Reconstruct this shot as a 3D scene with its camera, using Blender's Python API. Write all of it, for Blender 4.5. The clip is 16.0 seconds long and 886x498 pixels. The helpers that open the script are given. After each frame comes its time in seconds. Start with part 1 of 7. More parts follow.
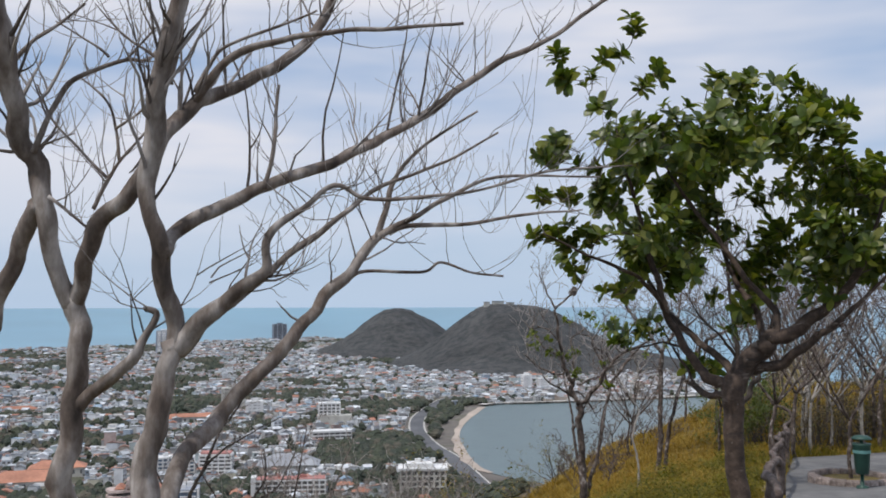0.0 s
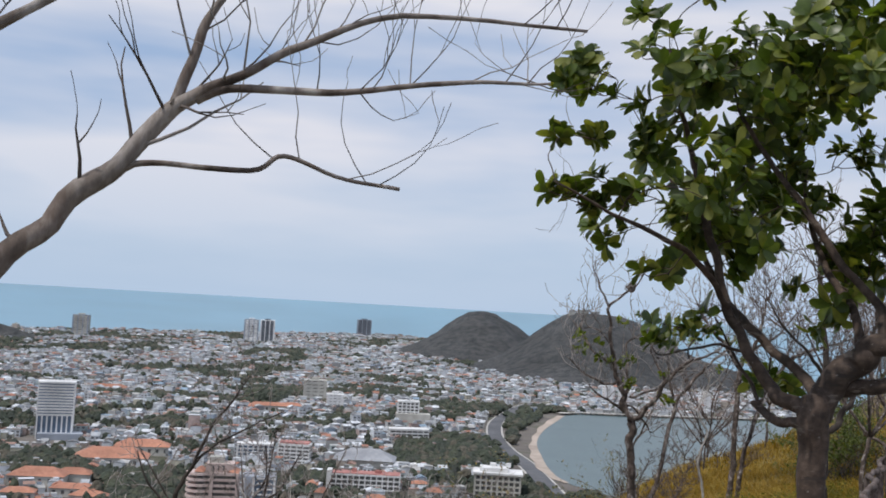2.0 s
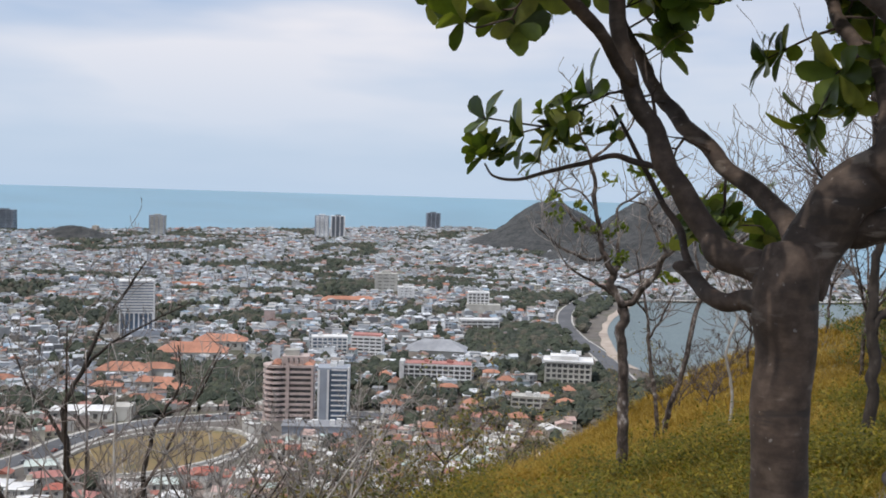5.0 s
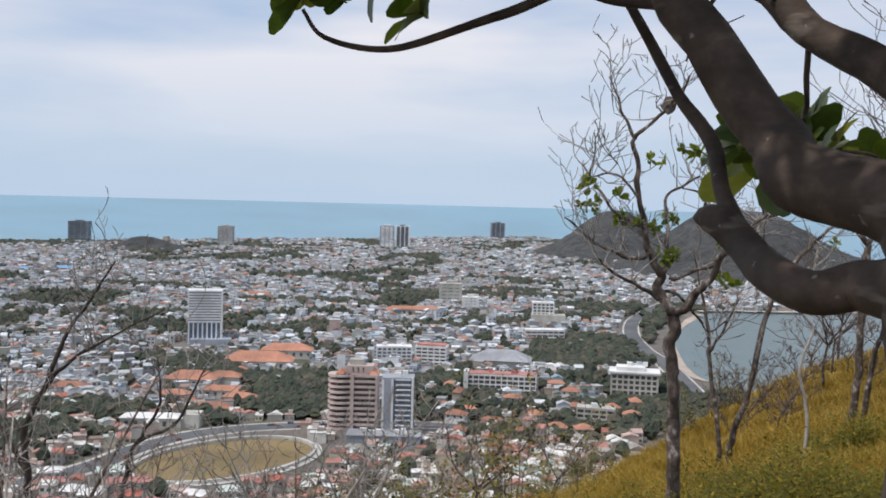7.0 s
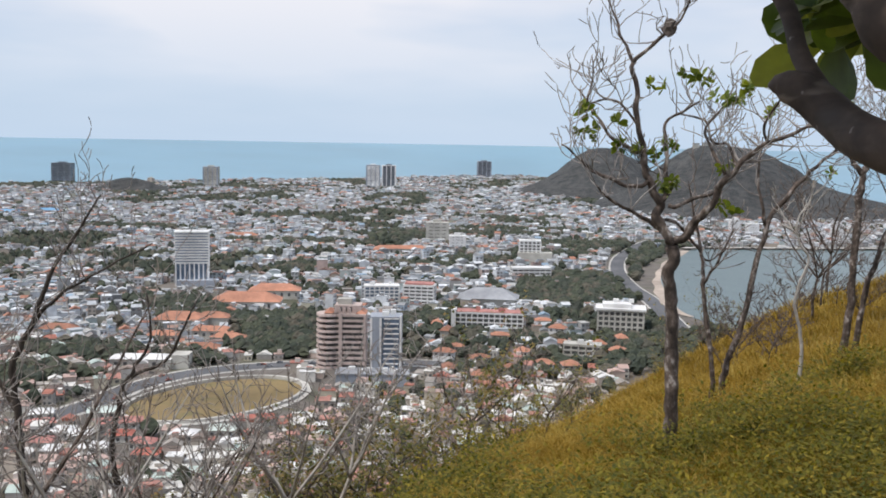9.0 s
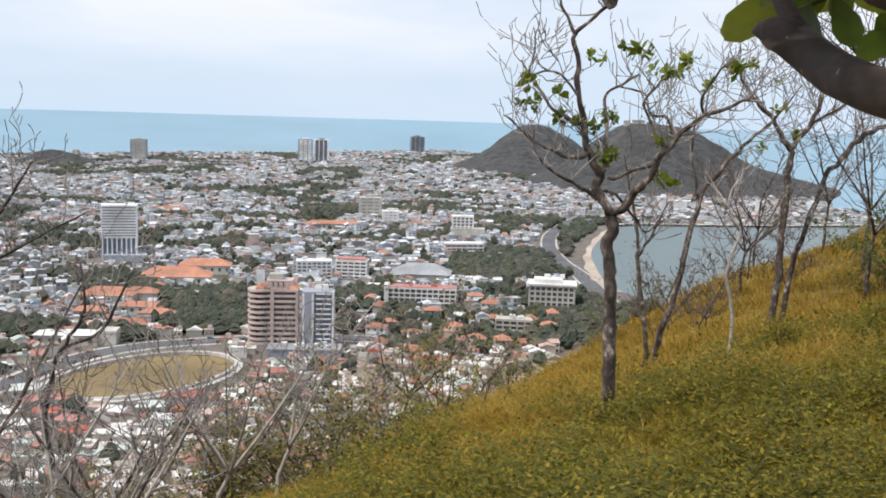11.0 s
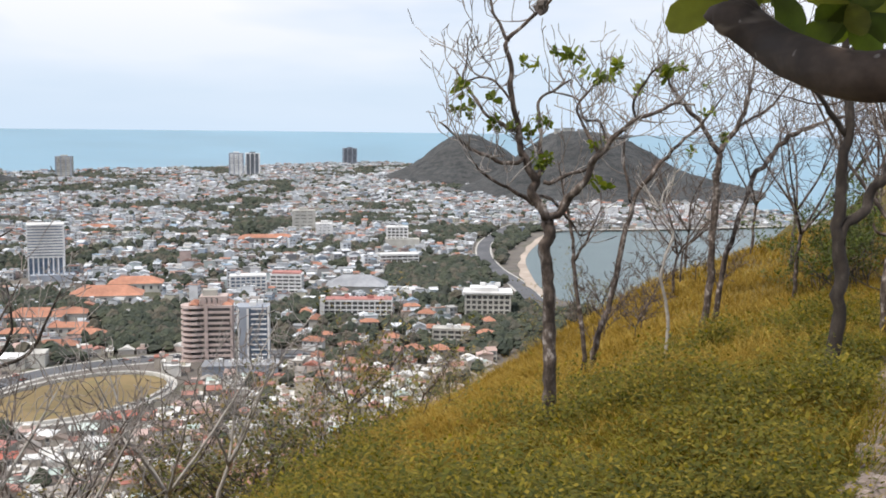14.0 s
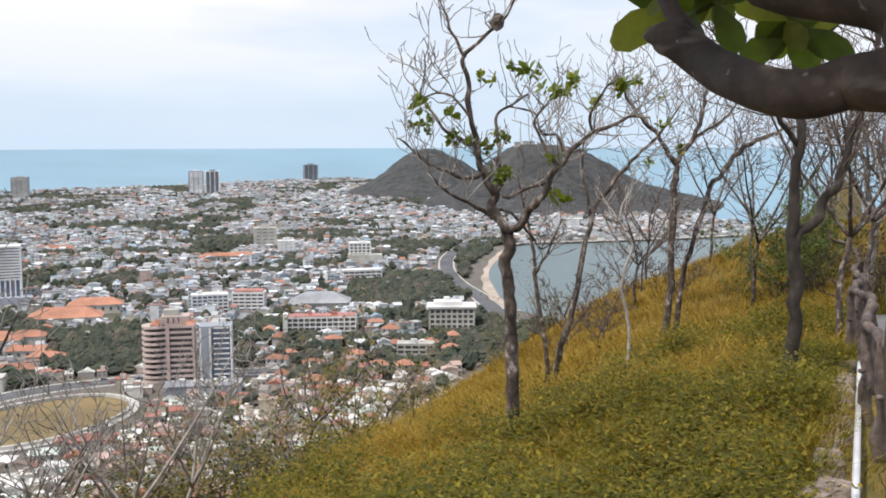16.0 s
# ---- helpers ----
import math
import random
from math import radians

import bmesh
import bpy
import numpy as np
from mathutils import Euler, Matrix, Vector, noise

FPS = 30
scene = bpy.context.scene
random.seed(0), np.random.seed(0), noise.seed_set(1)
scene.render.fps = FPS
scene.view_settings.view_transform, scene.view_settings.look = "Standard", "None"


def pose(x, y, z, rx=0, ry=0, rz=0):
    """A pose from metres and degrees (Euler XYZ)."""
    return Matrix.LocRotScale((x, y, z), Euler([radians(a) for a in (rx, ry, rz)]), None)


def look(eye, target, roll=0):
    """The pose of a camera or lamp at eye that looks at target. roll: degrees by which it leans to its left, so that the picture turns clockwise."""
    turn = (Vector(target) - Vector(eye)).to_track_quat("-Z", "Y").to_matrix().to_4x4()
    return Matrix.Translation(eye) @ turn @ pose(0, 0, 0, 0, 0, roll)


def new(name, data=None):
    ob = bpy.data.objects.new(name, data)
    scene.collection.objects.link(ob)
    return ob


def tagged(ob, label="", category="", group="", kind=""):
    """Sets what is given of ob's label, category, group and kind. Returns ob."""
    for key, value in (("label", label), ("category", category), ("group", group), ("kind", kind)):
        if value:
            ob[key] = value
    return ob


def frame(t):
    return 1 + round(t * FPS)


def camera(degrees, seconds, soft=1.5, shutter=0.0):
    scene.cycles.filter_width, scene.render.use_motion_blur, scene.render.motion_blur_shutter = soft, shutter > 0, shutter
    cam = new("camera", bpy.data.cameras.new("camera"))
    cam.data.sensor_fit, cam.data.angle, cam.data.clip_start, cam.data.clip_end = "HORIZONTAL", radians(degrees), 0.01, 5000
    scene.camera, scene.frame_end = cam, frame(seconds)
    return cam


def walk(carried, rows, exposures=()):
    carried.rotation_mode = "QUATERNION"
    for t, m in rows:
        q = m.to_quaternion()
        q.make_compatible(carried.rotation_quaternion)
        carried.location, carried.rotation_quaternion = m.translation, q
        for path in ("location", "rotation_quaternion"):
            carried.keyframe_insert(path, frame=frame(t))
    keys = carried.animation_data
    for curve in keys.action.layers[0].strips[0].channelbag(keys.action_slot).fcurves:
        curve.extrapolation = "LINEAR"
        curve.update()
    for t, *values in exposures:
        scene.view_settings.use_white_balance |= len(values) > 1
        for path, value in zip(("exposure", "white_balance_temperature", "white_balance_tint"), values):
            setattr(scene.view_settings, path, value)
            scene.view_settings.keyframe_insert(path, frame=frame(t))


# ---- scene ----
cam = camera(48.00, 16.0, 1.8)

# seconds; eye; heading to the left of +y, tilt up and lean, in degrees
PATH = [
    (0, 0.166, -0.032, 150.182, -6.28, 3.01, -0.06),
    (0.5, 0.320, 0.479, 150.159, -6.01, 3.24, 0.24),
    (1, 0.518, 0.954, 150.109, -5.05, 3.34, 0.63),
    (1.5, 0.841, 1.406, 150.062, -2.85, 3.33, 2.12),
    (2, 1.106, 2.116, 149.991, -1.21, 3.05, 3.34),
    (2.5, 1.389, 2.571, 149.957, -0.14, 0.76, 3.10),
    (3, 1.637, 2.816, 149.916, 0.14, -2.42, 1.98),
    (3.5, 1.920, 3.290, 149.895, 0.58, -3.31, 1.69),
    (5.8, 2.816, 5.874, 149.592, 3.90, -3.34, 2.08),
    (6, 2.857, 6.038, 149.576, 4.32, -3.31, 2.21),
    (6.5, 2.919, 6.422, 149.520, 5.36, -2.60, 2.43),
    (7, 2.983, 6.768, 149.494, 6.19, -2.85, 1.46),
    (7.5, 3.004, 6.933, 149.476, 6.73, -3.43, 0.78),
    (8, 2.987, 6.975, 149.465, 6.85, -4.09, 0.59),
    (8.5, 2.939, 6.951, 149.432, 6.38, -5.24, 0.73),
    (9, 2.898, 6.942, 149.402, 5.35, -6.34, 1.02),
    (9.5, 2.872, 6.936, 149.378, 4.22, -6.88, 1.33),
    (12, 2.804, 6.918, 149.348, 0.02, -7.80, 1.51),
    (12.5, 2.797, 6.935, 149.339, -0.59, -7.69, 1.30),
    (13, 2.795, 6.959, 149.331, -1.20, -7.49, 1.07),
    (13.5, 2.799, 6.982, 149.327, -1.78, -7.25, 0.87),
    (14, 2.800, 6.965, 149.330, -2.33, -6.99, 0.68),
    (14.5, 2.799, 6.962, 149.323, -2.88, -6.79, 0.50),
    (15, 2.801, 6.947, 149.326, -3.41, -6.56, 0.27),
    (15.5, 2.801, 6.932, 149.329, -3.94, -6.34, 0.07),
    (16, 2.815, 6.940, 149.337, -4.48, -6.14, -0.15),
]


def view(x, y, z, heading, tilt, lean):
    return pose(x, y, z, 90, 0, heading) @ pose(0, 0, 0, tilt) @ pose(0, 0, 0, 0, 0, lean)


EXPOSURES = [(0, -0.33, 6560, 12), (2.5, -0.35, 6560, 12.5), (3.0, -0.37, 6600, 12.5), (3.5, -0.22, 6650, 12), (6.5, -0.22, 6700, 12), (8.5, -0.2, 6740, 12), (9.0, -0.1, 6820, 12), (9.5, 0.0, 6900, 12), (12, 0.13, 7020, 12), (16, 0.15, 7020, 12)]
walk(cam, [(row[0], view(*row[1:])) for row in PATH], EXPOSURES)

# ---- world, sun ----
world = bpy.data.worlds.new("sky")
scene.world = world
world.use_nodes = True
wn, wl = world.node_tree.nodes, world.node_tree.links
SUN_ELEVATION, SUN_TURN = 62.0, 235.0  # degrees; turn clockwise from +y
sky = wn.new("ShaderNodeTexSky")
sky.sky_type, sky.sun_disc = "NISHITA", False
sky.sun_elevation, sky.sun_rotation = radians(SUN_ELEVATION), radians(SUN_TURN)
sky.air_density, sky.dust_density, sky.ozone_density = 1.0, 0.4, 1.5
wcoord = wn.new("ShaderNodeTexCoord")
wmap = wn.new("ShaderNodeMapping")
wmap.inputs["Scale"].default_value = (1.1, 1.1, 5.5)
wnoise = wn.new("ShaderNodeTexNoise")
wnoise.inputs["Scale"].default_value = 1.7
wnoise.inputs["Detail"].default_value = 4.0
wnoise.inputs["Roughness"].default_value = 0.52
wramp = wn.new("ShaderNodeValToRGB")
wramp.color_ramp.elements[0].position, wramp.color_ramp.elements[0].color = 0.36, (0.0, 0.0, 0.0, 1)
wramp.color_ramp.elements[1].position, wramp.color_ramp.elements[1].color = 0.62, (1, 1, 1, 1)
wmix = wn.new("ShaderNodeMix")
wmix.data_type = "RGBA"
wmix.inputs["B"].default_value = (9.3, 9.6, 10.5, 1)  # thin white cloud, in the sky's own units
wsplit = wn.new("ShaderNodeSeparateXYZ")
whaze = wn.new("ShaderNodeMapRange")
whaze.inputs["From Min"].default_value, whaze.inputs["From Max"].default_value = -0.01, 0.16
whaze.inputs["To Min"].default_value, whaze.inputs["To Max"].default_value = 0.95, 0.0
wmix2 = wn.new("ShaderNodeMix")
wmix2.data_type = "RGBA"
wmix2.inputs["B"].default_value = (5.7, 7.4, 9.5, 1)  # blue sea haze low down
wback = wn["Background"]
wback.inputs["Strength"].default_value = 0.10
wl.new(wcoord.outputs["Generated"], wmap.inputs["Vector"])
wl.new(wmap.outputs["Vector"], wnoise.inputs["Vector"])
wl.new(wnoise.outputs["Fac"], wramp.inputs["Fac"])
wl.new(wramp.outputs["Color"], wmix.inputs["Factor"])
wveil = wn.new("ShaderNodeMix")  # the blue between the clouds is veiled by thin cirrus
wveil.data_type = "RGBA"
wveil.inputs["Factor"].default_value = 0.62
wveil.inputs["B"].default_value = (5.6, 7.6, 10.9, 1)
wl.new(sky.outputs["Color"], wveil.inputs["A"])
wl.new(wveil.outputs["Result"], wmix.inputs["A"])
wl.new(wcoord.outputs["Generated"], wsplit.inputs["Vector"])
wl.new(wsplit.outputs["Z"], whaze.inputs["Value"])
wl.new(whaze.outputs["Result"], wmix2.inputs["Factor"])
wl.new(wmix.outputs["Result"], wmix2.inputs["A"])
wl.new(wmix2.outputs["Result"], wback.inputs["Color"])

sun_data = bpy.data.lights.new("sun", "SUN")
sun_data.energy, sun_data.angle, sun_data.color = 3.0, radians(0.6), (1.0, 0.96, 0.9)
sun = new("sun", sun_data)
_az, _el = radians(SUN_TURN), radians(SUN_ELEVATION)
SUN_WAY = Vector((math.sin(_az) * math.cos(_el), math.cos(_az) * math.cos(_el), math.sin(_el)))
sun.matrix_world = look(SUN_WAY * 300 + Vector((0, 0, 150)), (0, 0, 150))

# ---- materials ----
def material(name, rough=0.8, metal=0.0):
    m = bpy.data.materials.new(name)
    m.use_nodes = True
    b = m.node_tree.nodes["Principled BSDF"]
    b.inputs["Roughness"].default_value, b.inputs["Metallic"].default_value = rough, metal
    return m, m.node_tree.nodes, m.node_tree.links, b


def ramp_node(nodes, stops, mode="LINEAR"):
    r = nodes.new("ShaderNodeValToRGB")
    r.color_ramp.interpolation = mode
    while len(r.color_ramp.elements) < len(stops):
        r.color_ramp.elements.new(0.5)
    for e, (p, c) in zip(r.color_ramp.elements, stops):
        e.position, e.color = p, (*c, 1)
    return r


def noise_node(nodes, links, scale, detail=4.0, rough=0.55, coord="Object", stretch=(1, 1, 1)):
    c = nodes.new("ShaderNodeTexCoord")
    mp = nodes.new("ShaderNodeMapping")
    mp.inputs["Scale"].default_value = stretch
    n = nodes.new("ShaderNodeTexNoise")
    n.inputs["Scale"].default_value, n.inputs["Detail"].default_value, n.inputs["Roughness"].default_value = scale, detail, rough
    links.new(c.outputs[coord], mp.inputs["Vector"])
    links.new(mp.outputs["Vector"], n.inputs["Vector"])
    return n


def mix_node(nodes, links, fac, a, b, mode="MIX"):
    x = nodes.new("ShaderNodeMix")
    x.data_type, x.blend_type = "RGBA", mode
    for sock, v in (("Factor", fac), ("A", a), ("B", b)):
        if hasattr(v, "is_output"):
            links.new(v, x.inputs[sock])
        else:
            x.inputs[sock].default_value = v if sock == "Factor" else (*v, 1)
    return x.outputs["Result"]


def bump(nodes, links, bsdf, height, strength=0.4, distance=0.01):
    b = nodes.new("ShaderNodeBump")
    b.inputs["Strength"].default_value, b.inputs["Distance"].default_value = strength, distance
    links.new(height, b.inputs["Height"])
    links.new(b.outputs["Normal"], bsdf.inputs["Normal"])


def noisy(name, stops, scale, rough=0.8, detail=5.0, big=None, bump_by=0.0, bump_dist=0.01, stretch=(1, 1, 1), coord="Object", by_piece=0.0, metal=0.0):
    """Colours over a noise at one scale, darker and lighter at a second one, with relief."""
    m, n, l, b = material(name, rough, metal)
    fine = noise_node(n, l, scale, detail, 0.6, coord, stretch)
    r = ramp_node(n, stops)
    l.new(fine.outputs["Fac"], r.inputs["Fac"])
    col = r.outputs["Color"]
    if big:
        rough_noise = noise_node(n, l, big, 3.0, 0.5, coord)
        tone = ramp_node(n, [(0.3, (0.72, 0.72, 0.72)), (0.7, (1.2, 1.2, 1.2))])
        l.new(rough_noise.outputs["Fac"], tone.inputs["Fac"])
        col = mix_node(n, l, 1.0, col, tone.outputs["Color"], "MULTIPLY")
    if by_piece:
        info = n.new("ShaderNodeObjectInfo")
        tone = ramp_node(n, [(0.0, (1 - by_piece,) * 3), (1.0, (1 + by_piece,) * 3)])
        l.new(info.outputs["Random"], tone.inputs["Fac"])
        col = mix_node(n, l, 1.0, col, tone.outputs["Color"], "MULTIPLY")
    l.new(col, b.inputs["Base Color"])
    if bump_by:
        bump(n, l, b, fine.outputs["Fac"], bump_by, bump_dist)
    return m


def by_island(name, stops, rough=0.8, grain=0.0, grain_amount=0.25, mode="CONSTANT"):
    """Each loose piece of a joined mesh takes one of the colours; a noise soils it."""
    m, n, l, b = material(name, rough)
    g = n.new("ShaderNodeNewGeometry")
    r = ramp_node(n, stops, mode)
    l.new(g.outputs["Random Per Island"], r.inputs["Fac"])
    col = r.outputs["Color"]
    if grain:
        nz = noise_node(n, l, grain, 4.0, 0.6)
        tone = ramp_node(n, [(0.3, (1 - grain_amount,) * 3), (0.7, (1 + grain_amount * 0.5,) * 3)])
        l.new(nz.outputs["Fac"], tone.inputs["Fac"])
        col = mix_node(n, l, 1.0, col, tone.outputs["Color"], "MULTIPLY")
    l.new(col, b.inputs["Base Color"])
    return m


MAT = {}
MAT["ground"] = noisy("dry_ground", [(0.3, (0.055, 0.048, 0.014)), (0.5, (0.13, 0.095, 0.021)), (0.7, (0.20, 0.14, 0.03))], 1.6, 0.95, detail=8.0, big=0.08, bump_by=0.7, bump_dist=0.06)
MAT["city_ground"] = noisy("street_ground", [(0.35, (0.11, 0.10, 0.09)), (0.5, (0.17, 0.152, 0.135)), (0.65, (0.085, 0.09, 0.055))], 0.02, 0.9, big=0.004)
# forest tones dulled and blued, distance haze being mixed into the colour
MAT["hill"] = noisy("dry_forest", [(0.30, (0.024, 0.030, 0.032)), (0.46, (0.046, 0.050, 0.051)), (0.60, (0.076, 0.076, 0.076)), (0.75, (0.034, 0.045, 0.038))], 0.055, 0.95, detail=9.0, big=0.008, bump_by=1.0, bump_dist=8.0)
MAT["asphalt"] = noisy("worn_asphalt", [(0.3, (0.085, 0.09, 0.10)), (0.7, (0.13, 0.135, 0.145))], 0.15, 0.85, big=0.02)
MAT["pale_concrete"] = noisy("pale_concrete", [(0.3, (0.42, 0.41, 0.38)), (0.7, (0.56, 0.55, 0.52))], 0.3, 0.85, big=0.03)
MAT["sand"] = noisy("beach_sand", [(0.3, (0.37, 0.31, 0.26)), (0.7, (0.48, 0.41, 0.35))], 0.08, 0.95, big=0.01)
MAT["field"] = noisy("dry_field_grass", [(0.3, (0.17, 0.13, 0.058)), (0.5, (0.235, 0.17, 0.08)), (0.7, (0.14, 0.125, 0.055))], 0.06, 0.95, big=0.015)


def water(name, colour, rough, wave, strength):
    m, n, l, b = material(name, rough)
    nz = noise_node(n, l, wave, 3.0, 0.5)
    r = ramp_node(n, [(0.35, tuple(c * 0.93 for c in colour)), (0.65, tuple(min(1, c * 1.06) for c in colour))])
    l.new(nz.outputs["Fac"], r.inputs["Fac"])
    l.new(r.outputs["Color"], b.inputs["Base Color"])
    nf = noise_node(n, l, wave * 40, 3.0, 0.6)
    bump(n, l, b, nf.outputs["Fac"], strength, 0.3)
    b.inputs["IOR"].default_value = 1.33
    return m


MAT["sea"] = water("sea_water", (0.145, 0.305, 0.405), 0.32, 0.002, 0.15)
MAT["bay"] = water("bay_water", (0.115, 0.165, 0.175), 0.35, 0.03, 0.5)
# walls and roofs cooled towards blue-white: distance haze put into the paint
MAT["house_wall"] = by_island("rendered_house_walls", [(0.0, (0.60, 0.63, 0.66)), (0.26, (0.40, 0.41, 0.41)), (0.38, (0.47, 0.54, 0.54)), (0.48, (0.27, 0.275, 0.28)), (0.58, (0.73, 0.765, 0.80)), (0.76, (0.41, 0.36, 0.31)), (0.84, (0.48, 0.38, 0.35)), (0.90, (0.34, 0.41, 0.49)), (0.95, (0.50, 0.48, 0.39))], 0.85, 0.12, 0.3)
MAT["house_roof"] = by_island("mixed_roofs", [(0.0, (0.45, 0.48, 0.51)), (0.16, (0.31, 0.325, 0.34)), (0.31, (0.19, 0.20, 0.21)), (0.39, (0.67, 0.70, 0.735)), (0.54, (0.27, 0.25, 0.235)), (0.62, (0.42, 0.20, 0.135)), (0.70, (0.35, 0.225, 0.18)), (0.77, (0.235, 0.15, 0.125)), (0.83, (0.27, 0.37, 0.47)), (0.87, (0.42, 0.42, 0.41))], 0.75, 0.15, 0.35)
# nearer houses: pink and red roofs, and warmer tones with no haze painted in
MAT["near_wall"] = by_island("warm_near_walls", [(0.0, (0.66, 0.64, 0.60)), (0.3, (0.48, 0.43, 0.37)), (0.5, (0.55, 0.45, 0.40)), (0.65, (0.36, 0.34, 0.32)), (0.8, (0.60, 0.55, 0.44))], 0.85, 0.12, 0.3)
MAT["near_roof"] = by_island("warm_near_roofs", [(0.0, (0.66, 0.65, 0.62)), (0.24, (0.43, 0.21, 0.17)), (0.38, (0.38, 0.15, 0.11)), (0.5, (0.34, 0.31, 0.28)), (0.64, (0.50, 0.36, 0.32)), (0.76, (0.46, 0.55, 0.51)), (0.84, (0.24, 0.19, 0.16)), (0.92, (0.70, 0.70, 0.69))], 0.75, 0.15, 0.35)
# panes lighter than their own dark tone, to imitate haze over the town
MAT["house_window"] = by_island("dark_windows", [(0.0, (0.09, 0.095, 0.10)), (0.4, (0.14, 0.14, 0.145)), (0.7, (0.06, 0.065, 0.07)), (0.85, (0.20, 0.19, 0.18))], 0.3)
# greens with saturation taken out, as haze would do at that distance
MAT["city_tree"] = by_island("town_foliage", [(0.0, (0.034, 0.046, 0.034)), (0.3, (0.052, 0.066, 0.044)), (0.55, (0.075, 0.085, 0.054)), (0.75, (0.045, 0.056, 0.044)), (0.9, (0.11, 0.10, 0.075))], 0.9, 0.6, 0.5, "LINEAR")

# mottled bark; its contrast is widened to paint in sunlit and shaded patches
MAT["bark_pale"] = noisy("pale_grey_bark", [(0.30, (0.045, 0.034, 0.027)), (0.44, (0.13, 0.10, 0.082)), (0.55, (0.25, 0.215, 0.19)), (0.70, (0.50, 0.46, 0.43))], 9.0, 0.85, detail=12.0, big=2.6, bump_by=0.8, bump_dist=0.02, stretch=(1, 1, 0.4))


def ringed_bark():
    """Smooth brown bark with short pale and dark scars that run round the stem."""
    m, n, l, b = material("ringed_brown_bark", 0.8)
    fine = noise_node(n, l, 16.0, 8.0, 0.6)
    base = ramp_node(n, [(0.28, (0.026, 0.017, 0.012)), (0.5, (0.058, 0.039, 0.029)), (0.72, (0.118, 0.086, 0.066))])
    l.new(fine.outputs["Fac"], base.inputs["Fac"])
    broad = noise_node(n, l, 3.2, 3.0, 0.5)
    tone = ramp_node(n, [(0.3, (0.7, 0.7, 0.7)), (0.7, (1.25, 1.2, 1.15))])
    l.new(broad.outputs["Fac"], tone.inputs["Fac"])
    col = mix_node(n, l, 1.0, base.outputs["Color"], tone.outputs["Color"], "MULTIPLY")
    scar = noise_node(n, l, 7.0, 3.0, 0.5, "Object", (0.8, 0.8, 2.9))
    pale = ramp_node(n, [(0.64, (0, 0, 0)), (0.70, (1, 1, 1))])
    dark = ramp_node(n, [(0.30, (1, 1, 1)), (0.37, (0, 0, 0))])
    l.new(scar.outputs["Fac"], pale.inputs["Fac"])
    l.new(scar.outputs["Fac"], dark.inputs["Fac"])
    col = mix_node(n, l, pale.outputs["Color"], col, (0.16, 0.128, 0.104))
    col = mix_node(n, l, dark.outputs["Color"], col, (0.035, 0.025, 0.02))
    speck = noise_node(n, l, 48.0, 2.0, 0.5)
    spot = ramp_node(n, [(0.70, (0, 0, 0)), (0.76, (0.6, 0.6, 0.6))])
    l.new(speck.outputs["Fac"], spot.inputs["Fac"])
    col = mix_node(n, l, spot.outputs["Color"], col, (0.30, 0.275, 0.25))
    l.new(col, b.inputs["Base Color"])
    bump(n, l, b, scar.outputs["Fac"], 0.6, 0.012)
    return m


MAT["bark_brown"] = ringed_bark()
MAT["bark_grey"] = noisy("grey_brown_bark", [(0.30, (0.025, 0.018, 0.014)), (0.46, (0.068, 0.050, 0.040)), (0.56, (0.14, 0.108, 0.09)), (0.66, (0.40, 0.36, 0.33))], 13.0, 0.9, detail=10.0, big=3.0, bump_by=0.8, bump_dist=0.014, stretch=(1, 1, 0.6))
MAT["bark_dark"] = noisy("dark_brown_bark", [(0.25, (0.022, 0.016, 0.013)), (0.55, (0.052, 0.040, 0.032)), (0.8, (0.12, 0.10, 0.085))], 13.0, 0.9, detail=8.0, big=1.8, bump_by=0.6, bump_dist=0.012, stretch=(1, 1, 0.5))
MAT["bark_white"] = noisy("bleached_wood", [(0.25, (0.22, 0.19, 0.16)), (0.6, (0.46, 0.43, 0.39))], 10.0, 0.9, big=1.5, bump_by=0.3)
MAT["twig_dark"] = noisy("dark_twigs", [(0.3, (0.05, 0.04, 0.035)), (0.7, (0.14, 0.115, 0.10))], 6.0, 0.9, big=1.0)
MAT["twig"] = noisy("thin_twigs", [(0.3, (0.13, 0.10, 0.085)), (0.7, (0.34, 0.29, 0.26))], 6.0, 0.9, big=1.0)
MAT["twig_brown"] = noisy("reddish_brown_twigs", [(0.3, (0.06, 0.043, 0.036)), (0.7, (0.19, 0.145, 0.12))], 6.0, 0.9, big=1.0)
MAT["twig_pale"] = noisy("bleached_twigs", [(0.3, (0.15, 0.125, 0.115)), (0.7, (0.40, 0.37, 0.345))], 6.0, 0.9, big=1.0)


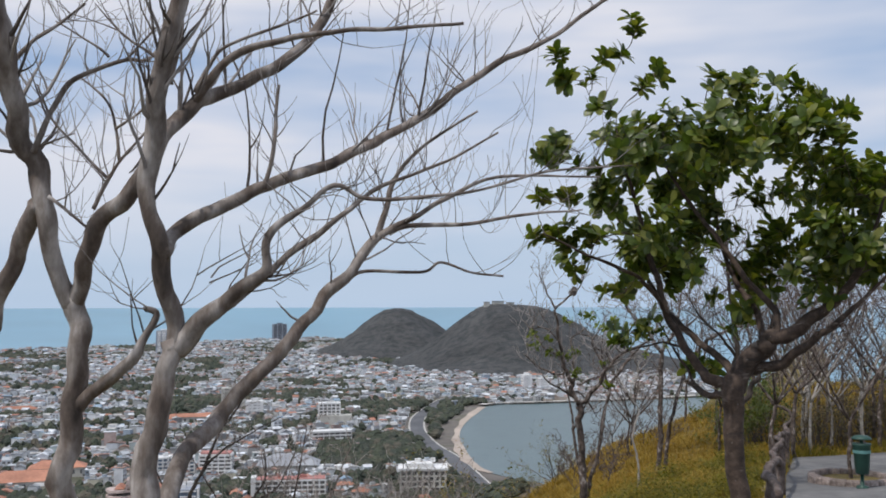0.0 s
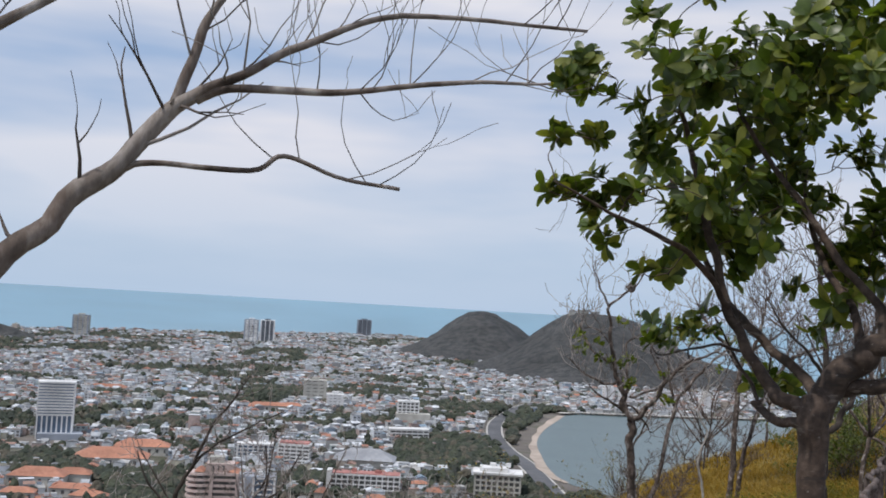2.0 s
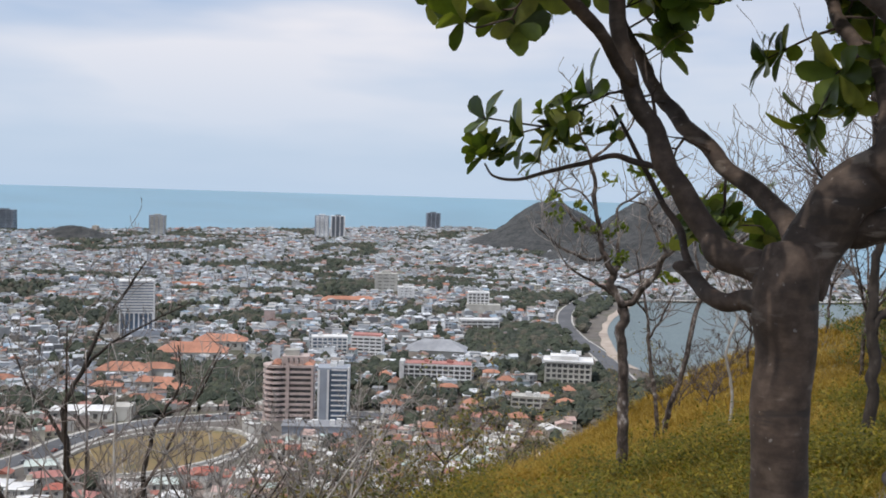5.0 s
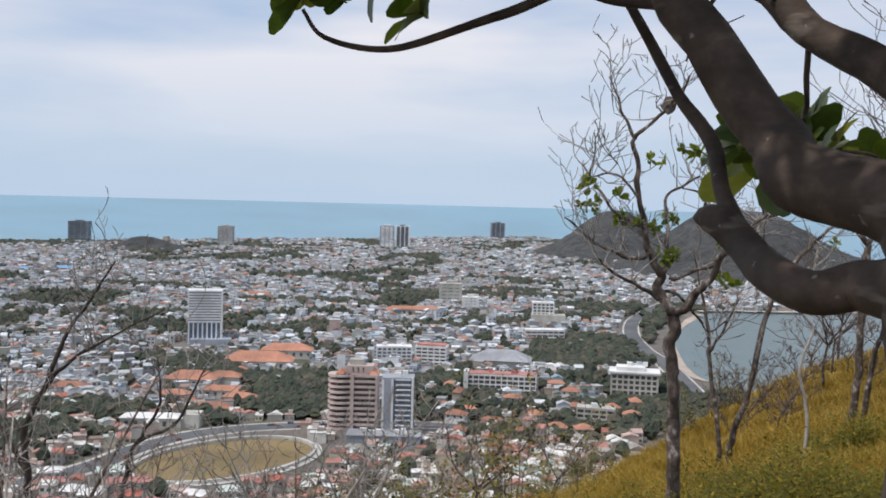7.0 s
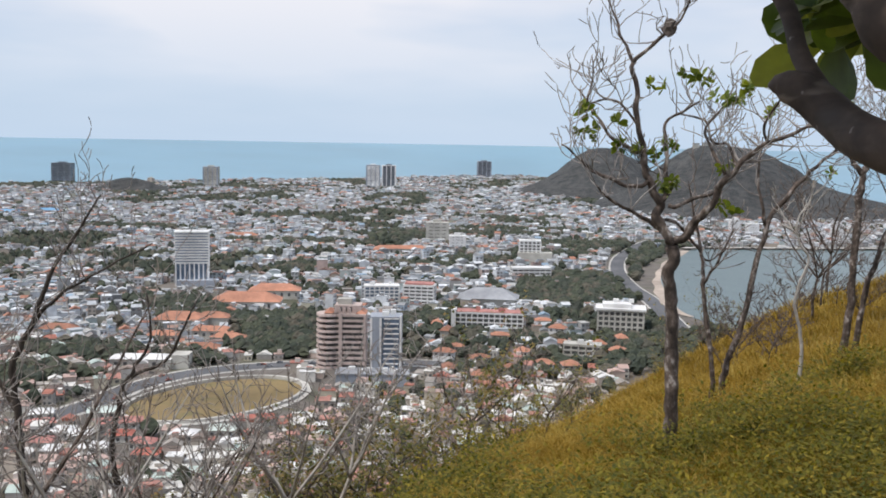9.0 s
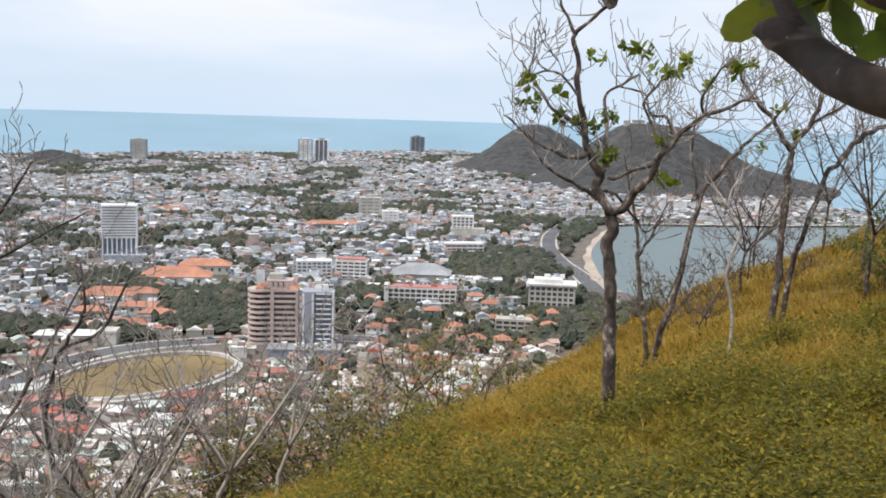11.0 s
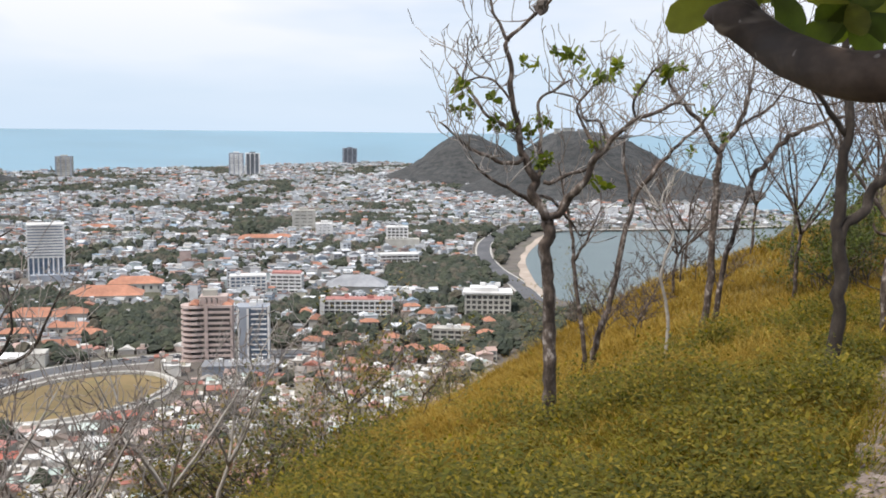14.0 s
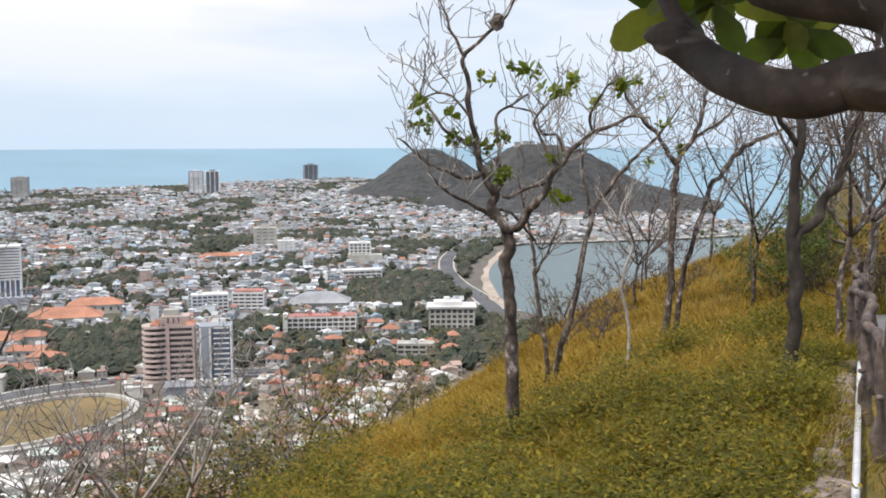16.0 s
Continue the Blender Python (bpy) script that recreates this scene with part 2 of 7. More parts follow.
def leaf_material(name, stops, rough=0.42, glow=0.25):
    m, n, l, b = material(name, rough)
    g = n.new("ShaderNodeNewGeometry")
    r = ramp_node(n, stops)
    l.new(g.outputs["Random Per Island"], r.inputs["Fac"])
    nz = noise_node(n, l, 30.0, 3.0)
    tone = ramp_node(n, [(0.3, (0.8, 0.8, 0.8)), (0.7, (1.15, 1.15, 1.1))])
    l.new(nz.outputs["Fac"], tone.inputs["Fac"])
    col = mix_node(n, l, 1.0, r.outputs["Color"], tone.outputs["Color"], "MULTIPLY")
    info = n.new("ShaderNodeObjectInfo")
    each = ramp_node(n, [(0.0, (0.8, 0.85, 0.8)), (1.0, (1.2, 1.12, 1.1))])
    l.new(info.outputs["Random"], each.inputs["Fac"])
    col = mix_node(n, l, 1.0, col, each.outputs["Color"], "MULTIPLY")
    l.new(col, b.inputs["Base Color"])
    tr = n.new("ShaderNodeBsdfTranslucent")
    warm = mix_node(n, l, 1.0, col, (1.5, 1.5, 0.5), "MULTIPLY")
    l.new(warm, tr.inputs["Color"])
    mx = n.new("ShaderNodeMixShader")
    mx.inputs["Fac"].default_value = glow
    l.new(b.outputs["BSDF"], mx.inputs[1])
    l.new(tr.outputs["BSDF"], mx.inputs[2])
    l.new(mx.outputs["Shader"], n["Material Output"].inputs["Surface"])
    return m


MAT["leaf"] = leaf_material("glossy_green_leaf", [(0.0, (0.045, 0.072, 0.016)), (0.5, (0.080, 0.125, 0.022)), (0.85, (0.15, 0.20, 0.036)), (1.0, (0.22, 0.23, 0.06))], 0.38, 0.36)
MAT["young_leaf"] = leaf_material("young_leaf", [(0.0, (0.07, 0.11, 0.02)), (0.5, (0.13, 0.18, 0.03)), (1.0, (0.22, 0.26, 0.04))], 0.5, 0.35)
MAT["shrub_leaf"] = leaf_material("dry_shrub_leaf", [(0.0, (0.075, 0.088, 0.022)), (0.4, (0.14, 0.138, 0.034)), (0.7, (0.23, 0.175, 0.048)), (1.0, (0.18, 0.11, 0.045))], 0.7, 0.25)
MAT["bush_leaf"] = leaf_material("bush_leaf", [(0.0, (0.045, 0.072, 0.012)), (0.6, (0.085, 0.12, 0.018)), (1.0, (0.14, 0.16, 0.025))], 0.6, 0.3)
MAT["brush_leaf"] = leaf_material("dry_brush_leaf", [(0.0, (0.045, 0.034, 0.018)), (0.5, (0.085, 0.062, 0.03)), (1.0, (0.10, 0.10, 0.035))], 0.75, 0.2)
MAT["herb_leaf"] = leaf_material("green_herb_leaf", [(0.0, (0.042, 0.055, 0.005)), (0.45, (0.098, 0.102, 0.009)), (0.85, (0.185, 0.16, 0.014)), (1.0, (0.30, 0.24, 0.03))], 0.85, 0.38)


def grass_material(name, stops):
    """Each blade has its own tone between the stops; patches of ground shift it."""
    m, n, l, b = material(name, 0.75)
    b.inputs["Specular IOR Level"].default_value = 0.15
    nz = noise_node(n, l, 1.3, 4.0, 0.6)
    g = n.new("ShaderNodeNewGeometry")
    add = n.new("ShaderNodeMath")
    add.operation = "MULTIPLY_ADD"
    l.new(g.outputs["Random Per Island"], add.inputs[0])
    add.inputs[1].default_value = 0.45
    l.new(nz.outputs["Fac"], add.inputs[2])
    r = ramp_node(n, stops)
    l.new(add.outputs["Value"], r.inputs["Fac"])
    l.new(r.outputs["Color"], b.inputs["Base Color"])
    tr = n.new("ShaderNodeBsdfTranslucent")
    l.new(r.outputs["Color"], tr.inputs["Color"])
    mx = n.new("ShaderNodeMixShader")
    mx.inputs["Fac"].default_value = 0.25
    l.new(b.outputs["BSDF"], mx.inputs[1])
    l.new(tr.outputs["BSDF"], mx.inputs[2])
    l.new(mx.outputs["Shader"], n["Material Output"].inputs["Surface"])
    return m


MAT["grass_gold"] = grass_material("straw_grass", [(0.40, (0.12, 0.080, 0.009)), (0.58, (0.245, 0.150, 0.019)), (0.78, (0.355, 0.222, 0.034)), (0.98, (0.48, 0.36, 0.10))])
MAT["grass_green"] = grass_material("green_grass", [(0.40, (0.042, 0.047, 0.005)), (0.60, (0.098, 0.098, 0.009)), (0.80, (0.175, 0.155, 0.014)), (1.0, (0.28, 0.225, 0.03))])
MAT["path"] = noisy("worn_paving", [(0.3, (0.10, 0.10, 0.10)), (0.6, (0.16, 0.158, 0.155)), (0.8, (0.22, 0.215, 0.205))], 3.0, 0.85, detail=8.0, big=0.5, bump_by=0.4, bump_dist=0.01)
MAT["rail"] = noisy("cement_branch", [(0.28, (0.045, 0.03, 0.025)), (0.5, (0.115, 0.085, 0.072)), (0.75, (0.26, 0.215, 0.19))], 9.0, 0.85, detail=8.0, big=3.0, bump_by=0.7, bump_dist=0.012)
MAT["pipe"] = noisy("grey_plastic_pipe", [(0.3, (0.55, 0.56, 0.58)), (0.7, (0.70, 0.71, 0.73))], 8.0, 0.35, big=1.5)
MAT["stone"] = noisy("kerb_stone", [(0.3, (0.13, 0.10, 0.085)), (0.55, (0.26, 0.21, 0.185)), (0.75, (0.44, 0.38, 0.345))], 14.0, 0.9, detail=8.0, big=4.0, bump_by=0.8, bump_dist=0.015, by_piece=0.35)
MAT["bin_band"] = noisy("teal_band", [(0.3, (0.10, 0.26, 0.25)), (0.7, (0.16, 0.34, 0.32))], 9.0, 0.5)
MAT["bin_green"] = noisy("green_plastic", [(0.3, (0.012, 0.05, 0.038)), (0.7, (0.02, 0.075, 0.055))], 5.0, 0.5)

MAT["tile_orange"] = noisy("orange_roof_tile", [(0.3, (0.34, 0.15, 0.095)), (0.7, (0.44, 0.215, 0.145))], 0.5, 0.8, big=0.06, by_piece=0.25)
MAT["wall_white"] = noisy("white_render", [(0.3, (0.70, 0.705, 0.705)), (0.7, (0.79, 0.795, 0.79))], 0.12, 0.8, big=0.03)
MAT["wall_cream"] = noisy("cream_render", [(0.3, (0.437, 0.424, 0.385)), (0.7, (0.539, 0.532, 0.492))], 0.12, 0.8, big=0.03)
MAT["wall_pink"] = noisy("pinkish_brown_render", [(0.3, (0.48, 0.385, 0.355)), (0.7, (0.58, 0.475, 0.44))], 0.12, 0.8, big=0.03)
MAT["wall_grey"] = noisy("blue_grey_cladding", [(0.3, (0.28, 0.315, 0.37)), (0.7, (0.36, 0.395, 0.45))], 0.1, 0.6, big=0.03)
MAT["roof_grey"] = noisy("grey_sheet_roof", [(0.3, (0.26, 0.275, 0.30)), (0.7, (0.36, 0.375, 0.40))], 0.2, 0.6, big=0.04)
MAT["roof_pink"] = noisy("red_roof_edge", [(0.3, (0.40, 0.17, 0.15)), (0.7, (0.50, 0.24, 0.21))], 0.2, 0.8, big=0.05)
MAT["tower_dark"] = noisy("dark_tower_cladding", [(0.3, (0.14, 0.165, 0.20)), (0.7, (0.21, 0.235, 0.27))], 0.06, 0.6, big=0.02)
MAT["glass_blue"] = noisy("blue_glazing", [(0.3, (0.10, 0.145, 0.21)), (0.7, (0.16, 0.21, 0.28))], 0.2, 0.2, big=0.05)
# dark glass raised in tone; the lift stands in for haze
MAT["glass_dark"] = noisy("dark_glazing", [(0.3, (0.07, 0.072, 0.075)), (0.7, (0.13, 0.13, 0.13))], 0.2, 0.25, big=0.05)
MAT["sheet_green"] = noisy("pale_green_sheet_roof", [(0.3, (0.50, 0.58, 0.54)), (0.7, (0.60, 0.67, 0.63))], 0.3, 0.6, big=0.06)
MAT["tile_red"] = noisy("red_roof_tile", [(0.3, (0.34, 0.10, 0.075)), (0.7, (0.44, 0.15, 0.11))], 0.5, 0.8, big=0.06, by_piece=0.2)
MAT["roof_blue"] = noisy("blue_sheet_roof", [(0.3, (0.12, 0.30, 0.50)), (0.7, (0.20, 0.40, 0.60))], 0.1, 0.6, big=0.03)

# ---- making meshes ----
def mesh_object(name, verts, faces, mats, face_mats=None, parent=None, smooth=False, label="", category="", group="", kind=""):
    me = bpy.data.meshes.new(name)
    me.from_pydata(verts, [], faces)
    for m in mats if isinstance(mats, (list, tuple)) else [mats]:
        me.materials.append(m)
    if face_mats is not None:
        me.polygons.foreach_set("material_index", np.asarray(face_mats, dtype=np.int32))
    if smooth:
        me.polygons.foreach_set("use_smooth", np.ones(len(me.polygons), dtype=bool))
    me.update()
    ob = new(name, me)
    if parent is not None:
        ob.parent = parent
    return tagged(ob, label, category, group, kind)


# ---- the land: a hilltop over a town, with a bay, two wooded hills and the sea ----
HX, HY, HZ = 2.8, 6.94, 147.72


def land_z(x, y):
    """Height of the viewpoint's hill: a nearly level shoulder that falls away, ever steeper, ahead and to the left."""
    u, v = x - HX, y - HY
    s = -0.858 * u + 0.513 * v
    r = math.hypot(u, v)
    drop = 0.652 * (math.sqrt(s * s + 66.2) - 8.136) if s > 0 else 0.02 * s
    drop += 0.062 * min(max(v, 0.0), 19.5) - 0.06 * min(max(v - 19.5, 0.0), 10.5) + 0.16 * max(0.0, v - 30.0) * (s <= 0 or v > 0) * min(1.0, max(0.0, 1.5 - s / 40))
    drop += 0.13 * max(0.0, -u) ** 1.3 * (s > 0) * min(1.0, max(0.0, v / 4)) if u > -12 else 3.28 * (s > 0) * min(1.0, max(0.0, v / 4))
    drop += 0.30 * max(0.0, min(s, 40.0) - 9.5)
    back = max(0.0, r - 90.0) * min(1.0, max(0.0, 1 - s / 70))
    climb = 0.12 * min(max(-v, 0.0), 8.0)
    rough = 0.10 * noise.noise((x * 0.35, y * 0.35, 0.3)) + (0.02 * r) ** 1.2 * noise.noise((x * 0.03, y * 0.03, 2.0))
    return HZ - drop - 0.45 * back * min(1, back / 60) + climb + rough


def sheet():
    az = [radians(a) for a in np.r_[np.arange(-40, 40, 0.8), np.arange(40, 320, 4.0)]]
    radii = [0.0] + [0.6 * 1.055 ** k for k in range(170)]
    radii = [r for r in radii if r < 4900] + [4900]
    verts, faces, fm = [(HX, HY, land_z(HX, HY))], [], []
    n = len(az)
    for r in radii[1:]:
        for a in az:
            x, y = HX + r * math.sin(a), HY + r * math.cos(a)
            verts.append((x, y, max(0.0, land_z(x, y)) if r < 1200 else 0.0))
    for k in range(n):
        faces.append((0, 1 + (k + 1) % n, 1 + k))
        fm.append(0)
    for i in range(len(radii) - 2):
        for k in range(n):
            a, b = 1 + i * n + k, 1 + i * n + (k + 1) % n
            faces.append((a, b, b + n, a + n))
            fm.append(1 if verts[a + n][2] <= 0.5 and verts[b][2] <= 0.5 else 0)
    mesh_object("ground", verts, faces, [MAT["ground"], MAT["city_ground"]], fm, smooth=True, label="dry hilltop falling steeply to a flat town plain", category="ground", kind="structure")


sheet()

# the shoreline of the open sea: heading from +y in degrees, and distance
SHORE = [(-180, 2600), (-60, 2700), (-30, 3050), (-26, 3080), (-20, 3230), (-11, 3500), (-4, 3950), (-0.5, 4080), (4, 3500), (8, 2900), (14, 2600), (18.4, 2380), (19.5, 2000), (24, 1650), (40, 1500), (60, 1800), (180, 2600)]


def shore(a):
    return float(np.interp(a, [p[0] for p in SHORE], [p[1] for p in SHORE]))


def sea():
    """The sea sheet; it bends up a little towards the far rim, where the horizon of a longer view would be."""
    verts, faces = [], []
    az = np.r_[np.arange(-60, 60, 0.5), np.arange(60, 300, 4.0)]
    steps = np.linspace(0, 1, 14)
    for a in az:
        r0 = shore(a if a <= 180 else a - 360) + 12 * noise.noise((a * 0.8, 0, 0))
        for u in steps:
            r = r0 + (4930 - r0) * u
            verts.append((HX + r * math.sin(radians(a)), HY + r * math.cos(radians(a)), 0.35 + 119 * u ** 1.25))
    n, m = len(az), len(steps)
    for k in range(n):
        for i in range(m - 1):
            j = (k + 1) % n
            faces.append((k * m + i, j * m + i, j * m + i + 1, k * m + i + 1))
    mesh_object("sea", verts, faces, MAT["sea"], smooth=True, label="pale blue open sea reaching a hazy horizon", category="sea", kind="structure")


sea()


def smooth_line(points, steps=8):
    """A Catmull-Rom line through points."""
    p = [np.array(q, float) for q in points]
    p = [2 * p[0] - p[1]] + p + [2 * p[-1] - p[-2]]
    out = []
    for i in range(1, len(p) - 2):
        for k in range(steps):
            t = k / steps
            out.append(0.5 * (2 * p[i] + (p[i + 1] - p[i - 1]) * t + (2 * p[i - 1] - 5 * p[i] + 4 * p[i + 1] - p[i + 2]) * t * t + (3 * p[i] - p[i - 1] - 3 * p[i + 1] + p[i + 2]) * t ** 3))
    return out + [p[-2]]


BAY_SHORE = smooth_line([(180, 800), (138, 868), (129, 925), (131, 1010), (138, 1113), (158, 1218), (190, 1330), (226, 1428), (290, 1443), (362, 1456), (442, 1472), (520, 1495), (640, 1540), (800, 1600)], 6)


def bay():
    pts = BAY_SHORE + [np.array((900, 1600)), np.array((1100, 1300)), np.array((1100, 700)), np.array((500, 600))]
    mid = (480.0, 1080.0)
    verts = [(*mid, 0.3)]
    for p in pts:
        verts.append((p[0], p[1], 0.3))
    n = len(pts)
    mesh_object("bay_water", verts, [(0, 1 + (k + 1) % n, 1 + k) for k in range(n)], MAT["bay"], label="calm grey-green water of a sheltered bay", category="water", kind="structure")


bay()


def strip(name, line, left, right, z, mat, **tags):
    """A band along a line on flat land, with its own two side offsets (a number, or a function of 0..1)."""
    verts, faces = [], []
    for i, p in enumerate(line):
        d = line[min(i + 1, len(line) - 1)] - line[max(i - 1, 0)]
        nrm = np.array((-d[1], d[0])) / max(1e-6, np.hypot(*d))
        u = i / (len(line) - 1)
        for off in (left, right):
            o = off(u) if callable(off) else off
            verts.append((p[0] + nrm[0] * o, p[1] + nrm[1] * o, z))
    for i in range(len(line) - 1):
        faces.append((2 * i, 2 * i + 1, 2 * i + 3, 2 * i + 2))
    return mesh_object(name, verts, faces, mat, **tags)


BEACH = [p for p in BAY_SHORE if p[1] < 1405][6:]
strip("beach", BEACH, lambda u: 2 + 5 * math.sin(u * 5.2) ** 2 + 3 * math.sin(u * 23) ** 2, -3, 0.6, MAT["sand"], label="narrow pale sand beach curving round the bay", category="beach", kind="structure")
SEAWALL = [p for p in BAY_SHORE if p[1] > 1415]
for name, near, far, z in (("seawall", -2.5, 1.5, 3.2), ("promenade", 1.5, 14, 2.6)):
    strip(name, SEAWALL, far, near, z, MAT["pale_concrete"], label="pale concrete seawall along the far side of the bay" if name == "seawall" else "pale promenade behind the seawall", category=name, kind="structure")
strip("seawall_face", SEAWALL, -2.4, -3.4, 1.4, MAT["pale_concrete"], label="sloping pale concrete foot of the seawall", category="seawall", kind="structure")


def hill(name, cx, cy, top, sx_l, sx_r, sy_f, sy_b, label, seed):
    """One wooded hill, with gullies and a rough top line."""
    verts, faces = [], []
    n = 90
    for j in range(n + 1):
        for i in range(n + 1):
            u, v = i / n * 2 - 1, j / n * 2 - 1
            x, y = (sx_r if u > 0 else sx_l) * u * 1.9, (sy_b if v > 0 else sy_f) * v * 1.9
            d = math.hypot(u * 1.9, v * 1.9)
            h = math.exp(-((d / 0.92) ** 2.2))
            gully = noise.fractal((x * 0.006 + seed, y * 0.006, seed), 1.0, 2.0, 4)
            grain = noise.noise((x * 0.06, y * 0.06, seed + 5))
            z = top * h * (1 + 0.16 * gully * min(1, d * 1.4)) + 2.2 * grain * min(1, h * 4) - 4 * (1 - min(1, h * 12))
            verts.append((cx + x, cy + y, z))
    for j in range(n):
        for i in range(n):
            a = j * (n + 1) + i
            faces.append((a, a + 1, a + n + 2, a + n + 1))
    return mesh_object(name, verts, faces, MAT["hill"], smooth=True, label=label, category="hill", kind="structure")


hill("hill_far", 187, 2900, 130, 165, 180, 250, 260, "dark dry wooded hill with a rounded top", 1.0)
hill("hill_near", 388, 2320, 144, 170, 310, 270, 300, "broad dark wooded hill falling to the bay", 4.0)

hill("wooded_knoll", -1060, 2520, 33, 75, 95, 60, 60, "low dark wooded knoll rising among the town houses", 7.0)

# ---- the town ----
VILLAS = [(-62, 742), (-19, 730), (23, 764), (32, 782), (8, 797), (-50, 700), (-28, 692), (-6, 676), (-58, 664), (-34, 652), (-14, 640), (-52, 622), (-30, 604), (10, 655), (-70, 706), (50, 712), (66, 736), (-44, 574), (-20, 580), (24, 724), (-72, 772), (60, 690), (30, 640), (8, 612)]
RNG = random.Random(7)


def in_bay(x, y):
    if y < 830 or y > 1560:
        return y <= 830 and x > 120
    xs = [p[0] for p in BAY_SHORE]
    ys = [p[1] for p in BAY_SHORE]
    return x > np.interp(y, ys, xs) - 45


KEEP_OUT = [(-175, 544, 62, 66), (-108, 634, 48, 26), (-32, 778, 36, 16), (70, 778, 26, 18), (-4, 1190, 24, 14), (-2, 1062, 32, 14), (-99, 878, 22, 14), (-336, 945, 32, 40), (-38, 888, 36, 20), (-135, 886, 24, 12), (-242, 862, 42, 46), (-172, 1268, 42, 18), (-261, 750, 38, 22), (-225, 695, 28, 18), (-246, 615, 30, 18), (-94, 592, 32, 16), (-138, 1415, 24, 14), (-102, 1330, 18, 12), (37, 685, 20, 12)]
VILLA_ZONE = [(-20, 690, 96, 80)]  # ellipses with no houses: x, y, half width, half depth
GREEN = [(-185, 700, 42, 38), (-215, 775, 45, 22), (-290, 800, 40, 30), (50, 1000, 62, 110), (15, 930, 50, 40), (-320, 1345, 110, 32), (-110, 1540, 150, 34), (60, 1400, 70, 60), (118, 1140, 20, 110), (150, 1330, 40, 60), (-80, 800, 36, 28), (-950, 2780, 240, 40), (-1280, 2720, 160, 40), (-640, 2860, 130, 34), (-300, 640, 40, 22), (-60, 1200, 50, 30), (-470, 1160, 60, 26)]
GREEN += [(-230, 1080, 60, 24), (-330, 545, 40, 26), (-140, 1150, 50, 20), (-620, 1500, 120, 30), (-380, 1750, 140, 30), (-60, 1850, 120, 30), (110, 790, 40, 30), (95, 790, 46, 70), (85, 690, 40, 50), (-990, 2360, 80, 34), (-720, 2660, 130, 30), (-1420, 2600, 140, 36), (160, 1450, 60, 40), (20, 1290, 60, 30), (-30, 1620, 130, 26), (-240, 1480, 90, 24)]
LOW_HOUSES = [(-222, 500, 15, 12, 20, "sheet_green"), (-206, 482, 24, 10, 22, "roof_pink"), (-196, 462, 12, 10, 10, "tile_red"), (-226, 464, 10, 11, 4, "wall_white"), (-214, 460, 10, 11, 4, "wall_white"), (-243, 474, 14, 9, 30, "roof_pink"), (-252, 492, 12, 10, 25, "wall_white"), (-180, 452, 12, 9, -6, "roof_pink"), (-166, 468, 12, 10, 0, "wall_white"), (-150, 478, 13, 10, 8, "sheet_green"), (-200, 442, 13, 10, 14, "wall_white"), (-172, 436, 12, 10, 8, "tile_red"), (-228, 446, 12, 10, 12, "roof_pink"), (-136, 500, 12, 9, 20, "tile_red")]
KEEP_OUT += [(q[0], q[1], q[2] * 0.5 + 5, q[3] * 0.5 + 5) for q in LOW_HOUSES]
GREEN += [(-178, 765, 44, 46), (-176, 668, 34, 14), (-216, 930, 26, 16), (-315, 842, 36, 22), (-222, 634, 26, 10), (118, 1060, 7, 130), (128, 1260, 14, 60), (-300, 575, 34, 20)]
ROAD_BAY = smooth_line([(121, 800), (117, 887), (112, 968), (102, 1043), (98, 1131), (101, 1209), (112, 1300), (137, 1407), (169, 1517), (216, 1618)], 6)
ROAD_OVAL = smooth_line([(-330, 420), (-262, 478), (-240, 520), (-232, 560), (-214, 596), (-187, 620), (-148, 638), (-110, 652), (-50, 655)], 6)
strip("pavement", ROAD_BAY, 10, -10, 0.2, MAT["pale_concrete"], label="pale pavement edging the coast road", category="pavement", kind="structure")
strip("road", ROAD_BAY, 8, -8, 0.35, MAT["asphalt"], label="grey coast road curving along the bay", category="road", kind="structure")
strip("pavement", ROAD_OVAL, 11, -11, 0.2, MAT["pale_concrete"], label="pale pavement edging the town road", category="pavement", kind="structure")
strip("road", ROAD_OVAL, 8, -8, 0.35, MAT["asphalt"], label="grey town road passing the sports field", category="road", kind="structure")


def near_line(line, x, y, d):
    return any((p[0] - x) ** 2 + (p[1] - y) ** 2 < d * d for p in line[::2])


def inside(ellipses, x, y, grow=1.0):
    return any(((x - a) / (c * grow)) ** 2 + ((y - b) / (d * grow)) ** 2 < 1 for a, b, c, d in ellipses)


def on_hills(x, y):
    if ((x + 1045) / 130) ** 2 + ((y - 2520) / 90) ** 2 < 1:
        return True
    return ((x - 187) / (175 if x < 187 else 250)) ** 2 + ((y - 2900) / 300) ** 2 < 1.6 or ((x - 388) / (200 if x < 388 else 320)) ** 2 + ((y - 2320) / 310) ** 2 < 1.5


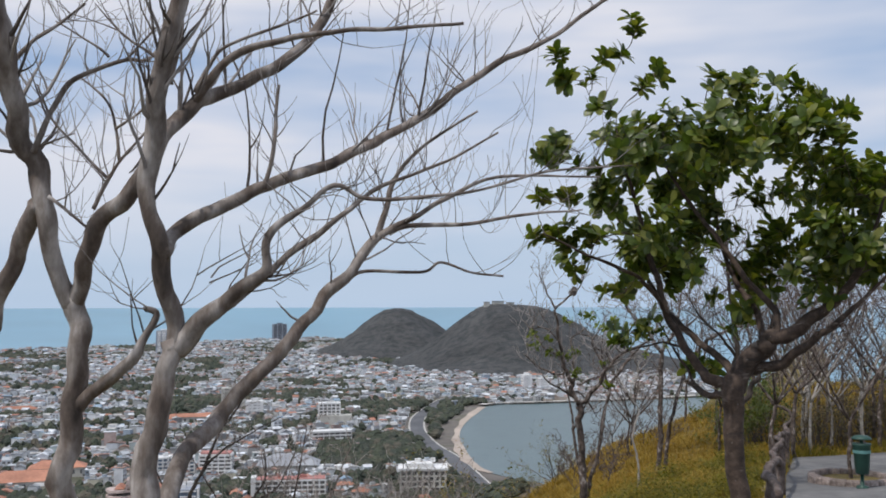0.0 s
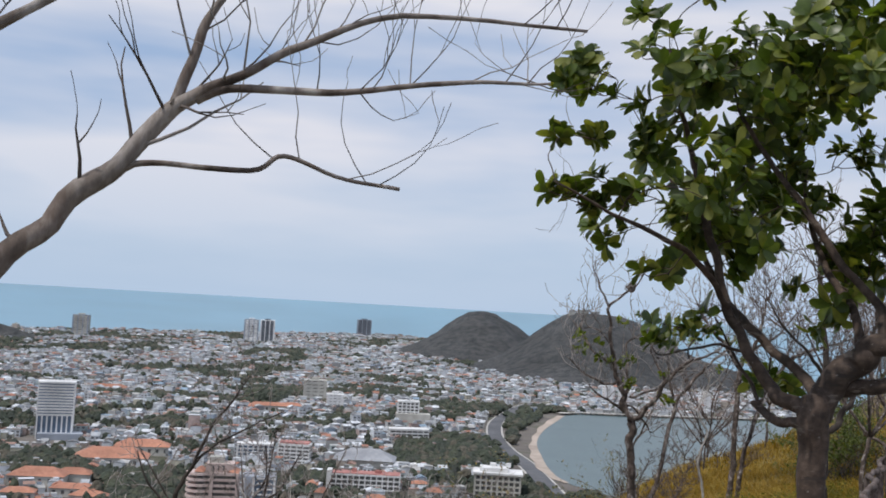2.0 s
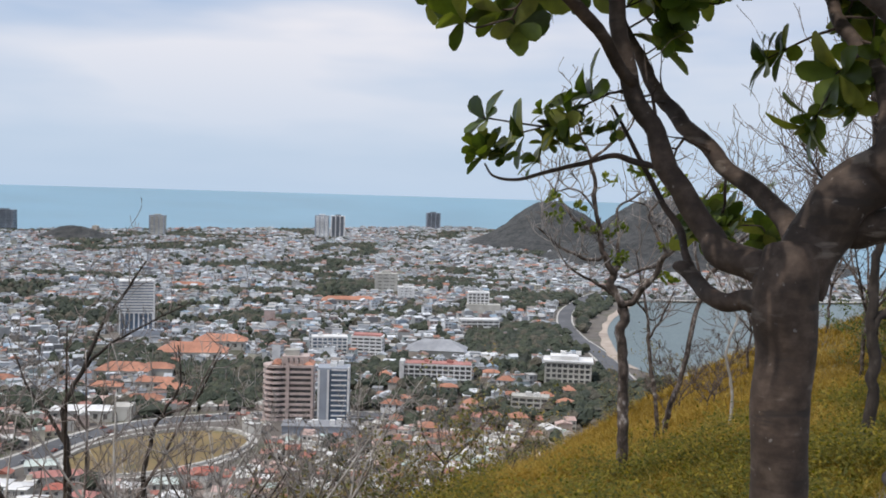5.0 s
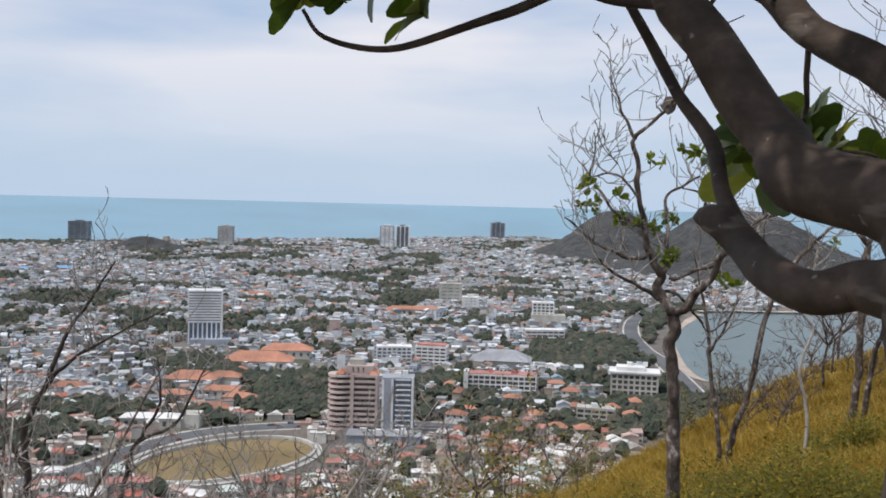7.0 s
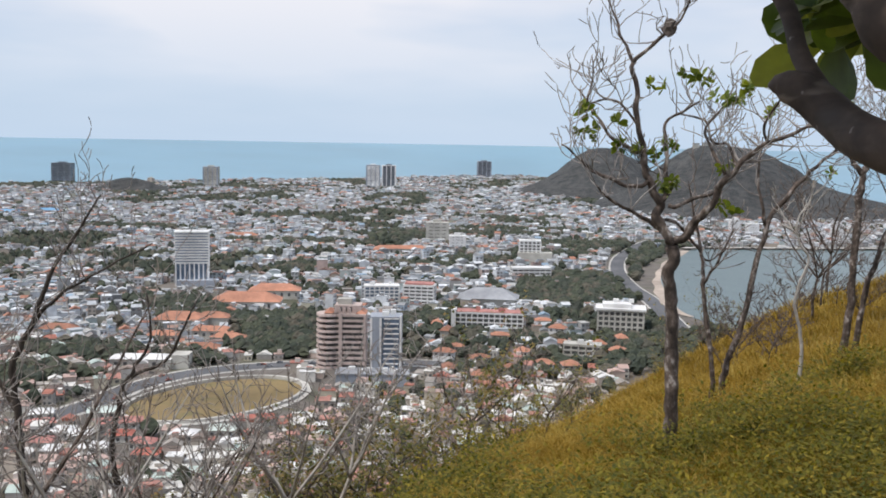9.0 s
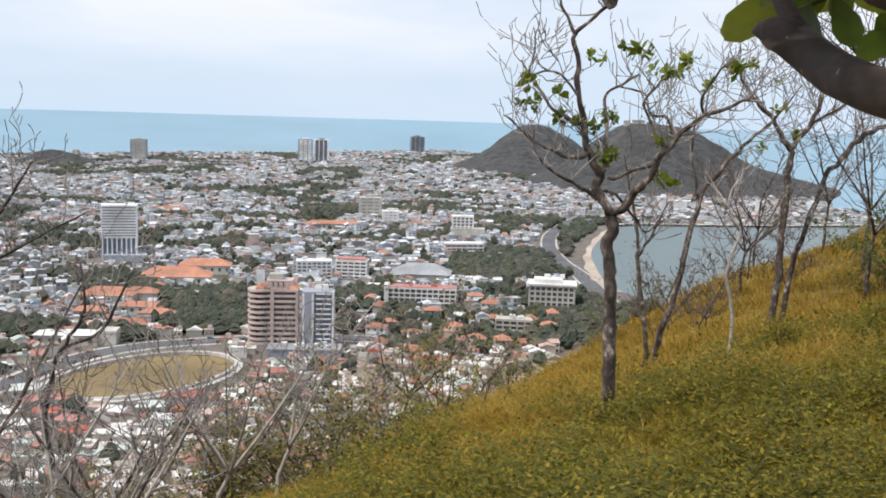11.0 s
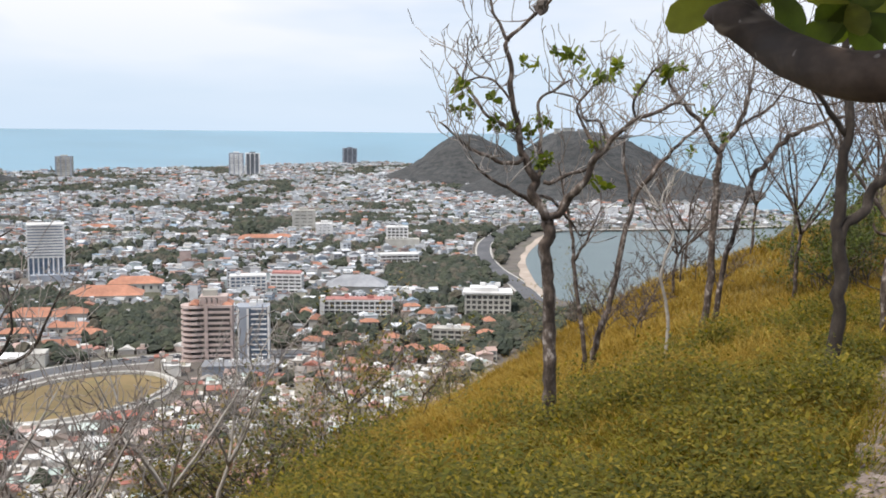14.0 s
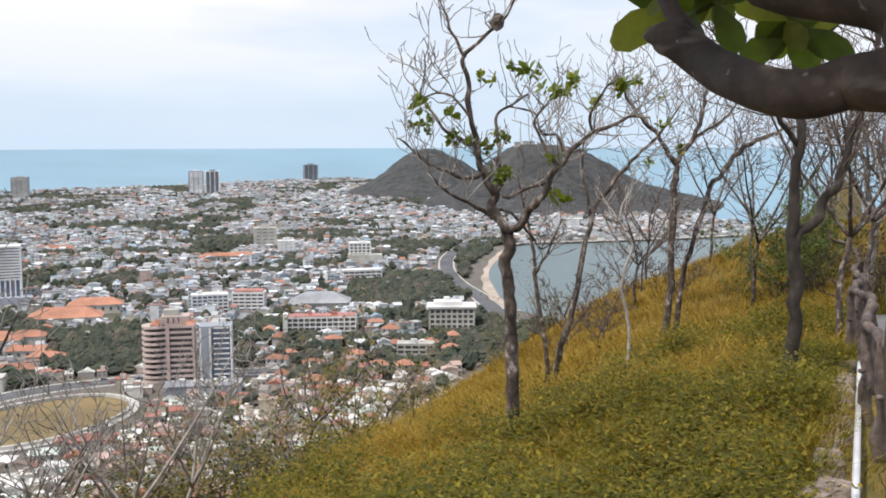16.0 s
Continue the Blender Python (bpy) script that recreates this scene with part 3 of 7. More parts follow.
class Joined:
    """Gathers many small pieces into one mesh."""

    def __init__(self):
        self.verts, self.faces, self.mats = [], [], []

    def quad_box(self, x, y, z0, z1, w, d, turn, mat, top=None, bottom=False):
        c, s = math.cos(turn), math.sin(turn)
        n = len(self.verts)
        for zz in (z0, z1):
            for a, b in ((-1, -1), (1, -1), (1, 1), (-1, 1)):
                u, v = a * w / 2, b * d / 2
                self.verts.append((x + u * c - v * s, y + u * s + v * c, zz))
        self.faces += [(n, n + 1, n + 5, n + 4), (n + 1, n + 2, n + 6, n + 5), (n + 2, n + 3, n + 7, n + 6), (n + 3, n, n + 4, n + 7)]
        self.mats += [mat] * 4
        if top is not None:
            if top != mat:
                m = len(self.verts)
                self.verts += self.verts[n + 4 : n + 8]
                self.faces.append((m, m + 1, m + 2, m + 3))
            else:
                self.faces.append((n + 4, n + 5, n + 6, n + 7))
            self.mats.append(top)

    def gable(self, x, y, z, w, d, h, turn, mat, over=0.5):
        c, s = math.cos(turn), math.sin(turn)
        n = len(self.verts)
        w, d = w + over, d + over
        for u, v, zz in ((-w / 2, -d / 2, z), (w / 2, -d / 2, z), (w / 2, d / 2, z), (-w / 2, d / 2, z), (-w / 2, 0, z + h), (w / 2, 0, z + h)):
            self.verts.append((x + u * c - v * s, y + u * s + v * c, zz))
        self.faces += [(n, n + 1, n + 5, n + 4), (n + 2, n + 3, n + 4, n + 5), (n, n + 4, n + 3), (n + 1, n + 2, n + 5)]
        self.mats += [mat] * 4

    def make(self, name, mats, **tags):
        return mesh_object(name, self.verts, self.faces, mats, self.mats, **tags)


def house(j, x, y, w, d, h, turn, windows):
    """One town house into j: walls (0), roof (1), windows (2); nearer houses, without the haze tint, take walls 3 and
    roofs 4.
    """
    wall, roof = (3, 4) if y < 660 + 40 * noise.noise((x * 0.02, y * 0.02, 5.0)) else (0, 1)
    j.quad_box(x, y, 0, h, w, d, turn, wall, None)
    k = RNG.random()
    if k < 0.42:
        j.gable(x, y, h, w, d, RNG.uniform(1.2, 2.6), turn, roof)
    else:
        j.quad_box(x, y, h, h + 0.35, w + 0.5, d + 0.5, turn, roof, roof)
        if k > 0.6:
            j.quad_box(x + RNG.uniform(-0.2, 0.2) * w, y + RNG.uniform(-0.2, 0.2) * d, h + 0.3, h + RNG.uniform(2, 3), w * 0.45, d * 0.4, turn, wall, roof)
    if windows:
        c, s = math.cos(turn), math.sin(turn)
        floors = max(1, int(h / 3.3))
        for f in range(floors):
            for side in (-0.25, 0.25):
                u, v = side * w, -d / 2 - 0.04
                j.quad_box(x + u * c - v * s, y + u * s + v * c, f * 3.3 + 0.9, f * 3.3 + 2.5, w * 0.27, 0.08, turn, 2)
            if RNG.random() < 0.7:
                u, v = (w / 2 + 0.04), 0
                j.quad_box(x + u * c - v * s, y + u * s + v * c, f * 3.3 + 0.9, f * 3.3 + 2.3, 0.08, d * 0.4, turn, 2)


def tree_clump(j, x, y, z, r, h):
    """A far tree crown: a lumpy closed shape, finer where it stands nearer."""
    near = y < 1150
    seg, rings = (8, ((0.1, 0.5), (0.35, 1.0), (0.6, 1.0), (0.82, 0.68), (0.97, 0.3))) if near else (5, ((0.15, 0.6), (0.5, 1.0), (0.85, 0.6)))
    n0 = len(j.verts)
    ph = RNG.random() * 6
    rag = 0.38 if near else 0.28
    for t, k in rings:
        for i in range(seg):
            a = ph + (i + RNG.uniform(-0.25, 0.25)) / seg * math.tau
            q = r * k * RNG.uniform(1 - rag, 1 + rag)
            j.verts.append((x + q * math.cos(a), y + q * math.sin(a), z + h * (t + RNG.uniform(-0.08, 0.08))))
    j.verts.append((x, y, z + h * 1.05))
    m = len(rings)
    for q in range(m - 1):
        for i in range(seg):
            a, b = n0 + q * seg + i, n0 + q * seg + (i + 1) % seg
            j.faces.append((a, b, b + seg, a + seg))
            j.mats.append(0)
    for i in range(seg):
        j.faces.append((n0 + (m - 1) * seg + i, n0 + (m - 1) * seg + (i + 1) % seg, n0 + m * seg))
        j.mats.append(0)


def town():
    far, woods = Joined(), Joined()
    y = 330.0
    rows = []
    while y < 4080:
        pitch = 8.8 + max(0, y - 700) * 0.0040
        x = -0.62 * y
        while x < 0.24 * y + (60 if y < 1480 else 300):
            rows.append((x, y, pitch))
            x += pitch * 1.12
        y += pitch * 1.25
    for x0, y0, pitch in rows:
        x, y = x0 + RNG.uniform(-0.3, 0.3) * pitch, y0 + RNG.uniform(-0.3, 0.3) * pitch
        a = math.degrees(math.atan2(x - HX, y - HY))
        r = math.hypot(x - HX, y - HY)
        if r > shore(a) - 25 or (x > 60 and y < 800) or in_bay(x, y) or on_hills(x, y) or (r < 900 and land_z(x, y) > -3):
            continue
        if inside(KEEP_OUT, x, y) or near_line(ROAD_BAY, x, y, 20) or near_line(ROAD_OVAL, x, y, 17):
            continue
        if inside(VILLA_ZONE, x, y) and (RNG.random() < 0.6 or any((x - vx) ** 2 + (y - vy) ** 2 < 150 for vx, vy in VILLAS)):
            continue
        wood = noise.noise((x * 0.0045, y * 0.0028, 3.3)) + 0.6 * noise.noise((x * 0.014, y * 0.010, 7.0))
        green = inside(GREEN, x, y)
        if (green and RNG.random() < 0.93) or wood > 0.34 or RNG.random() < (0.12 if y > 520 else 0.05):
            size = RNG.uniform(0.38, 0.62) * pitch * (1.15 if green else 0.9)
            tree_clump(woods, x, y, 0, size, RNG.uniform(6, 11) if y < 1500 else RNG.uniform(7, 11))
            if green or wood > 0.5:
                tree_clump(woods, x + RNG.uniform(-0.5, 0.5) * pitch, y + RNG.uniform(-0.5, 0.5) * pitch, 0, size * 0.8, RNG.uniform(5, 9))
            continue
        if RNG.random() < 0.05:
            continue
        block = noise.noise((x * 0.004, y * 0.004, 9.0))
        turn = 0.45 * round(block * 3) / 1.5 + 0.15 + RNG.choice((0, math.pi / 2)) + RNG.uniform(-0.05, 0.05)
        w, d = RNG.uniform(0.55, 0.95) * pitch, RNG.uniform(0.75, 1.15) * pitch
        h = RNG.choice((3.4, 3.6, 3.8, 6.4, 6.8) if y < 760 else (3.5, 3.8, 4.2, 6.4, 6.8, 7, 7.2, 10)) * RNG.uniform(0.9, 1.1)
        if RNG.random() < 0.012:
            h *= 1.9
        house(far, x, y, w, d, h, turn, y < 1700)
    for gx, gy, ga, gb in GREEN + VILLA_ZONE:
        size = 4.2 + 0.0016 * gy
        for _ in range(int(math.pi * ga * gb / (size * size * (3.2 if (gx, gy, ga, gb) in VILLA_ZONE else 1.7)))):
            a, q = RNG.random() * math.tau, math.sqrt(RNG.random())
            x, y = gx + ga * q * math.cos(a), gy + gb * q * math.sin(a)
            if inside(KEEP_OUT, x, y) or near_line(ROAD_BAY, x, y, 17) or near_line(ROAD_OVAL, x, y, 15) or land_z(x, y) > -1 and y < 900:
                continue
            if y > 830 and x > np.interp(y, [p[1] for p in BAY_SHORE], [p[0] for p in BAY_SHORE]) - 22:
                continue
            if any((x - vx) ** 2 + (y - vy) ** 2 < 90 for vx, vy in VILLAS):
                continue
            tree_clump(woods, x, y, 0, size * RNG.uniform(0.6, 1.25), RNG.uniform(5, 10.5))
    far.make("town_houses", [MAT["house_wall"], MAT["house_roof"], MAT["house_window"], MAT["near_wall"], MAT["near_roof"]], label="dense low white, grey and red-roofed town houses", category="houses", kind="stuff")
    woods.make("town_trees", [MAT["city_tree"]], label="dark green trees scattered between the town houses", category="trees", kind="stuff")


town()

# ---- the larger buildings of the town ----
def box_bm(bm, cx, cy, z0, z1, w, d, bev=0.0):
    r = bmesh.ops.create_cube(bm, size=1)
    for v in r["verts"]:
        v.co = Vector((cx + v.co.x * w, cy + v.co.y * d, (z0 + z1) / 2 + v.co.z * (z1 - z0)))
    return r["verts"]


def box_part(parent, name, cx, cy, z0, z1, w, d, mat, label=""):
    bm = bmesh.new()
    box_bm(bm, cx, cy, z0, z1, w, d)
    me = bpy.data.meshes.new(name)
    bm.to_mesh(me)
    bm.free()
    me.materials.append(mat)
    ob = new(name, me)
    ob.parent = parent
    return tagged(ob, label)


def site(name, x, y, turn, label, category="building", group=""):
    e = new(name)
    e.empty_display_size = 1.0
    e.matrix_basis = pose(x, y, 0, 0, 0, turn)
    return tagged(e, label, category, group)


def hip_roof(parent, cx, cy, z, w, d, h, mat, over=0.8, name="roof"):
    w, d = w + 2 * over, d + 2 * over
    k = max(0.0, (w - d) / 2)
    k2 = max(0.0, (d - w) / 2)
    verts = [(cx - w / 2, cy - d / 2, z), (cx + w / 2, cy - d / 2, z), (cx + w / 2, cy + d / 2, z), (cx - w / 2, cy + d / 2, z), (cx - k, cy - k2, z + h), (cx + k, cy + k2, z + h)]
    faces = [(0, 1, 5, 4), (1, 2, 5), (2, 3, 4, 5), (3, 0, 4), (3, 2, 1, 0)] if k2 == 0 else [(0, 1, 4), (1, 2, 5, 4), (2, 3, 5), (3, 0, 4, 5), (3, 2, 1, 0)]
    return mesh_object(name, verts, faces, mat, parent=parent)


def pane_mesh(w, h, mat):
    return bpy_box("window", w, 0.25, h, mat)


def bpy_box(name, w, d, h, mat):
    bm = bmesh.new()
    box_bm(bm, 0, 0, -h / 2, h / 2, w, d)
    me = bpy.data.meshes.new(name)
    bm.to_mesh(me)
    bm.free()
    me.materials.append(mat)
    return me


def framed(e, w, d, h, floors, bays, wall, glass, slab=0.9, pier=1.0, depth=0.7, base=0.0, sides=2):
    """A block with a dark core, and the floor edges and piers standing proud of it. Each bay of glass is a pane."""
    box_part(e, "core", 0, 0, base, base + h - 0.2, w - 2 * depth, d - 2 * depth, glass)
    fh = h / floors
    for f in range(floors + 1):
        z = base + f * fh
        z0 = z if f == 0 else z - slab / 2
        box_part(e, "floor_band", 0, 0, z0, z + slab / 2 + (0.4 if f == floors else 0), w, d, wall)
    for k in range(bays + 1):
        x = -w / 2 + pier / 2 + (w - pier) * k / bays
        box_part(e, "pier", x, -d / 2 + depth / 2 + 0.05, base + 0.1, base + h - 0.1, pier, depth - 0.1, wall)
    for k in range(sides + 1):
        y = -d / 2 + pier / 2 + (d - pier) * k / sides
        for sx in (-1, 1):
            if k:
                box_part(e, "pier", sx * (w / 2 - depth / 2 - 0.05), y, base + 0.1, base + h - 0.1, depth - 0.1, pier, wall)
    bw = (w - pier) / bays - pier
    me = pane_mesh(bw * 0.8, (fh - slab) * 0.8, glass)
    for f in range(floors):
        for k in range(bays):
            ob = new("window", me)
            ob.parent = e
            ob.location = (-w / 2 + pier / 2 + (w - pier) * (k + 0.5) / bays, -d / 2 + depth - 0.1, base + (f + 0.5) * fh)


def roof_bits(e, w, d, z, rng, mat, n=4):
    """Stair heads, tanks and plant on a flat roof."""
    for _ in range(n):
        a, b = rng.uniform(2, 4.5), rng.uniform(2, 4.5)
        box_part(e, "roof_hut", rng.uniform(-0.35, 0.35) * w, rng.uniform(-0.3, 0.3) * d, z, z + rng.uniform(1.5, 3.2), a, b, mat)


lrng = random.Random(5)

# the stepped pinkish hotel and the blue-grey office tower beside it
h = site("hotel", -119, 640, 6, "pinkish brown stepped hotel with dark balcony bands")
W, D, H, N = 27.0, 20.0, 35.0, 10
box_part(h, "core", 0, 0, 0, H, W - 2.4, D - 2.4, MAT["glass_dark"])
for f in range(N + 1):
    z = f * H / N
    box_part(h, "floor_band", 0, 0, max(0, z - 0.75), z + 0.75, W, D, MAT["wall_pink"])
    bm = bmesh.new()
    bmesh.ops.create_cone(bm, cap_ends=True, segments=20, radius1=8.2, radius2=8.2, depth=1.5)
    me = bpy.data.meshes.new("balcony")
    bm.to_mesh(me)
    bm.free()
    me.materials.append(MAT["wall_pink"])
    ob = new("balcony", me)
    ob.parent = h
    ob.location = (-W / 2 + 2.5, -D / 2 + 6.5, max(0.75, z))
box_part(h, "stair_tower", -3.0, -D / 2 + 0.7, 0, H + 1.5, 2.2, 2.4, MAT["wall_pink"])
for k in range(5):
    box_part(h, "roof_fin", -6.5 + 3.2 * k, -D / 2 + 1.0, H + 0.75, H + 4.6, 0.9, 1.6, MAT["wall_pink"])
box_part(h, "corner_pier", W / 2 - 0.8, -D / 2 + 0.7, 0, H, 1.6, 2.0, MAT["wall_pink"])
box_part(h, "penthouse", 1.5, 0.5, H + 0.75, H + 6.0, 17, 13, MAT["wall_pink"])
box_part(h, "lift_house", -1.0, 1.0, H + 6.0, H + 9.6, 9, 8, MAT["wall_cream"])
for k in range(3):
    box_part(h, "window", -3 + 3.2 * k, -6.05, H + 2, H + 5, 1.4, 0.3, MAT["glass_dark"])
hip_roof(h, 10, 0, H + 0.8, 6, 16, 2.4, MAT["tile_orange"], 0.5)
hip_roof(h, -11, 0, H + 0.8, 5, 14, 2.2, MAT["tile_orange"], 0.5)
o = site("office_tower", -91, 630, 6, "slim blue-grey glazed office tower with white floor bands")
W, D, H, N = 20.0, 16.0, 35.5, 11
box_part(o, "core", 0, 0, 0, H, W - 0.8, D - 0.8, MAT["glass_blue"])
for x in (-9.3, -3.4, 9.3):
    box_part(o, "pier", x, -D / 2 + 0.1, 0, H + (1.6 if x > 0 else 0), 1.3, 1.2, MAT["wall_white"])
box_part(o, "side_wall", -6.4, -D / 2 + 0.15, 0, H, 4.6, 0.9, MAT["wall_grey"])
box_part(o, "side_wall", W / 2 - 0.3, 0.5, 0, H, 0.9, D - 2, MAT["wall_grey"])
for f in range(1, N + 1):
    box_part(o, "floor_band", 3.4, -D / 2 + 0.1, f * H / N - 0.55, f * H / N + 0.25, 9.4, 1.0, MAT["wall_white"])
box_part(o, "parapet", 0, 0, H, H + 1.0, W, D, MAT["wall_grey"])
roof_bits(o, W, D, H + 1.0, lrng, MAT["wall_white"], 3)

e = site("long_hotel", -32, 780, 0.5, "long white four-storey hotel with a reddish roof edge")
framed(e, 54, 15, 14.0, 4, 12, MAT["wall_white"], MAT["glass_dark"], 1.0, 0.9)
box_part(e, "end_wall", -27.6, -2, 0, 17.0, 3.6, 13, MAT["wall_white"])
box_part(e, "roof", 0.6, 0, 14.6, 15.5, 52, 14, MAT["roof_pink"])
roof_bits(e, 44, 10, 15.5, lrng, MAT["roof_pink"], 3)
e = site("square_hotel", 70, 780, -4, "square cream hotel with a white roof storey")
framed(e, 36, 22, 20.0, 5, 8, MAT["wall_cream"], MAT["glass_dark"], 1.3, 1.5)
box_part(e, "cornice", 0, 0, 20.6, 22.0, 38.5, 24, MAT["wall_white"])
box_part(e, "roof_storey", -3, 0, 22.0, 25.0, 22, 14, MAT["wall_white"])
roof_bits(e, 26, 14, 25.0, lrng, MAT["wall_white"], 2)
e = site("apartment_tower", -4, 1192, 2, "white apartment tower on a cream lower block")
framed(e, 26, 16, 30, 8, 5, MAT["wall_white"], MAT["glass_dark"], 1.4, 1.6)
box_part(e, "lower_block", 6, -5, 0, 17, 40, 18, MAT["wall_cream"])
roof_bits(e, 22, 12, 30.6, lrng, MAT["wall_white"], 3)
e = site("terraced_block", -2, 1062, 12, "low white stepped block with dark window bands")
framed(e, 42, 16, 14, 4, 7, MAT["wall_white"], MAT["glass_dark"], 1.6, 0.8)
e = site("round_fronted_block", -99, 880, -3, "white six-storey block with a pinkish roof edge")
framed(e, 28, 16, 19, 6, 5, MAT["wall_white"], MAT["glass_dark"], 1.5, 1.0)
box_part(e, "roof", 0, 0, 19.9, 21.4, 25, 14, MAT["roof_pink"])
e = site("white_block", -135, 890, 12, "plain white five-storey block with a white roof")
framed(e, 32, 15, 16, 5, 7, MAT["wall_white"], MAT["glass_blue"], 1.2, 1.2)
roof_bits(e, 26, 12, 16.6, lrng, MAT["wall_white"], 4)
e = site("hall", -38, 890, -2, "large hall under a wide grey hipped roof")
box_part(e, "wall", 0, 0, 0, 9, 50, 26, MAT["wall_cream"])
hip_roof(e, 0, 0, 9, 50, 26, 8.5, MAT["roof_grey"], 2.2)
box_part(e, "side_wing", 36, 2, 0, 6.5, 26, 10, MAT["wall_white"])
e = site("tall_tower", -339, 968, 17, "tall white tower with floor bands over blue vertical glazing")
W, D, H = 33, 22, 52.0
box_part(e, "core", 0, 0, 0, H, W - 1.4, D - 1.4, MAT["glass_blue"])
for f in range(11):
    z = 21.5 + f * 2.75
    box_part(e, "floor_band", 0, 0, z, z + 1.75, W, D, MAT["wall_white"])
for k in range(8):
    box_part(e, "pier", -W / 2 + 1 + (W - 2) * k / 7, -D / 2 + 0.4, 0, 22, 1.3, 1.0, MAT["wall_white"])
box_part(e, "side_wall", W / 2 - 0.3, 0, 0, H, 1.2, D + 0.4, MAT["wall_white"])
box_part(e, "parapet", 0, 0, H - 0.2, H + 1.5, W + 0.6, D + 0.6, MAT["wall_white"])
box_part(e, "podium", 6, -10, 0, 6, 40, 20, MAT["wall_grey"])

# towers along the far shore
for name, x, y, w, d, hh, mat, band, label in (("shore_tower", -1376, 2800, 56, 40, 58, "tower_dark", "tower_dark", "dark grey blocky tower near the far shore"), ("shore_tower", -912, 2740, 42, 34, 58, "wall_cream", "wall_grey", "pale square tower near the far shore"), ("twin_tower", -479, 2910, 42, 34, 67, "wall_white", "wall_grey", "pale half of a pair of tall towers"), ("twin_tower", -433, 2912, 42, 34, 67, "tower_dark", "wall_white", "dark half of a pair of tall towers with white edges"), ("shore_tower", -203, 3840, 54, 40, 64, "tower_dark", "wall_grey", "lone dark slab tower near the far shore"), ("mid_block", -138, 1418, 32, 18, 29, "wall_cream", "wall_cream", "cream eight-storey block among trees"), ("mid_block", -102, 1332, 22, 16, 19, "wall_white", "wall_white", "white mid-rise block beside trees"), ("bay_tower", 319, 1637, 15, 14, 27, "wall_white", "wall_white", "slim white block on the bay front"), ("bay_tower", 350, 1650, 18, 14, 20, "wall_white", "wall_white", "pale block on the bay front"), ("bay_tower", 480, 1640, 16, 14, 24, "wall_white", "wall_white", "white block below the wooded hill")):
    e = site(name, x, y, 8, label, "building", "tall buildings of the town")
    n = max(5, int(hh / 4.5))
    box_part(e, "core", 0, 0, 0, hh, w - 2, d - 2, MAT["glass_dark"])
    for f in range(n):
        box_part(e, "floor_band", 0, 0, f * hh / n, f * hh / n + hh / n * (0.82 if mat != 'tower_dark' else 0.6), w - 0.5, d - 0.5, MAT[mat])
    for k in (-0.5, -0.17, 0.17, 0.5):
        box_part(e, "pier", k * (w - 4), -d / 2 + 0.6, 0, hh, 4 if abs(k) > 0.3 else 2.6, 1.6, MAT[band])
    box_part(e, "parapet", 0, 0, hh, hh + 1.5, w, d, MAT[band])
    box_part(e, "lift_house", 0, 0, hh + 1.5, hh + 5, w * 0.4, d * 0.4, MAT[mat])


# long buildings under orange tile
def tiled_hall(x, y, w, d, hh, turn, label, wings=()):
    e = site("tiled_building", x, y, turn, label, "building", "orange-roofed buildings")
    box_part(e, "wall", 0, 0, 0, hh, w, d, MAT["wall_cream"])
    hip_roof(e, 0, 0, hh, w, d, d * 0.28, MAT["tile_orange"])
    for k in range(max(2, int(w / 6))):
        box_part(e, "window", -w / 2 + 3 + (w - 6) * k / max(1, int(w / 6) - 1), -d / 2 - 0.02, hh * 0.35, hh * 0.75, 2.2, 0.2, MAT["glass_dark"])
    for cx, cy, ww, dd in wings:
        box_part(e, "wing", cx, cy, 0, hh - 0.3, ww, dd, MAT["wall_cream"])
        hip_roof(e, cx, cy, hh - 0.3, ww, dd, min(ww, dd) * 0.28, MAT["tile_orange"])


tiled_hall(-244, 838, 58, 26, 8, 10, "wide institution building under an orange tile roof", ((-6, 24, 40, 14),))
tiled_hall(-236, 900, 46, 20, 8, 10, "long building under an orange tile roof")
tiled_hall(-222, 652, 26, 12, 6, 12, "low building under an orange tile roof beside trees")
tiled_hall(-172, 1270, 64, 14, 8, 6, "long low school under orange tile roofs", ((-26, -14, 12, 16), (18, 14, 30, 12)))
tiled_hall(-270, 748, 40, 20, 7, 5, "institution building under an orange tile roof", ((22, 12, 26, 14),))
tiled_hall(-232, 712, 30, 11, 6, 3, "low building under an orange tile roof")
tiled_hall(-214, 690, 24, 11, 6, -4, "low building under a dull red tile roof")
tiled_hall(-262, 690, 22, 11, 6, 10, "low building under a dull red tile roof")
tiled_hall(-345, 700, 26, 12, 6, 4, "low building under an orange tile roof")
tiled_hall(-420, 1395, 50, 14, 7, 4, "long low building under an orange tile roof")
e = site("white_shed", -246, 612, 8, "long white shed with a pale sheet roof")
box_part(e, "wall", 0, 0, 0, 7, 38, 14, MAT["wall_cream"])
hip_roof(e, 0, 0, 7, 38, 14, 2.4, MAT["wall_white"])
box_part(e, "side_wing", 24, 3, 0, 9, 12, 14, MAT["wall_cream"])
for k in range(6):
    box_part(e, "window", -15 + 6 * k, -7.02, 2, 5, 2.4, 0.2, MAT["glass_dark"])
e = site("podium_block", -94, 596, 6, "low grey and white podium with flat roofs")
box_part(e, "wall", 0, 0, 0, 7, 44, 16, MAT["wall_grey"])
box_part(e, "roof", 0, 0, 7, 7.6, 45, 17, MAT["roof_grey"])
roof_bits(e, 40, 14, 7.6, lrng, MAT["wall_white"], 6)
e = site("terrace_block", 37, 688, -6, "low greyish terrace with flat white roofs")
framed(e, 26, 12, 10, 3, 5, MAT["wall_cream"], MAT["glass_dark"], 1.2, 1.0)
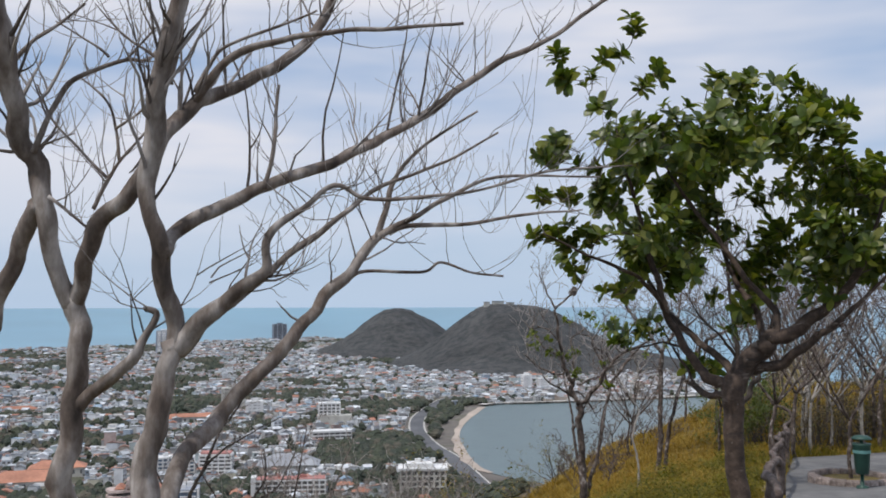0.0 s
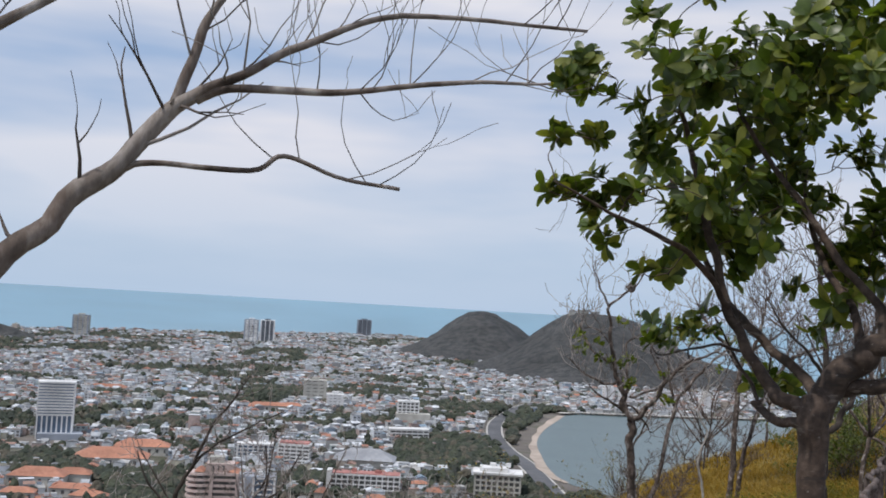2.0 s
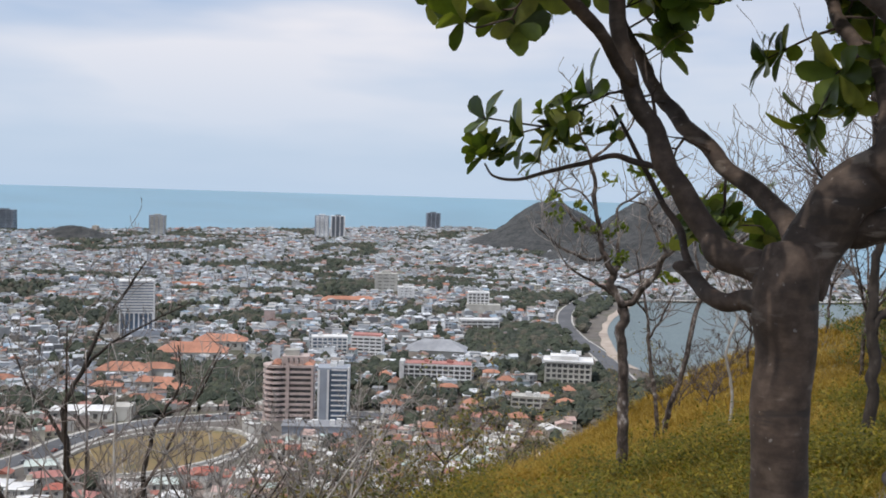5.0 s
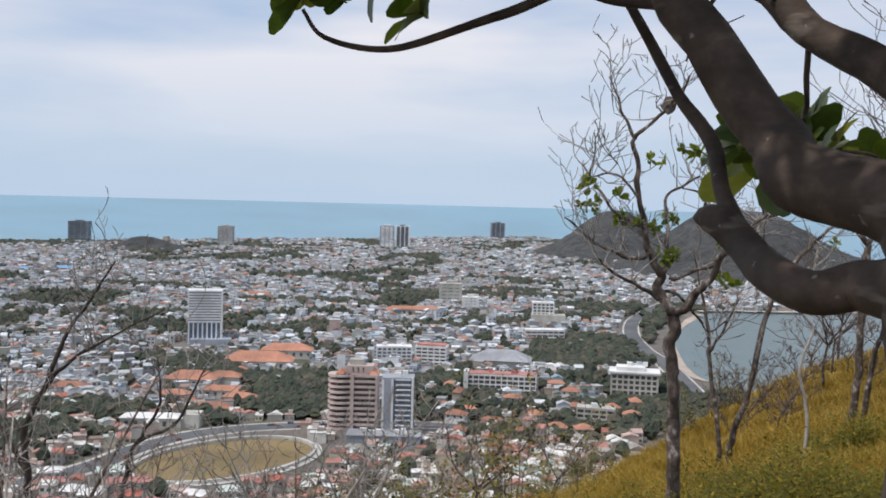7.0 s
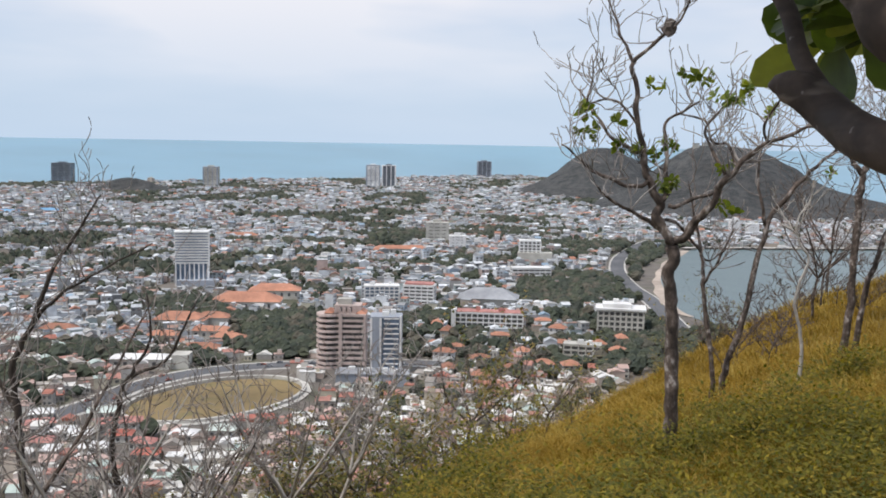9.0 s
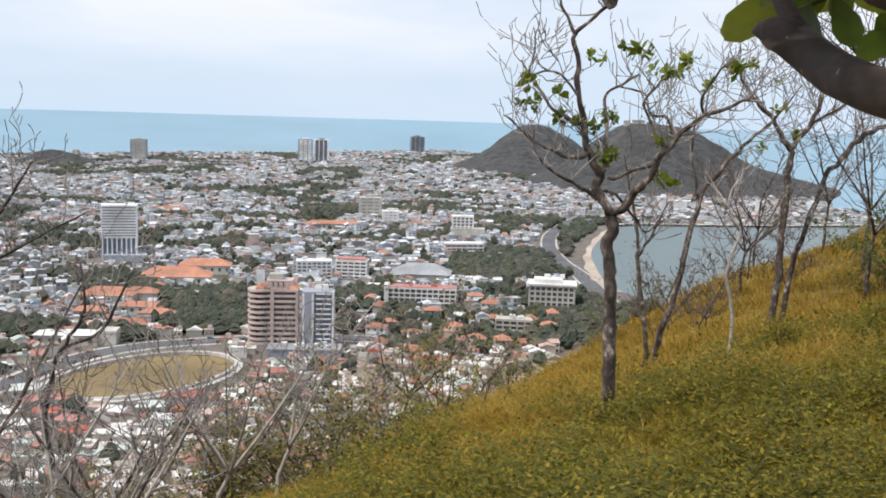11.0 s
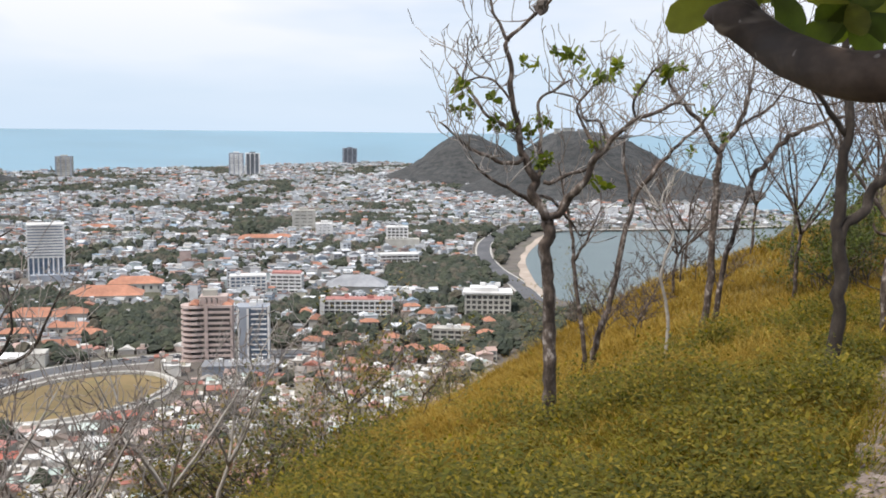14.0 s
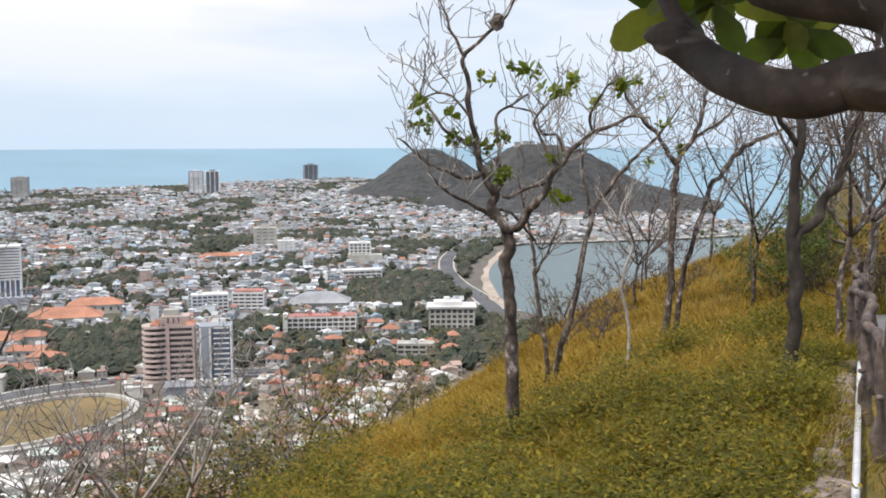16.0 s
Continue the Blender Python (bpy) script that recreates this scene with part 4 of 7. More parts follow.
roof_bits(e, 22, 8, 10.6, lrng, MAT["wall_white"], 3)

for x, y, w in ((-945, 1690, 60), (-890, 1745, 44)):
    e = site("market_hall", x, y, 24, "long market hall under a blue sheet roof")
    box_part(e, "wall", 0, 0, 0, 7, w, 22, MAT["wall_grey"])
    hip_roof(e, 0, 0, 7, w, 22, 4, MAT["roof_blue"])

# villas among the trees below the slope
vrng = random.Random(9)
for x, y in VILLAS:
    e = site("villa", x + vrng.uniform(-3, 3), y, vrng.choice((0, 90)) + vrng.uniform(-15, 15), vrng.choice(("small white villa under an orange tile roof", "cream villa under a red tile roof")), "house", "villas below the slope")
    w, d, hh = vrng.uniform(9, 14), vrng.uniform(7, 10), vrng.choice((3.6, 6.4, 6.8))
    box_part(e, "wall", 0, 0, 0, hh, w, d, MAT[vrng.choice(("wall_white", "wall_cream"))])
    hip_roof(e, 0, 0, hh, w, d, vrng.uniform(2.0, 3.0), MAT["tile_orange"])
    for k in range(3):
        box_part(e, "window", -w / 3 + w / 3 * k, -d / 2 - 0.02, hh - 2.3, hh - 0.8, 1.5, 0.2, MAT["glass_dark"])


# ---- sports field ----
def field():
    """An oval lying aslant, with its wall and walk."""
    cx, cy, a, b, n, turn = -174.0, 543.0, 56.0, 36.0, 72, radians(58)
    ring = lambda k, r, z: (cx + (a + r) * math.cos(k / n * math.tau) * math.cos(turn) - (b + r) * math.sin(k / n * math.tau) * math.sin(turn), cy + (a + r) * math.cos(k / n * math.tau) * math.sin(turn) + (b + r) * math.sin(k / n * math.tau) * math.cos(turn), z)
    verts = [(cx, cy, 0.5)] + [ring(k, 0, 0.5) for k in range(n)]
    mesh_object("sports_field", verts, [(0, 1 + k, 1 + (k + 1) % n) for k in range(n)], MAT["field"], label="dry brown oval sports field", category="field", kind="structure")
    verts, faces = [], []
    for k in range(n):
        verts += [ring(k, r, z) for r, z in ((0.5, 0.0), (0.5, 2.4), (2.6, 2.4), (2.9, 0.9), (6.0, 0.8), (6.0, 0.0))]
    for k in range(n):
        for i in range(5):
            p, q = 6 * k + i, 6 * ((k + 1) % n) + i
            faces.append((p, p + 1, q + 1, q))
    mesh_object("track_wall", verts, faces, MAT["pale_concrete"], label="pale concrete wall and walk round the sports field", category="wall", kind="structure")


field()


# low houses with bright sheet and tile roofs on the near side of the field
def low_house(x, y, w, d, turn, roof, label):
    e = site("low_house", x, y, turn, label, "house", "low houses by the sports field")
    box_part(e, "wall", 0, 0, 0, 4.2, w, d, MAT["wall_cream"])
    hip_roof(e, 0, 0, 4.2, w, d, 2.0, MAT[roof], 0.6)
    for k in range(3):
        opening = box_part(e, "window", -w / 3 + w / 3 * k, -d / 2 - 0.04, 1.3, 3.1, 1.6, 0.2, MAT["glass_dark"])
        box_part(opening, "sill", -w / 3 + w / 3 * k, -d / 2 - 0.16, 1.15, 1.3, 1.9, 0.3, MAT["wall_white"], "white window sill")
    box_part(e, "door", w / 2 - 1.5, -d / 2 - 0.04, 0, 2.2, 1.1, 0.2, MAT["roof_grey"])


for x, y, w, d, turn, roof in LOW_HOUSES:
    low_house(x, y, w, d, turn, roof, {"sheet_green": "low cream house under a pale green sheet roof", "roof_pink": "low cream house under a faded pink roof", "tile_red": "low cream house under a red tile roof", "wall_white": "low cream house under a white sheet roof"}[roof])


def parked_car(x, y, turn, paint, label):
    """A small saloon: body with bonnet and boot, glazed cabin and four wheels."""
    e = site("parked_car", x, y, turn, label, "car", "cars on the town road")
    e.location.z = 0.36
    bm = bmesh.new()
    box_bm(bm, 0, 0, 0.25, 0.85, 4.3, 1.75)
    bmesh.ops.bevel(bm, geom=list(bm.edges), offset=0.16, segments=2, affect="EDGES")
    me = bpy.data.meshes.new("body")
    bm.to_mesh(me)
    bm.free()
    me.materials.append(paint)
    ob = new("body", me)
    ob.parent = e
    mesh_object("cabin", [(-1.6, -0.78, 0.84), (0.95, -0.78, 0.84), (0.95, 0.78, 0.84), (-1.6, 0.78, 0.84), (-1.15, -0.62, 1.4), (0.3, -0.62, 1.4), (0.3, 0.62, 1.4), (-1.15, 0.62, 1.4)], [(0, 1, 5, 4), (1, 2, 6, 5), (2, 3, 7, 6), (3, 0, 4, 7)], MAT["glass_dark"], parent=e)
    box_part(e, "roof", -0.42, 0, 1.39, 1.46, 1.5, 1.26, paint)
    for wx in (-1.35, 1.35):
        for wy in (-0.8, 0.8):
            t = Tubes()
            t.add([(wx, wy - 0.1, 0.32, 0.32), (wx, wy + 0.1, 0.32, 0.32)], 12, 0)
            mesh_object("wheel", t.verts, t.faces, MAT["glass_dark"], t.mats, parent=e)
    return e


def park_cars():
    rng = random.Random(41)
    line = ROAD_OVAL[8:]
    for k in range(22):
        i = rng.randrange(len(line) - 1)
        a, b = line[i], line[i + 1]
        d = b - a
        side = rng.choice((-5.6, -2.4, 2.4, 5.6))
        n = np.array((-d[1], d[0])) / np.hypot(*d)
        q = a + d * rng.random() + n * side
        paint, word = rng.choice((("wall_white", "small white car on the town road"), ("roof_grey", "small grey car on the town road"), ("tower_dark", "small dark car on the town road"), ("tile_red", "small red car on the town road")))
        parked_car(q[0], q[1], math.degrees(math.atan2(d[1], d[0])), MAT[paint], word)


# a small group of pale buildings on the wooded hill's top
for x, y, w, hh in ((385, 2318, 26, 9), (415, 2322, 16, 6), (358, 2316, 12, 7)):
    e = site("hilltop_building", x, y, 5, "small pale building on top of the wooded hill", "building", "hilltop buildings")
    box_part(e, "wall", 0, 0, 130, 141 + hh, w, 12, MAT["wall_cream"])
    box_part(e, "roof", 0, 0, 141 + hh, 142 + hh, w + 2, 14, MAT["roof_grey"])

# ---- limbs, twigs and leaves ----
TRNG = random.Random(11)


def thing(name, at, label, category, group=""):
    e = new(name)
    e.empty_display_size = 0.1
    e.location = at
    return tagged(e, label, category, group)


class Tubes(Joined):
    """Bent tapering tubes in one mesh. Points are (x, y, z, radius)."""

    def add(self, pts, sides=6, knots=0.0, cap=True):
        n0 = len(self.verts)
        p = [Vector(q[:3]) for q in pts]
        side = None
        for i, q in enumerate(p):
            d = (p[min(i + 1, len(p) - 1)] - p[max(i - 1, 0)])
            d = d.normalized() if d.length > 1e-9 else Vector((0, 0, 1))
            if side is None:
                side = d.orthogonal().normalized()
            side = (side - d * side.dot(d))
            side = side.normalized() if side.length > 1e-6 else d.orthogonal().normalized()
            up = d.cross(side)
            r = pts[i][3]
            for k in range(sides):
                a = k / sides * math.tau
                rr = r * (1 + knots * noise.noise((q.x * 9 + math.cos(a), q.y * 9 + math.sin(a), q.z * 9)))
                v = q + (side * math.cos(a) + up * math.sin(a)) * rr
                self.verts.append((v.x, v.y, v.z))
        for i in range(len(p) - 1):
            for k in range(sides):
                a, b = n0 + i * sides + k, n0 + i * sides + (k + 1) % sides
                self.faces.append((a, b, b + sides, a + sides))
                self.mats.append(0)
        if cap:
            self.faces.append(tuple(range(n0 + (len(p) - 1) * sides, n0 + len(p) * sides)))
            self.faces.append(tuple(reversed(range(n0, n0 + sides))))
            self.mats += [0, 0]

    def part(self, name, mat, parent, label="", kind=""):
        c = parent.matrix_world.translation if parent.parent else parent.location
        self.verts = [(x - c.x, y - c.y, z - c.z) for x, y, z in self.verts]
        return mesh_object(name, self.verts, self.faces, mat, self.mats, parent=parent, smooth=True, label=label, kind=kind)


def limb_points(pts, steps=5, wobble=0.0):
    line = [np.array(q, float) for q in smooth_line(pts, steps)]
    if wobble:
        for i, q in enumerate(line[1:-1], 1):
            q[:3] += [wobble * q[3] * noise.noise((q[0] * 7 + s, q[1] * 7, q[2] * 7)) for s in (0, 5, 9)]
    for q in line:
        q[3] = max(q[3], 0.0015)
    return [tuple(q) for q in line]


def limb(parent, mat, pts, name="limb", sides=9, knots=0.22, wobble=0.8, thick=1.0):
    line = limb_points([(*q[:3], q[3] * thick) for q in pts], 6, wobble)
    t = Tubes()
    t.add(line, sides, knots)
    t.part(name, mat, parent)
    return line


def whip(tubes, start, way, length, radius, rng, up=0.3, kink=0.25, level=0, sprout=0.5, tips=None, steps=6, least=0.0012):
    """One twig with its side twigs, growing from start; bends a little at each step."""
    p, d = Vector(start), Vector(way).normalized()
    pts = [(*p, radius)]
    for i in range(steps):
        d = (d + Vector((rng.gauss(0, kink), rng.gauss(0, kink), rng.gauss(0, kink) + up * 0.35))).normalized()
        p = p + d * (length / steps)
        r = radius * (1 - 0.75 * (i + 1) / steps)
        pts.append((*p, max(r, least)))
        if level > 0 and i >= 1 and rng.random() < sprout:
            side = Vector((rng.gauss(0, 1), rng.gauss(0, 1), rng.gauss(0, 0.6) + up)).normalized()
            whip(tubes, p, (d * 0.8 + side * 0.9), length * rng.uniform(0.4, 0.75), r * 0.75, rng, up, kink, level - 1, sprout, tips, max(3, steps - 1), least)
    tubes.add(pts, 4 if radius > 0.006 else 3, 0, False)
    if tips is not None:
        tips.append((Vector(pts[-1][:3]), d.copy()))


def sprays(tubes, line, rng, count, length, up=0.6, level=1, from_=0.15, spread=1.0, tips=None, thick=0.35, kink=0.16, sprout=0.45, least=0.0012):
    """Twigs along a limb, longer and closer towards its end."""
    for _ in range(count):
        u = from_ + (1 - from_) * rng.random() ** 0.8
        k = min(int(u * (len(line) - 1)), len(line) - 2)
        q, r = Vector(line[k][:3]), line[k][3]
        d = (Vector(line[k + 1][:3]) - q).normalized()
        side = Vector((rng.gauss(0, spread), rng.gauss(0, spread), rng.gauss(0, 0.6) + up)).normalized()
        whip(tubes, q, d * 0.55 + side, length * rng.uniform(0.5, 1.2), max(0.0025, 1.6 * least, min(r * thick, 0.011)), rng, up, kink, level, sprout, tips, 5, least)


park_cars()


# ---- the bare pale tree beside the path ----
def crumpled(parent, place, size):
    """A dark clump of dead leaves caught on a branch."""
    bm = bmesh.new()
    bmesh.ops.create_icosphere(bm, subdivisions=2, radius=size)
    for v in bm.verts:
        k = 1 + 0.6 * noise.noise(v.co * (2.2 / size) + Vector(place))
        v.co = Vector((v.co.x * 0.8 * k, v.co.y * 0.7 * k, v.co.z * 1.1 * k))
    me = bpy.data.meshes.new("dead_leaf_clump")
    bm.to_mesh(me)
    bm.free()
    me.materials.append(MAT["twig_dark"])
    ob = new("dead_leaf_clump", me)
    ob.parent = parent
    ob.location = Vector(place) - parent.location
    tagged(ob, "dark clump of dead leaves")


def pale_tree():
    e = thing("bare_tree", (-0.7, 4.2, 147.6), "leafless pale grey tree with crooked limbs and upright twigs", "tree")
    m, rng = MAT["bark_pale"], random.Random(3)
    base = land_z(-0.9, 4.3) - 0.1
    a = limb(e, m, [(-1.02, 4.3, base, 0.085), (-1.0, 4.3, 148.6, 0.072), (-0.97, 4.3, 149.35, 0.0647), (-0.91, 4.3, 149.79, 0.0534), (-0.91, 4.3, 150.03, 0.0507), (-0.92, 4.3, 150.2, 0.0507)], "trunk", 11, thick=0.85)
    lines = []
    lines.append(limb(e, m, [(-0.92, 4.3, 150.16, 0.0457), (-0.99, 4.25, 150.37, 0.0429), (-1.03, 4.2, 150.58, 0.0476), (-1.09, 4.2, 150.8, 0.0506), (-1.13, 4.1, 151.06, 0.0527), (-1.17, 4.0, 151.37, 0.0451), (-1.21, 3.9, 151.78, 0.0355), (-1.3, 3.8, 152.4, 0.02)], thick=0.85))
    lines.append(limb(e, m, [(-1.05, 4.2, 150.59, 0.0427), (-1.15, 4.3, 150.41, 0.0412), (-1.27, 4.4, 150.12, 0.0423), (-1.41, 4.5, 149.78, 0.0438), (-1.6, 4.6, base - 0.2, 0.05)], thick=0.85))
    lines.append(limb(e, m, [(-0.91, 4.3, 150.18, 0.0431), (-0.83, 4.2, 150.4, 0.0445), (-0.78, 4.15, 150.51, 0.044), (-0.65, 4.1, 150.63, 0.0409), (-0.54, 4.1, 150.84, 0.0361), (-0.44, 4.2, 150.99, 0.0395), (-0.3, 4.3, 151.09, 0.0354), (-0.11, 4.4, 151.22, 0.0311), (0.03, 4.5, 151.37, 0.0293), (0.16, 4.6, 151.6, 0.0275), (0.29, 4.7, 151.88, 0.0228), (0.5, 4.8, 152.3, 0.01)], thick=0.85))
    lines.append(limb(e, m, [(-0.42, 4.2, 151.01, 0.0222), (-0.28, 4.15, 151.19, 0.0197), (-0.05, 4.1, 151.27, 0.0146), (0.18, 4.1, 151.31, 0.0122), (0.42, 4.1, 151.33, 0.0098), (0.71, 4.1, 151.36, 0.0074)], sides=7, thick=0.9))
    lines.append(limb(e, m, [(-0.92, 4.3, 149.72, 0.0332), (-0.81, 4.25, 149.82, 0.0325), (-0.67, 4.2, 149.92, 0.0295), (-0.62, 4.2, 150.01, 0.022), (-0.56, 4.2, 150.12, 0.0171), (-0.61, 4.2, 150.15, 0.0134)], sides=7, thick=0.9))
    limb(e, m, [(-0.62, 4.05, base, 0.09), (-0.6, 4.05, 148.6, 0.078), (-0.56, 4.05, 149.37, 0.0672), (-0.55, 4.05, 149.59, 0.0571), (-0.51, 4.05, 149.83, 0.0519), (-0.48, 4.05, 150.03, 0.0493)], "trunk", 11, thick=0.85)
    lines.append(limb(e, m, [(-0.48, 4.05, 149.98, 0.0423), (-0.49, 4.0, 150.26, 0.0418), (-0.52, 3.95, 150.43, 0.0437), (-0.55, 3.95, 150.54, 0.0369), (-0.55, 3.95, 150.72, 0.0487), (-0.5, 3.9, 150.98, 0.0439), (-0.46, 3.85, 151.21, 0.0415), (-0.41, 3.8, 151.47, 0.0371), (-0.37, 3.7, 151.84, 0.0304), (-0.3, 3.6, 152.4, 0.018)], thick=0.85))
    lines.append(limb(e, m, [(-0.48, 4.05, 149.99, 0.0517), (-0.37, 4.02, 150.1, 0.0462), (-0.24, 4.0, 150.2, 0.0364), (-0.1, 3.97, 150.31, 0.026), (-0.09, 3.97, 150.44, 0.022), (0.04, 4.0, 150.56, 0.0151), (0.17, 4.0, 150.65, 0.0119), (0.29, 4.0, 150.6, 0.0102), (0.46, 4.0, 150.6, 0.0092), (0.77, 4.0, 150.64, 0.007), (1.05, 4.0, 150.72, 0.0058), (1.41, 4.0, 150.75, 0.0035)], sides=8, thick=0.85))
    lines.append(limb(e, m, [(-0.5, 3.95, 150.37, 0.039), (-0.46, 4.1, 150.46, 0.036), (-0.34, 4.12, 150.54, 0.034), (-0.14, 4.2, 150.66, 0.0315), (0.09, 4.3, 150.76, 0.029), (0.3, 4.4, 150.87, 0.027), (0.52, 4.5, 151.01, 0.025), (0.72, 4.6, 151.16, 0.022), (0.95, 4.7, 151.34, 0.0185), (1.2, 4.8, 151.47, 0.015), (1.45, 4.85, 151.65, 0.012), (1.67, 4.9, 151.82, 0.009)], thick=0.85))
    lines.append(limb(e, m, [(-0.58, 4.05, 149.1, 0.0479), (-0.49, 4.25, 149.46, 0.0463), (-0.36, 4.6, 149.66, 0.0449), (-0.21, 4.7, 149.82, 0.0433), (-0.07, 4.75, 149.97, 0.0394), (0.08, 4.85, 150.15, 0.0361), (0.25, 4.9, 150.32, 0.0323), (0.34, 4.93, 150.46, 0.0285), (0.44, 4.93, 150.53, 0.0223), (0.57, 4.93, 150.6, 0.0162), (0.73, 4.95, 150.7, 0.0133), (1.01, 5.0, 150.82, 0.0094), (1.57, 5.1, 150.84, 0.0055)], thick=0.85))
    lines.append(limb(e, m, [(0.26, 4.9, 150.31, 0.011), (0.33, 4.9, 150.33, 0.0095), (0.61, 4.92, 150.33, 0.0085), (0.7, 4.93, 150.38, 0.008), (0.85, 4.95, 150.33, 0.0071), (1.03, 5.0, 150.31, 0.0061)], sides=6, thick=0.9))
    lines.append(limb(e, m, [(0.38, 4.93, 150.5, 0.0183), (0.43, 4.93, 150.63, 0.0173), (0.45, 4.95, 150.77, 0.0144), (0.52, 4.97, 150.88, 0.0115), (0.65, 5.0, 151.0, 0.0095), (0.9, 5.0, 151.16, 0.0064)], sides=7, thick=0.9))
    lines.append(limb(e, m, [(-0.33, 4.06, 150.12, 0.03), (-0.22, 4.15, 150.2, 0.021), (-0.02, 4.2, 150.37, 0.0172), (0.19, 4.25, 150.54, 0.0138), (0.3, 4.3, 150.64, 0.0112), (0.38, 4.3, 150.69, 0.0095), (0.66, 4.3, 150.8, 0.0068), (0.89, 4.3, 150.93, 0.0051)], sides=8, thick=0.9))
    lines.append(limb(e, m, [(0.44, 4.93, 150.52, 0.0152), (0.56, 4.93, 150.56, 0.0142), (0.82, 4.95, 150.57, 0.0112), (1.04, 4.98, 150.61, 0.0093), (1.25, 5.0, 150.64, 0.0073), (1.46, 5.05, 150.66, 0.0043)], sides=7, thick=0.9))
    # slim side limbs and shoots
    slim = []
    slim.append(limb(e, m, [(-1.05, 4.15, 150.79, 0.0143), (-1.02, 4.15, 150.86, 0.0131), (-0.96, 4.15, 151, 0.0119), (-0.91, 4.15, 151.08, 0.0107), (-0.82, 4.15, 151.13, 0.0095), (-0.69, 4.15, 151.18, 0.0083), (-0.61, 4.15, 151.18, 0.0072), (-0.56, 4.15, 151.23, 0.006)], sides=7))
    slim.append(limb(e, m, [(-0.81, 4.15, 150.56, 0.0095), (-0.77, 4.15, 150.65, 0.008), (-0.7, 4.15, 150.77, 0.0064), (-0.6, 4.15, 150.89, 0.0048)], sides=7))
    slim.append(limb(e, m, [(-0.71, 4.15, 150.76, 0.0072), (-0.73, 4.18, 150.89, 0.0063), (-0.76, 4.2, 150.99, 0.0054), (-0.83, 4.23, 151.07, 0.0045), (-0.89, 4.25, 151.12, 0.0036)], sides=7))
    slim.append(limb(e, m, [(-0.73, 4.15, 150.89, 0.006), (-0.64, 4.1, 150.94, 0.0048), (-0.58, 4.05, 150.98, 0.0036)], sides=7))
    slim.append(limb(e, m, [(-0.69, 4.15, 151.18, 0.006), (-0.63, 4.15, 151.25, 0.0048), (-0.57, 4.15, 151.32, 0.0036)], sides=7))
    slim.append(limb(e, m, [(-0.76, 4.15, 151.19, 0.006), (-0.83, 4.2, 151.25, 0.0045), (-1, 4.25, 151.36, 0.003)], sides=7))
    slim.append(limb(e, m, [(-1.14, 4.15, 151.16, 0.0107), (-1.07, 4.18, 151.26, 0.0087), (-0.99, 4.22, 151.33, 0.0068), (-0.88, 4.25, 151.44, 0.0048)], sides=7))
    slim.append(limb(e, m, [(-1.04, 4.15, 150.81, 0.006), (-0.89, 4.15, 150.87, 0.003)], sides=7))
    slim.append(limb(e, m, [(-0.99, 4.15, 150.61, 0.0083), (-0.91, 4.15, 150.55, 0.0066), (-0.82, 4.15, 150.47, 0.0048)], sides=7))
    slim.append(limb(e, m, [(-0.76, 4.15, 150.69, 0.0072), (-0.88, 4.18, 150.81, 0.006), (-1, 4.22, 150.94, 0.0048), (-1.07, 4.25, 151.09, 0.0036)], sides=7))
    slim.append(limb(e, m, [(-0.52, 4.15, 151.08, 0.0215), (-0.49, 4.15, 151.25, 0.0191), (-0.46, 4.15, 151.44, 0.0167), (-0.45, 4.15, 151.58, 0.0143)], sides=7))
    slim.append(limb(e, m, [(-0.41, 4.15, 151.05, 0.0107), (-0.36, 4.18, 151.17, 0.0092), (-0.29, 4.2, 151.26, 0.0078), (-0.1, 4.23, 151.35, 0.0063), (0.09, 4.25, 151.44, 0.0048)], sides=7))
    slim.append(limb(e, m, [(-0.12, 4.15, 150.65, 0.0107), (-0.09, 4.18, 150.81, 0.0091), (-0.08, 4.22, 150.98, 0.0076), (-0.07, 4.25, 151.11, 0.006)], sides=7))
    t = Tubes()
    counts = (34, 4, 30, 16, 6, 30, 30, 46, 22, 6, 14, 20, 16)
    pale = Tubes()
    for k, (line, c) in enumerate(zip(lines, counts)):
        sprays(pale, line, rng, c // 3, 0.40, 0.5, 1, 0.2, 0.95, None, 0.3, 0.18, 0.55)
        sprays(t, line, rng, c // 2, 0.36, 0.5, 1, 0.3, 0.85, None, 0.26, 0.15, 0.5)
    for line in slim:
        sprays(pale, line, rng, 7, 0.26, 0.5, 1, 0.2, 0.9, None, 0.5, 0.14, 0.5)
    # one fan of fine twigs on the low inner limb
    for _ in range(10):
        whip(t, (-0.28 + rng.uniform(-0.1, 0.25), 4.0, 150.22 + rng.uniform(-0.03, 0.1)), (rng.uniform(0.1, 1), rng.gauss(0, 0.4), rng.uniform(0.1, 0.8)), 0.32, 0.004, rng, 0.2, 0.2, 1)
    # a few long dark shoots standing straight up
    for x, y, z in ((0.12, 4.3, 150.78), (0.4, 4.45, 150.93), (0.55, 4.5, 151.03), (-0.2, 4.2, 150.63), (-0.3, 4.3, 151.09)):
        whip(t, (x, y, z), (rng.uniform(0.0, 0.25), 0, 1), rng.uniform(0.5, 0.75), 0.0085, rng, 0.5, 0.09, 1, 0.25)
    crumpled(e, (0.33, 4.95, 150.97), 0.032)
    pale.part("twig_tangle", MAT["twig_pale"], e, kind="stuff")
    t.part("twig_tangle", MAT["twig_dark"], e, kind="stuff")


pale_tree()


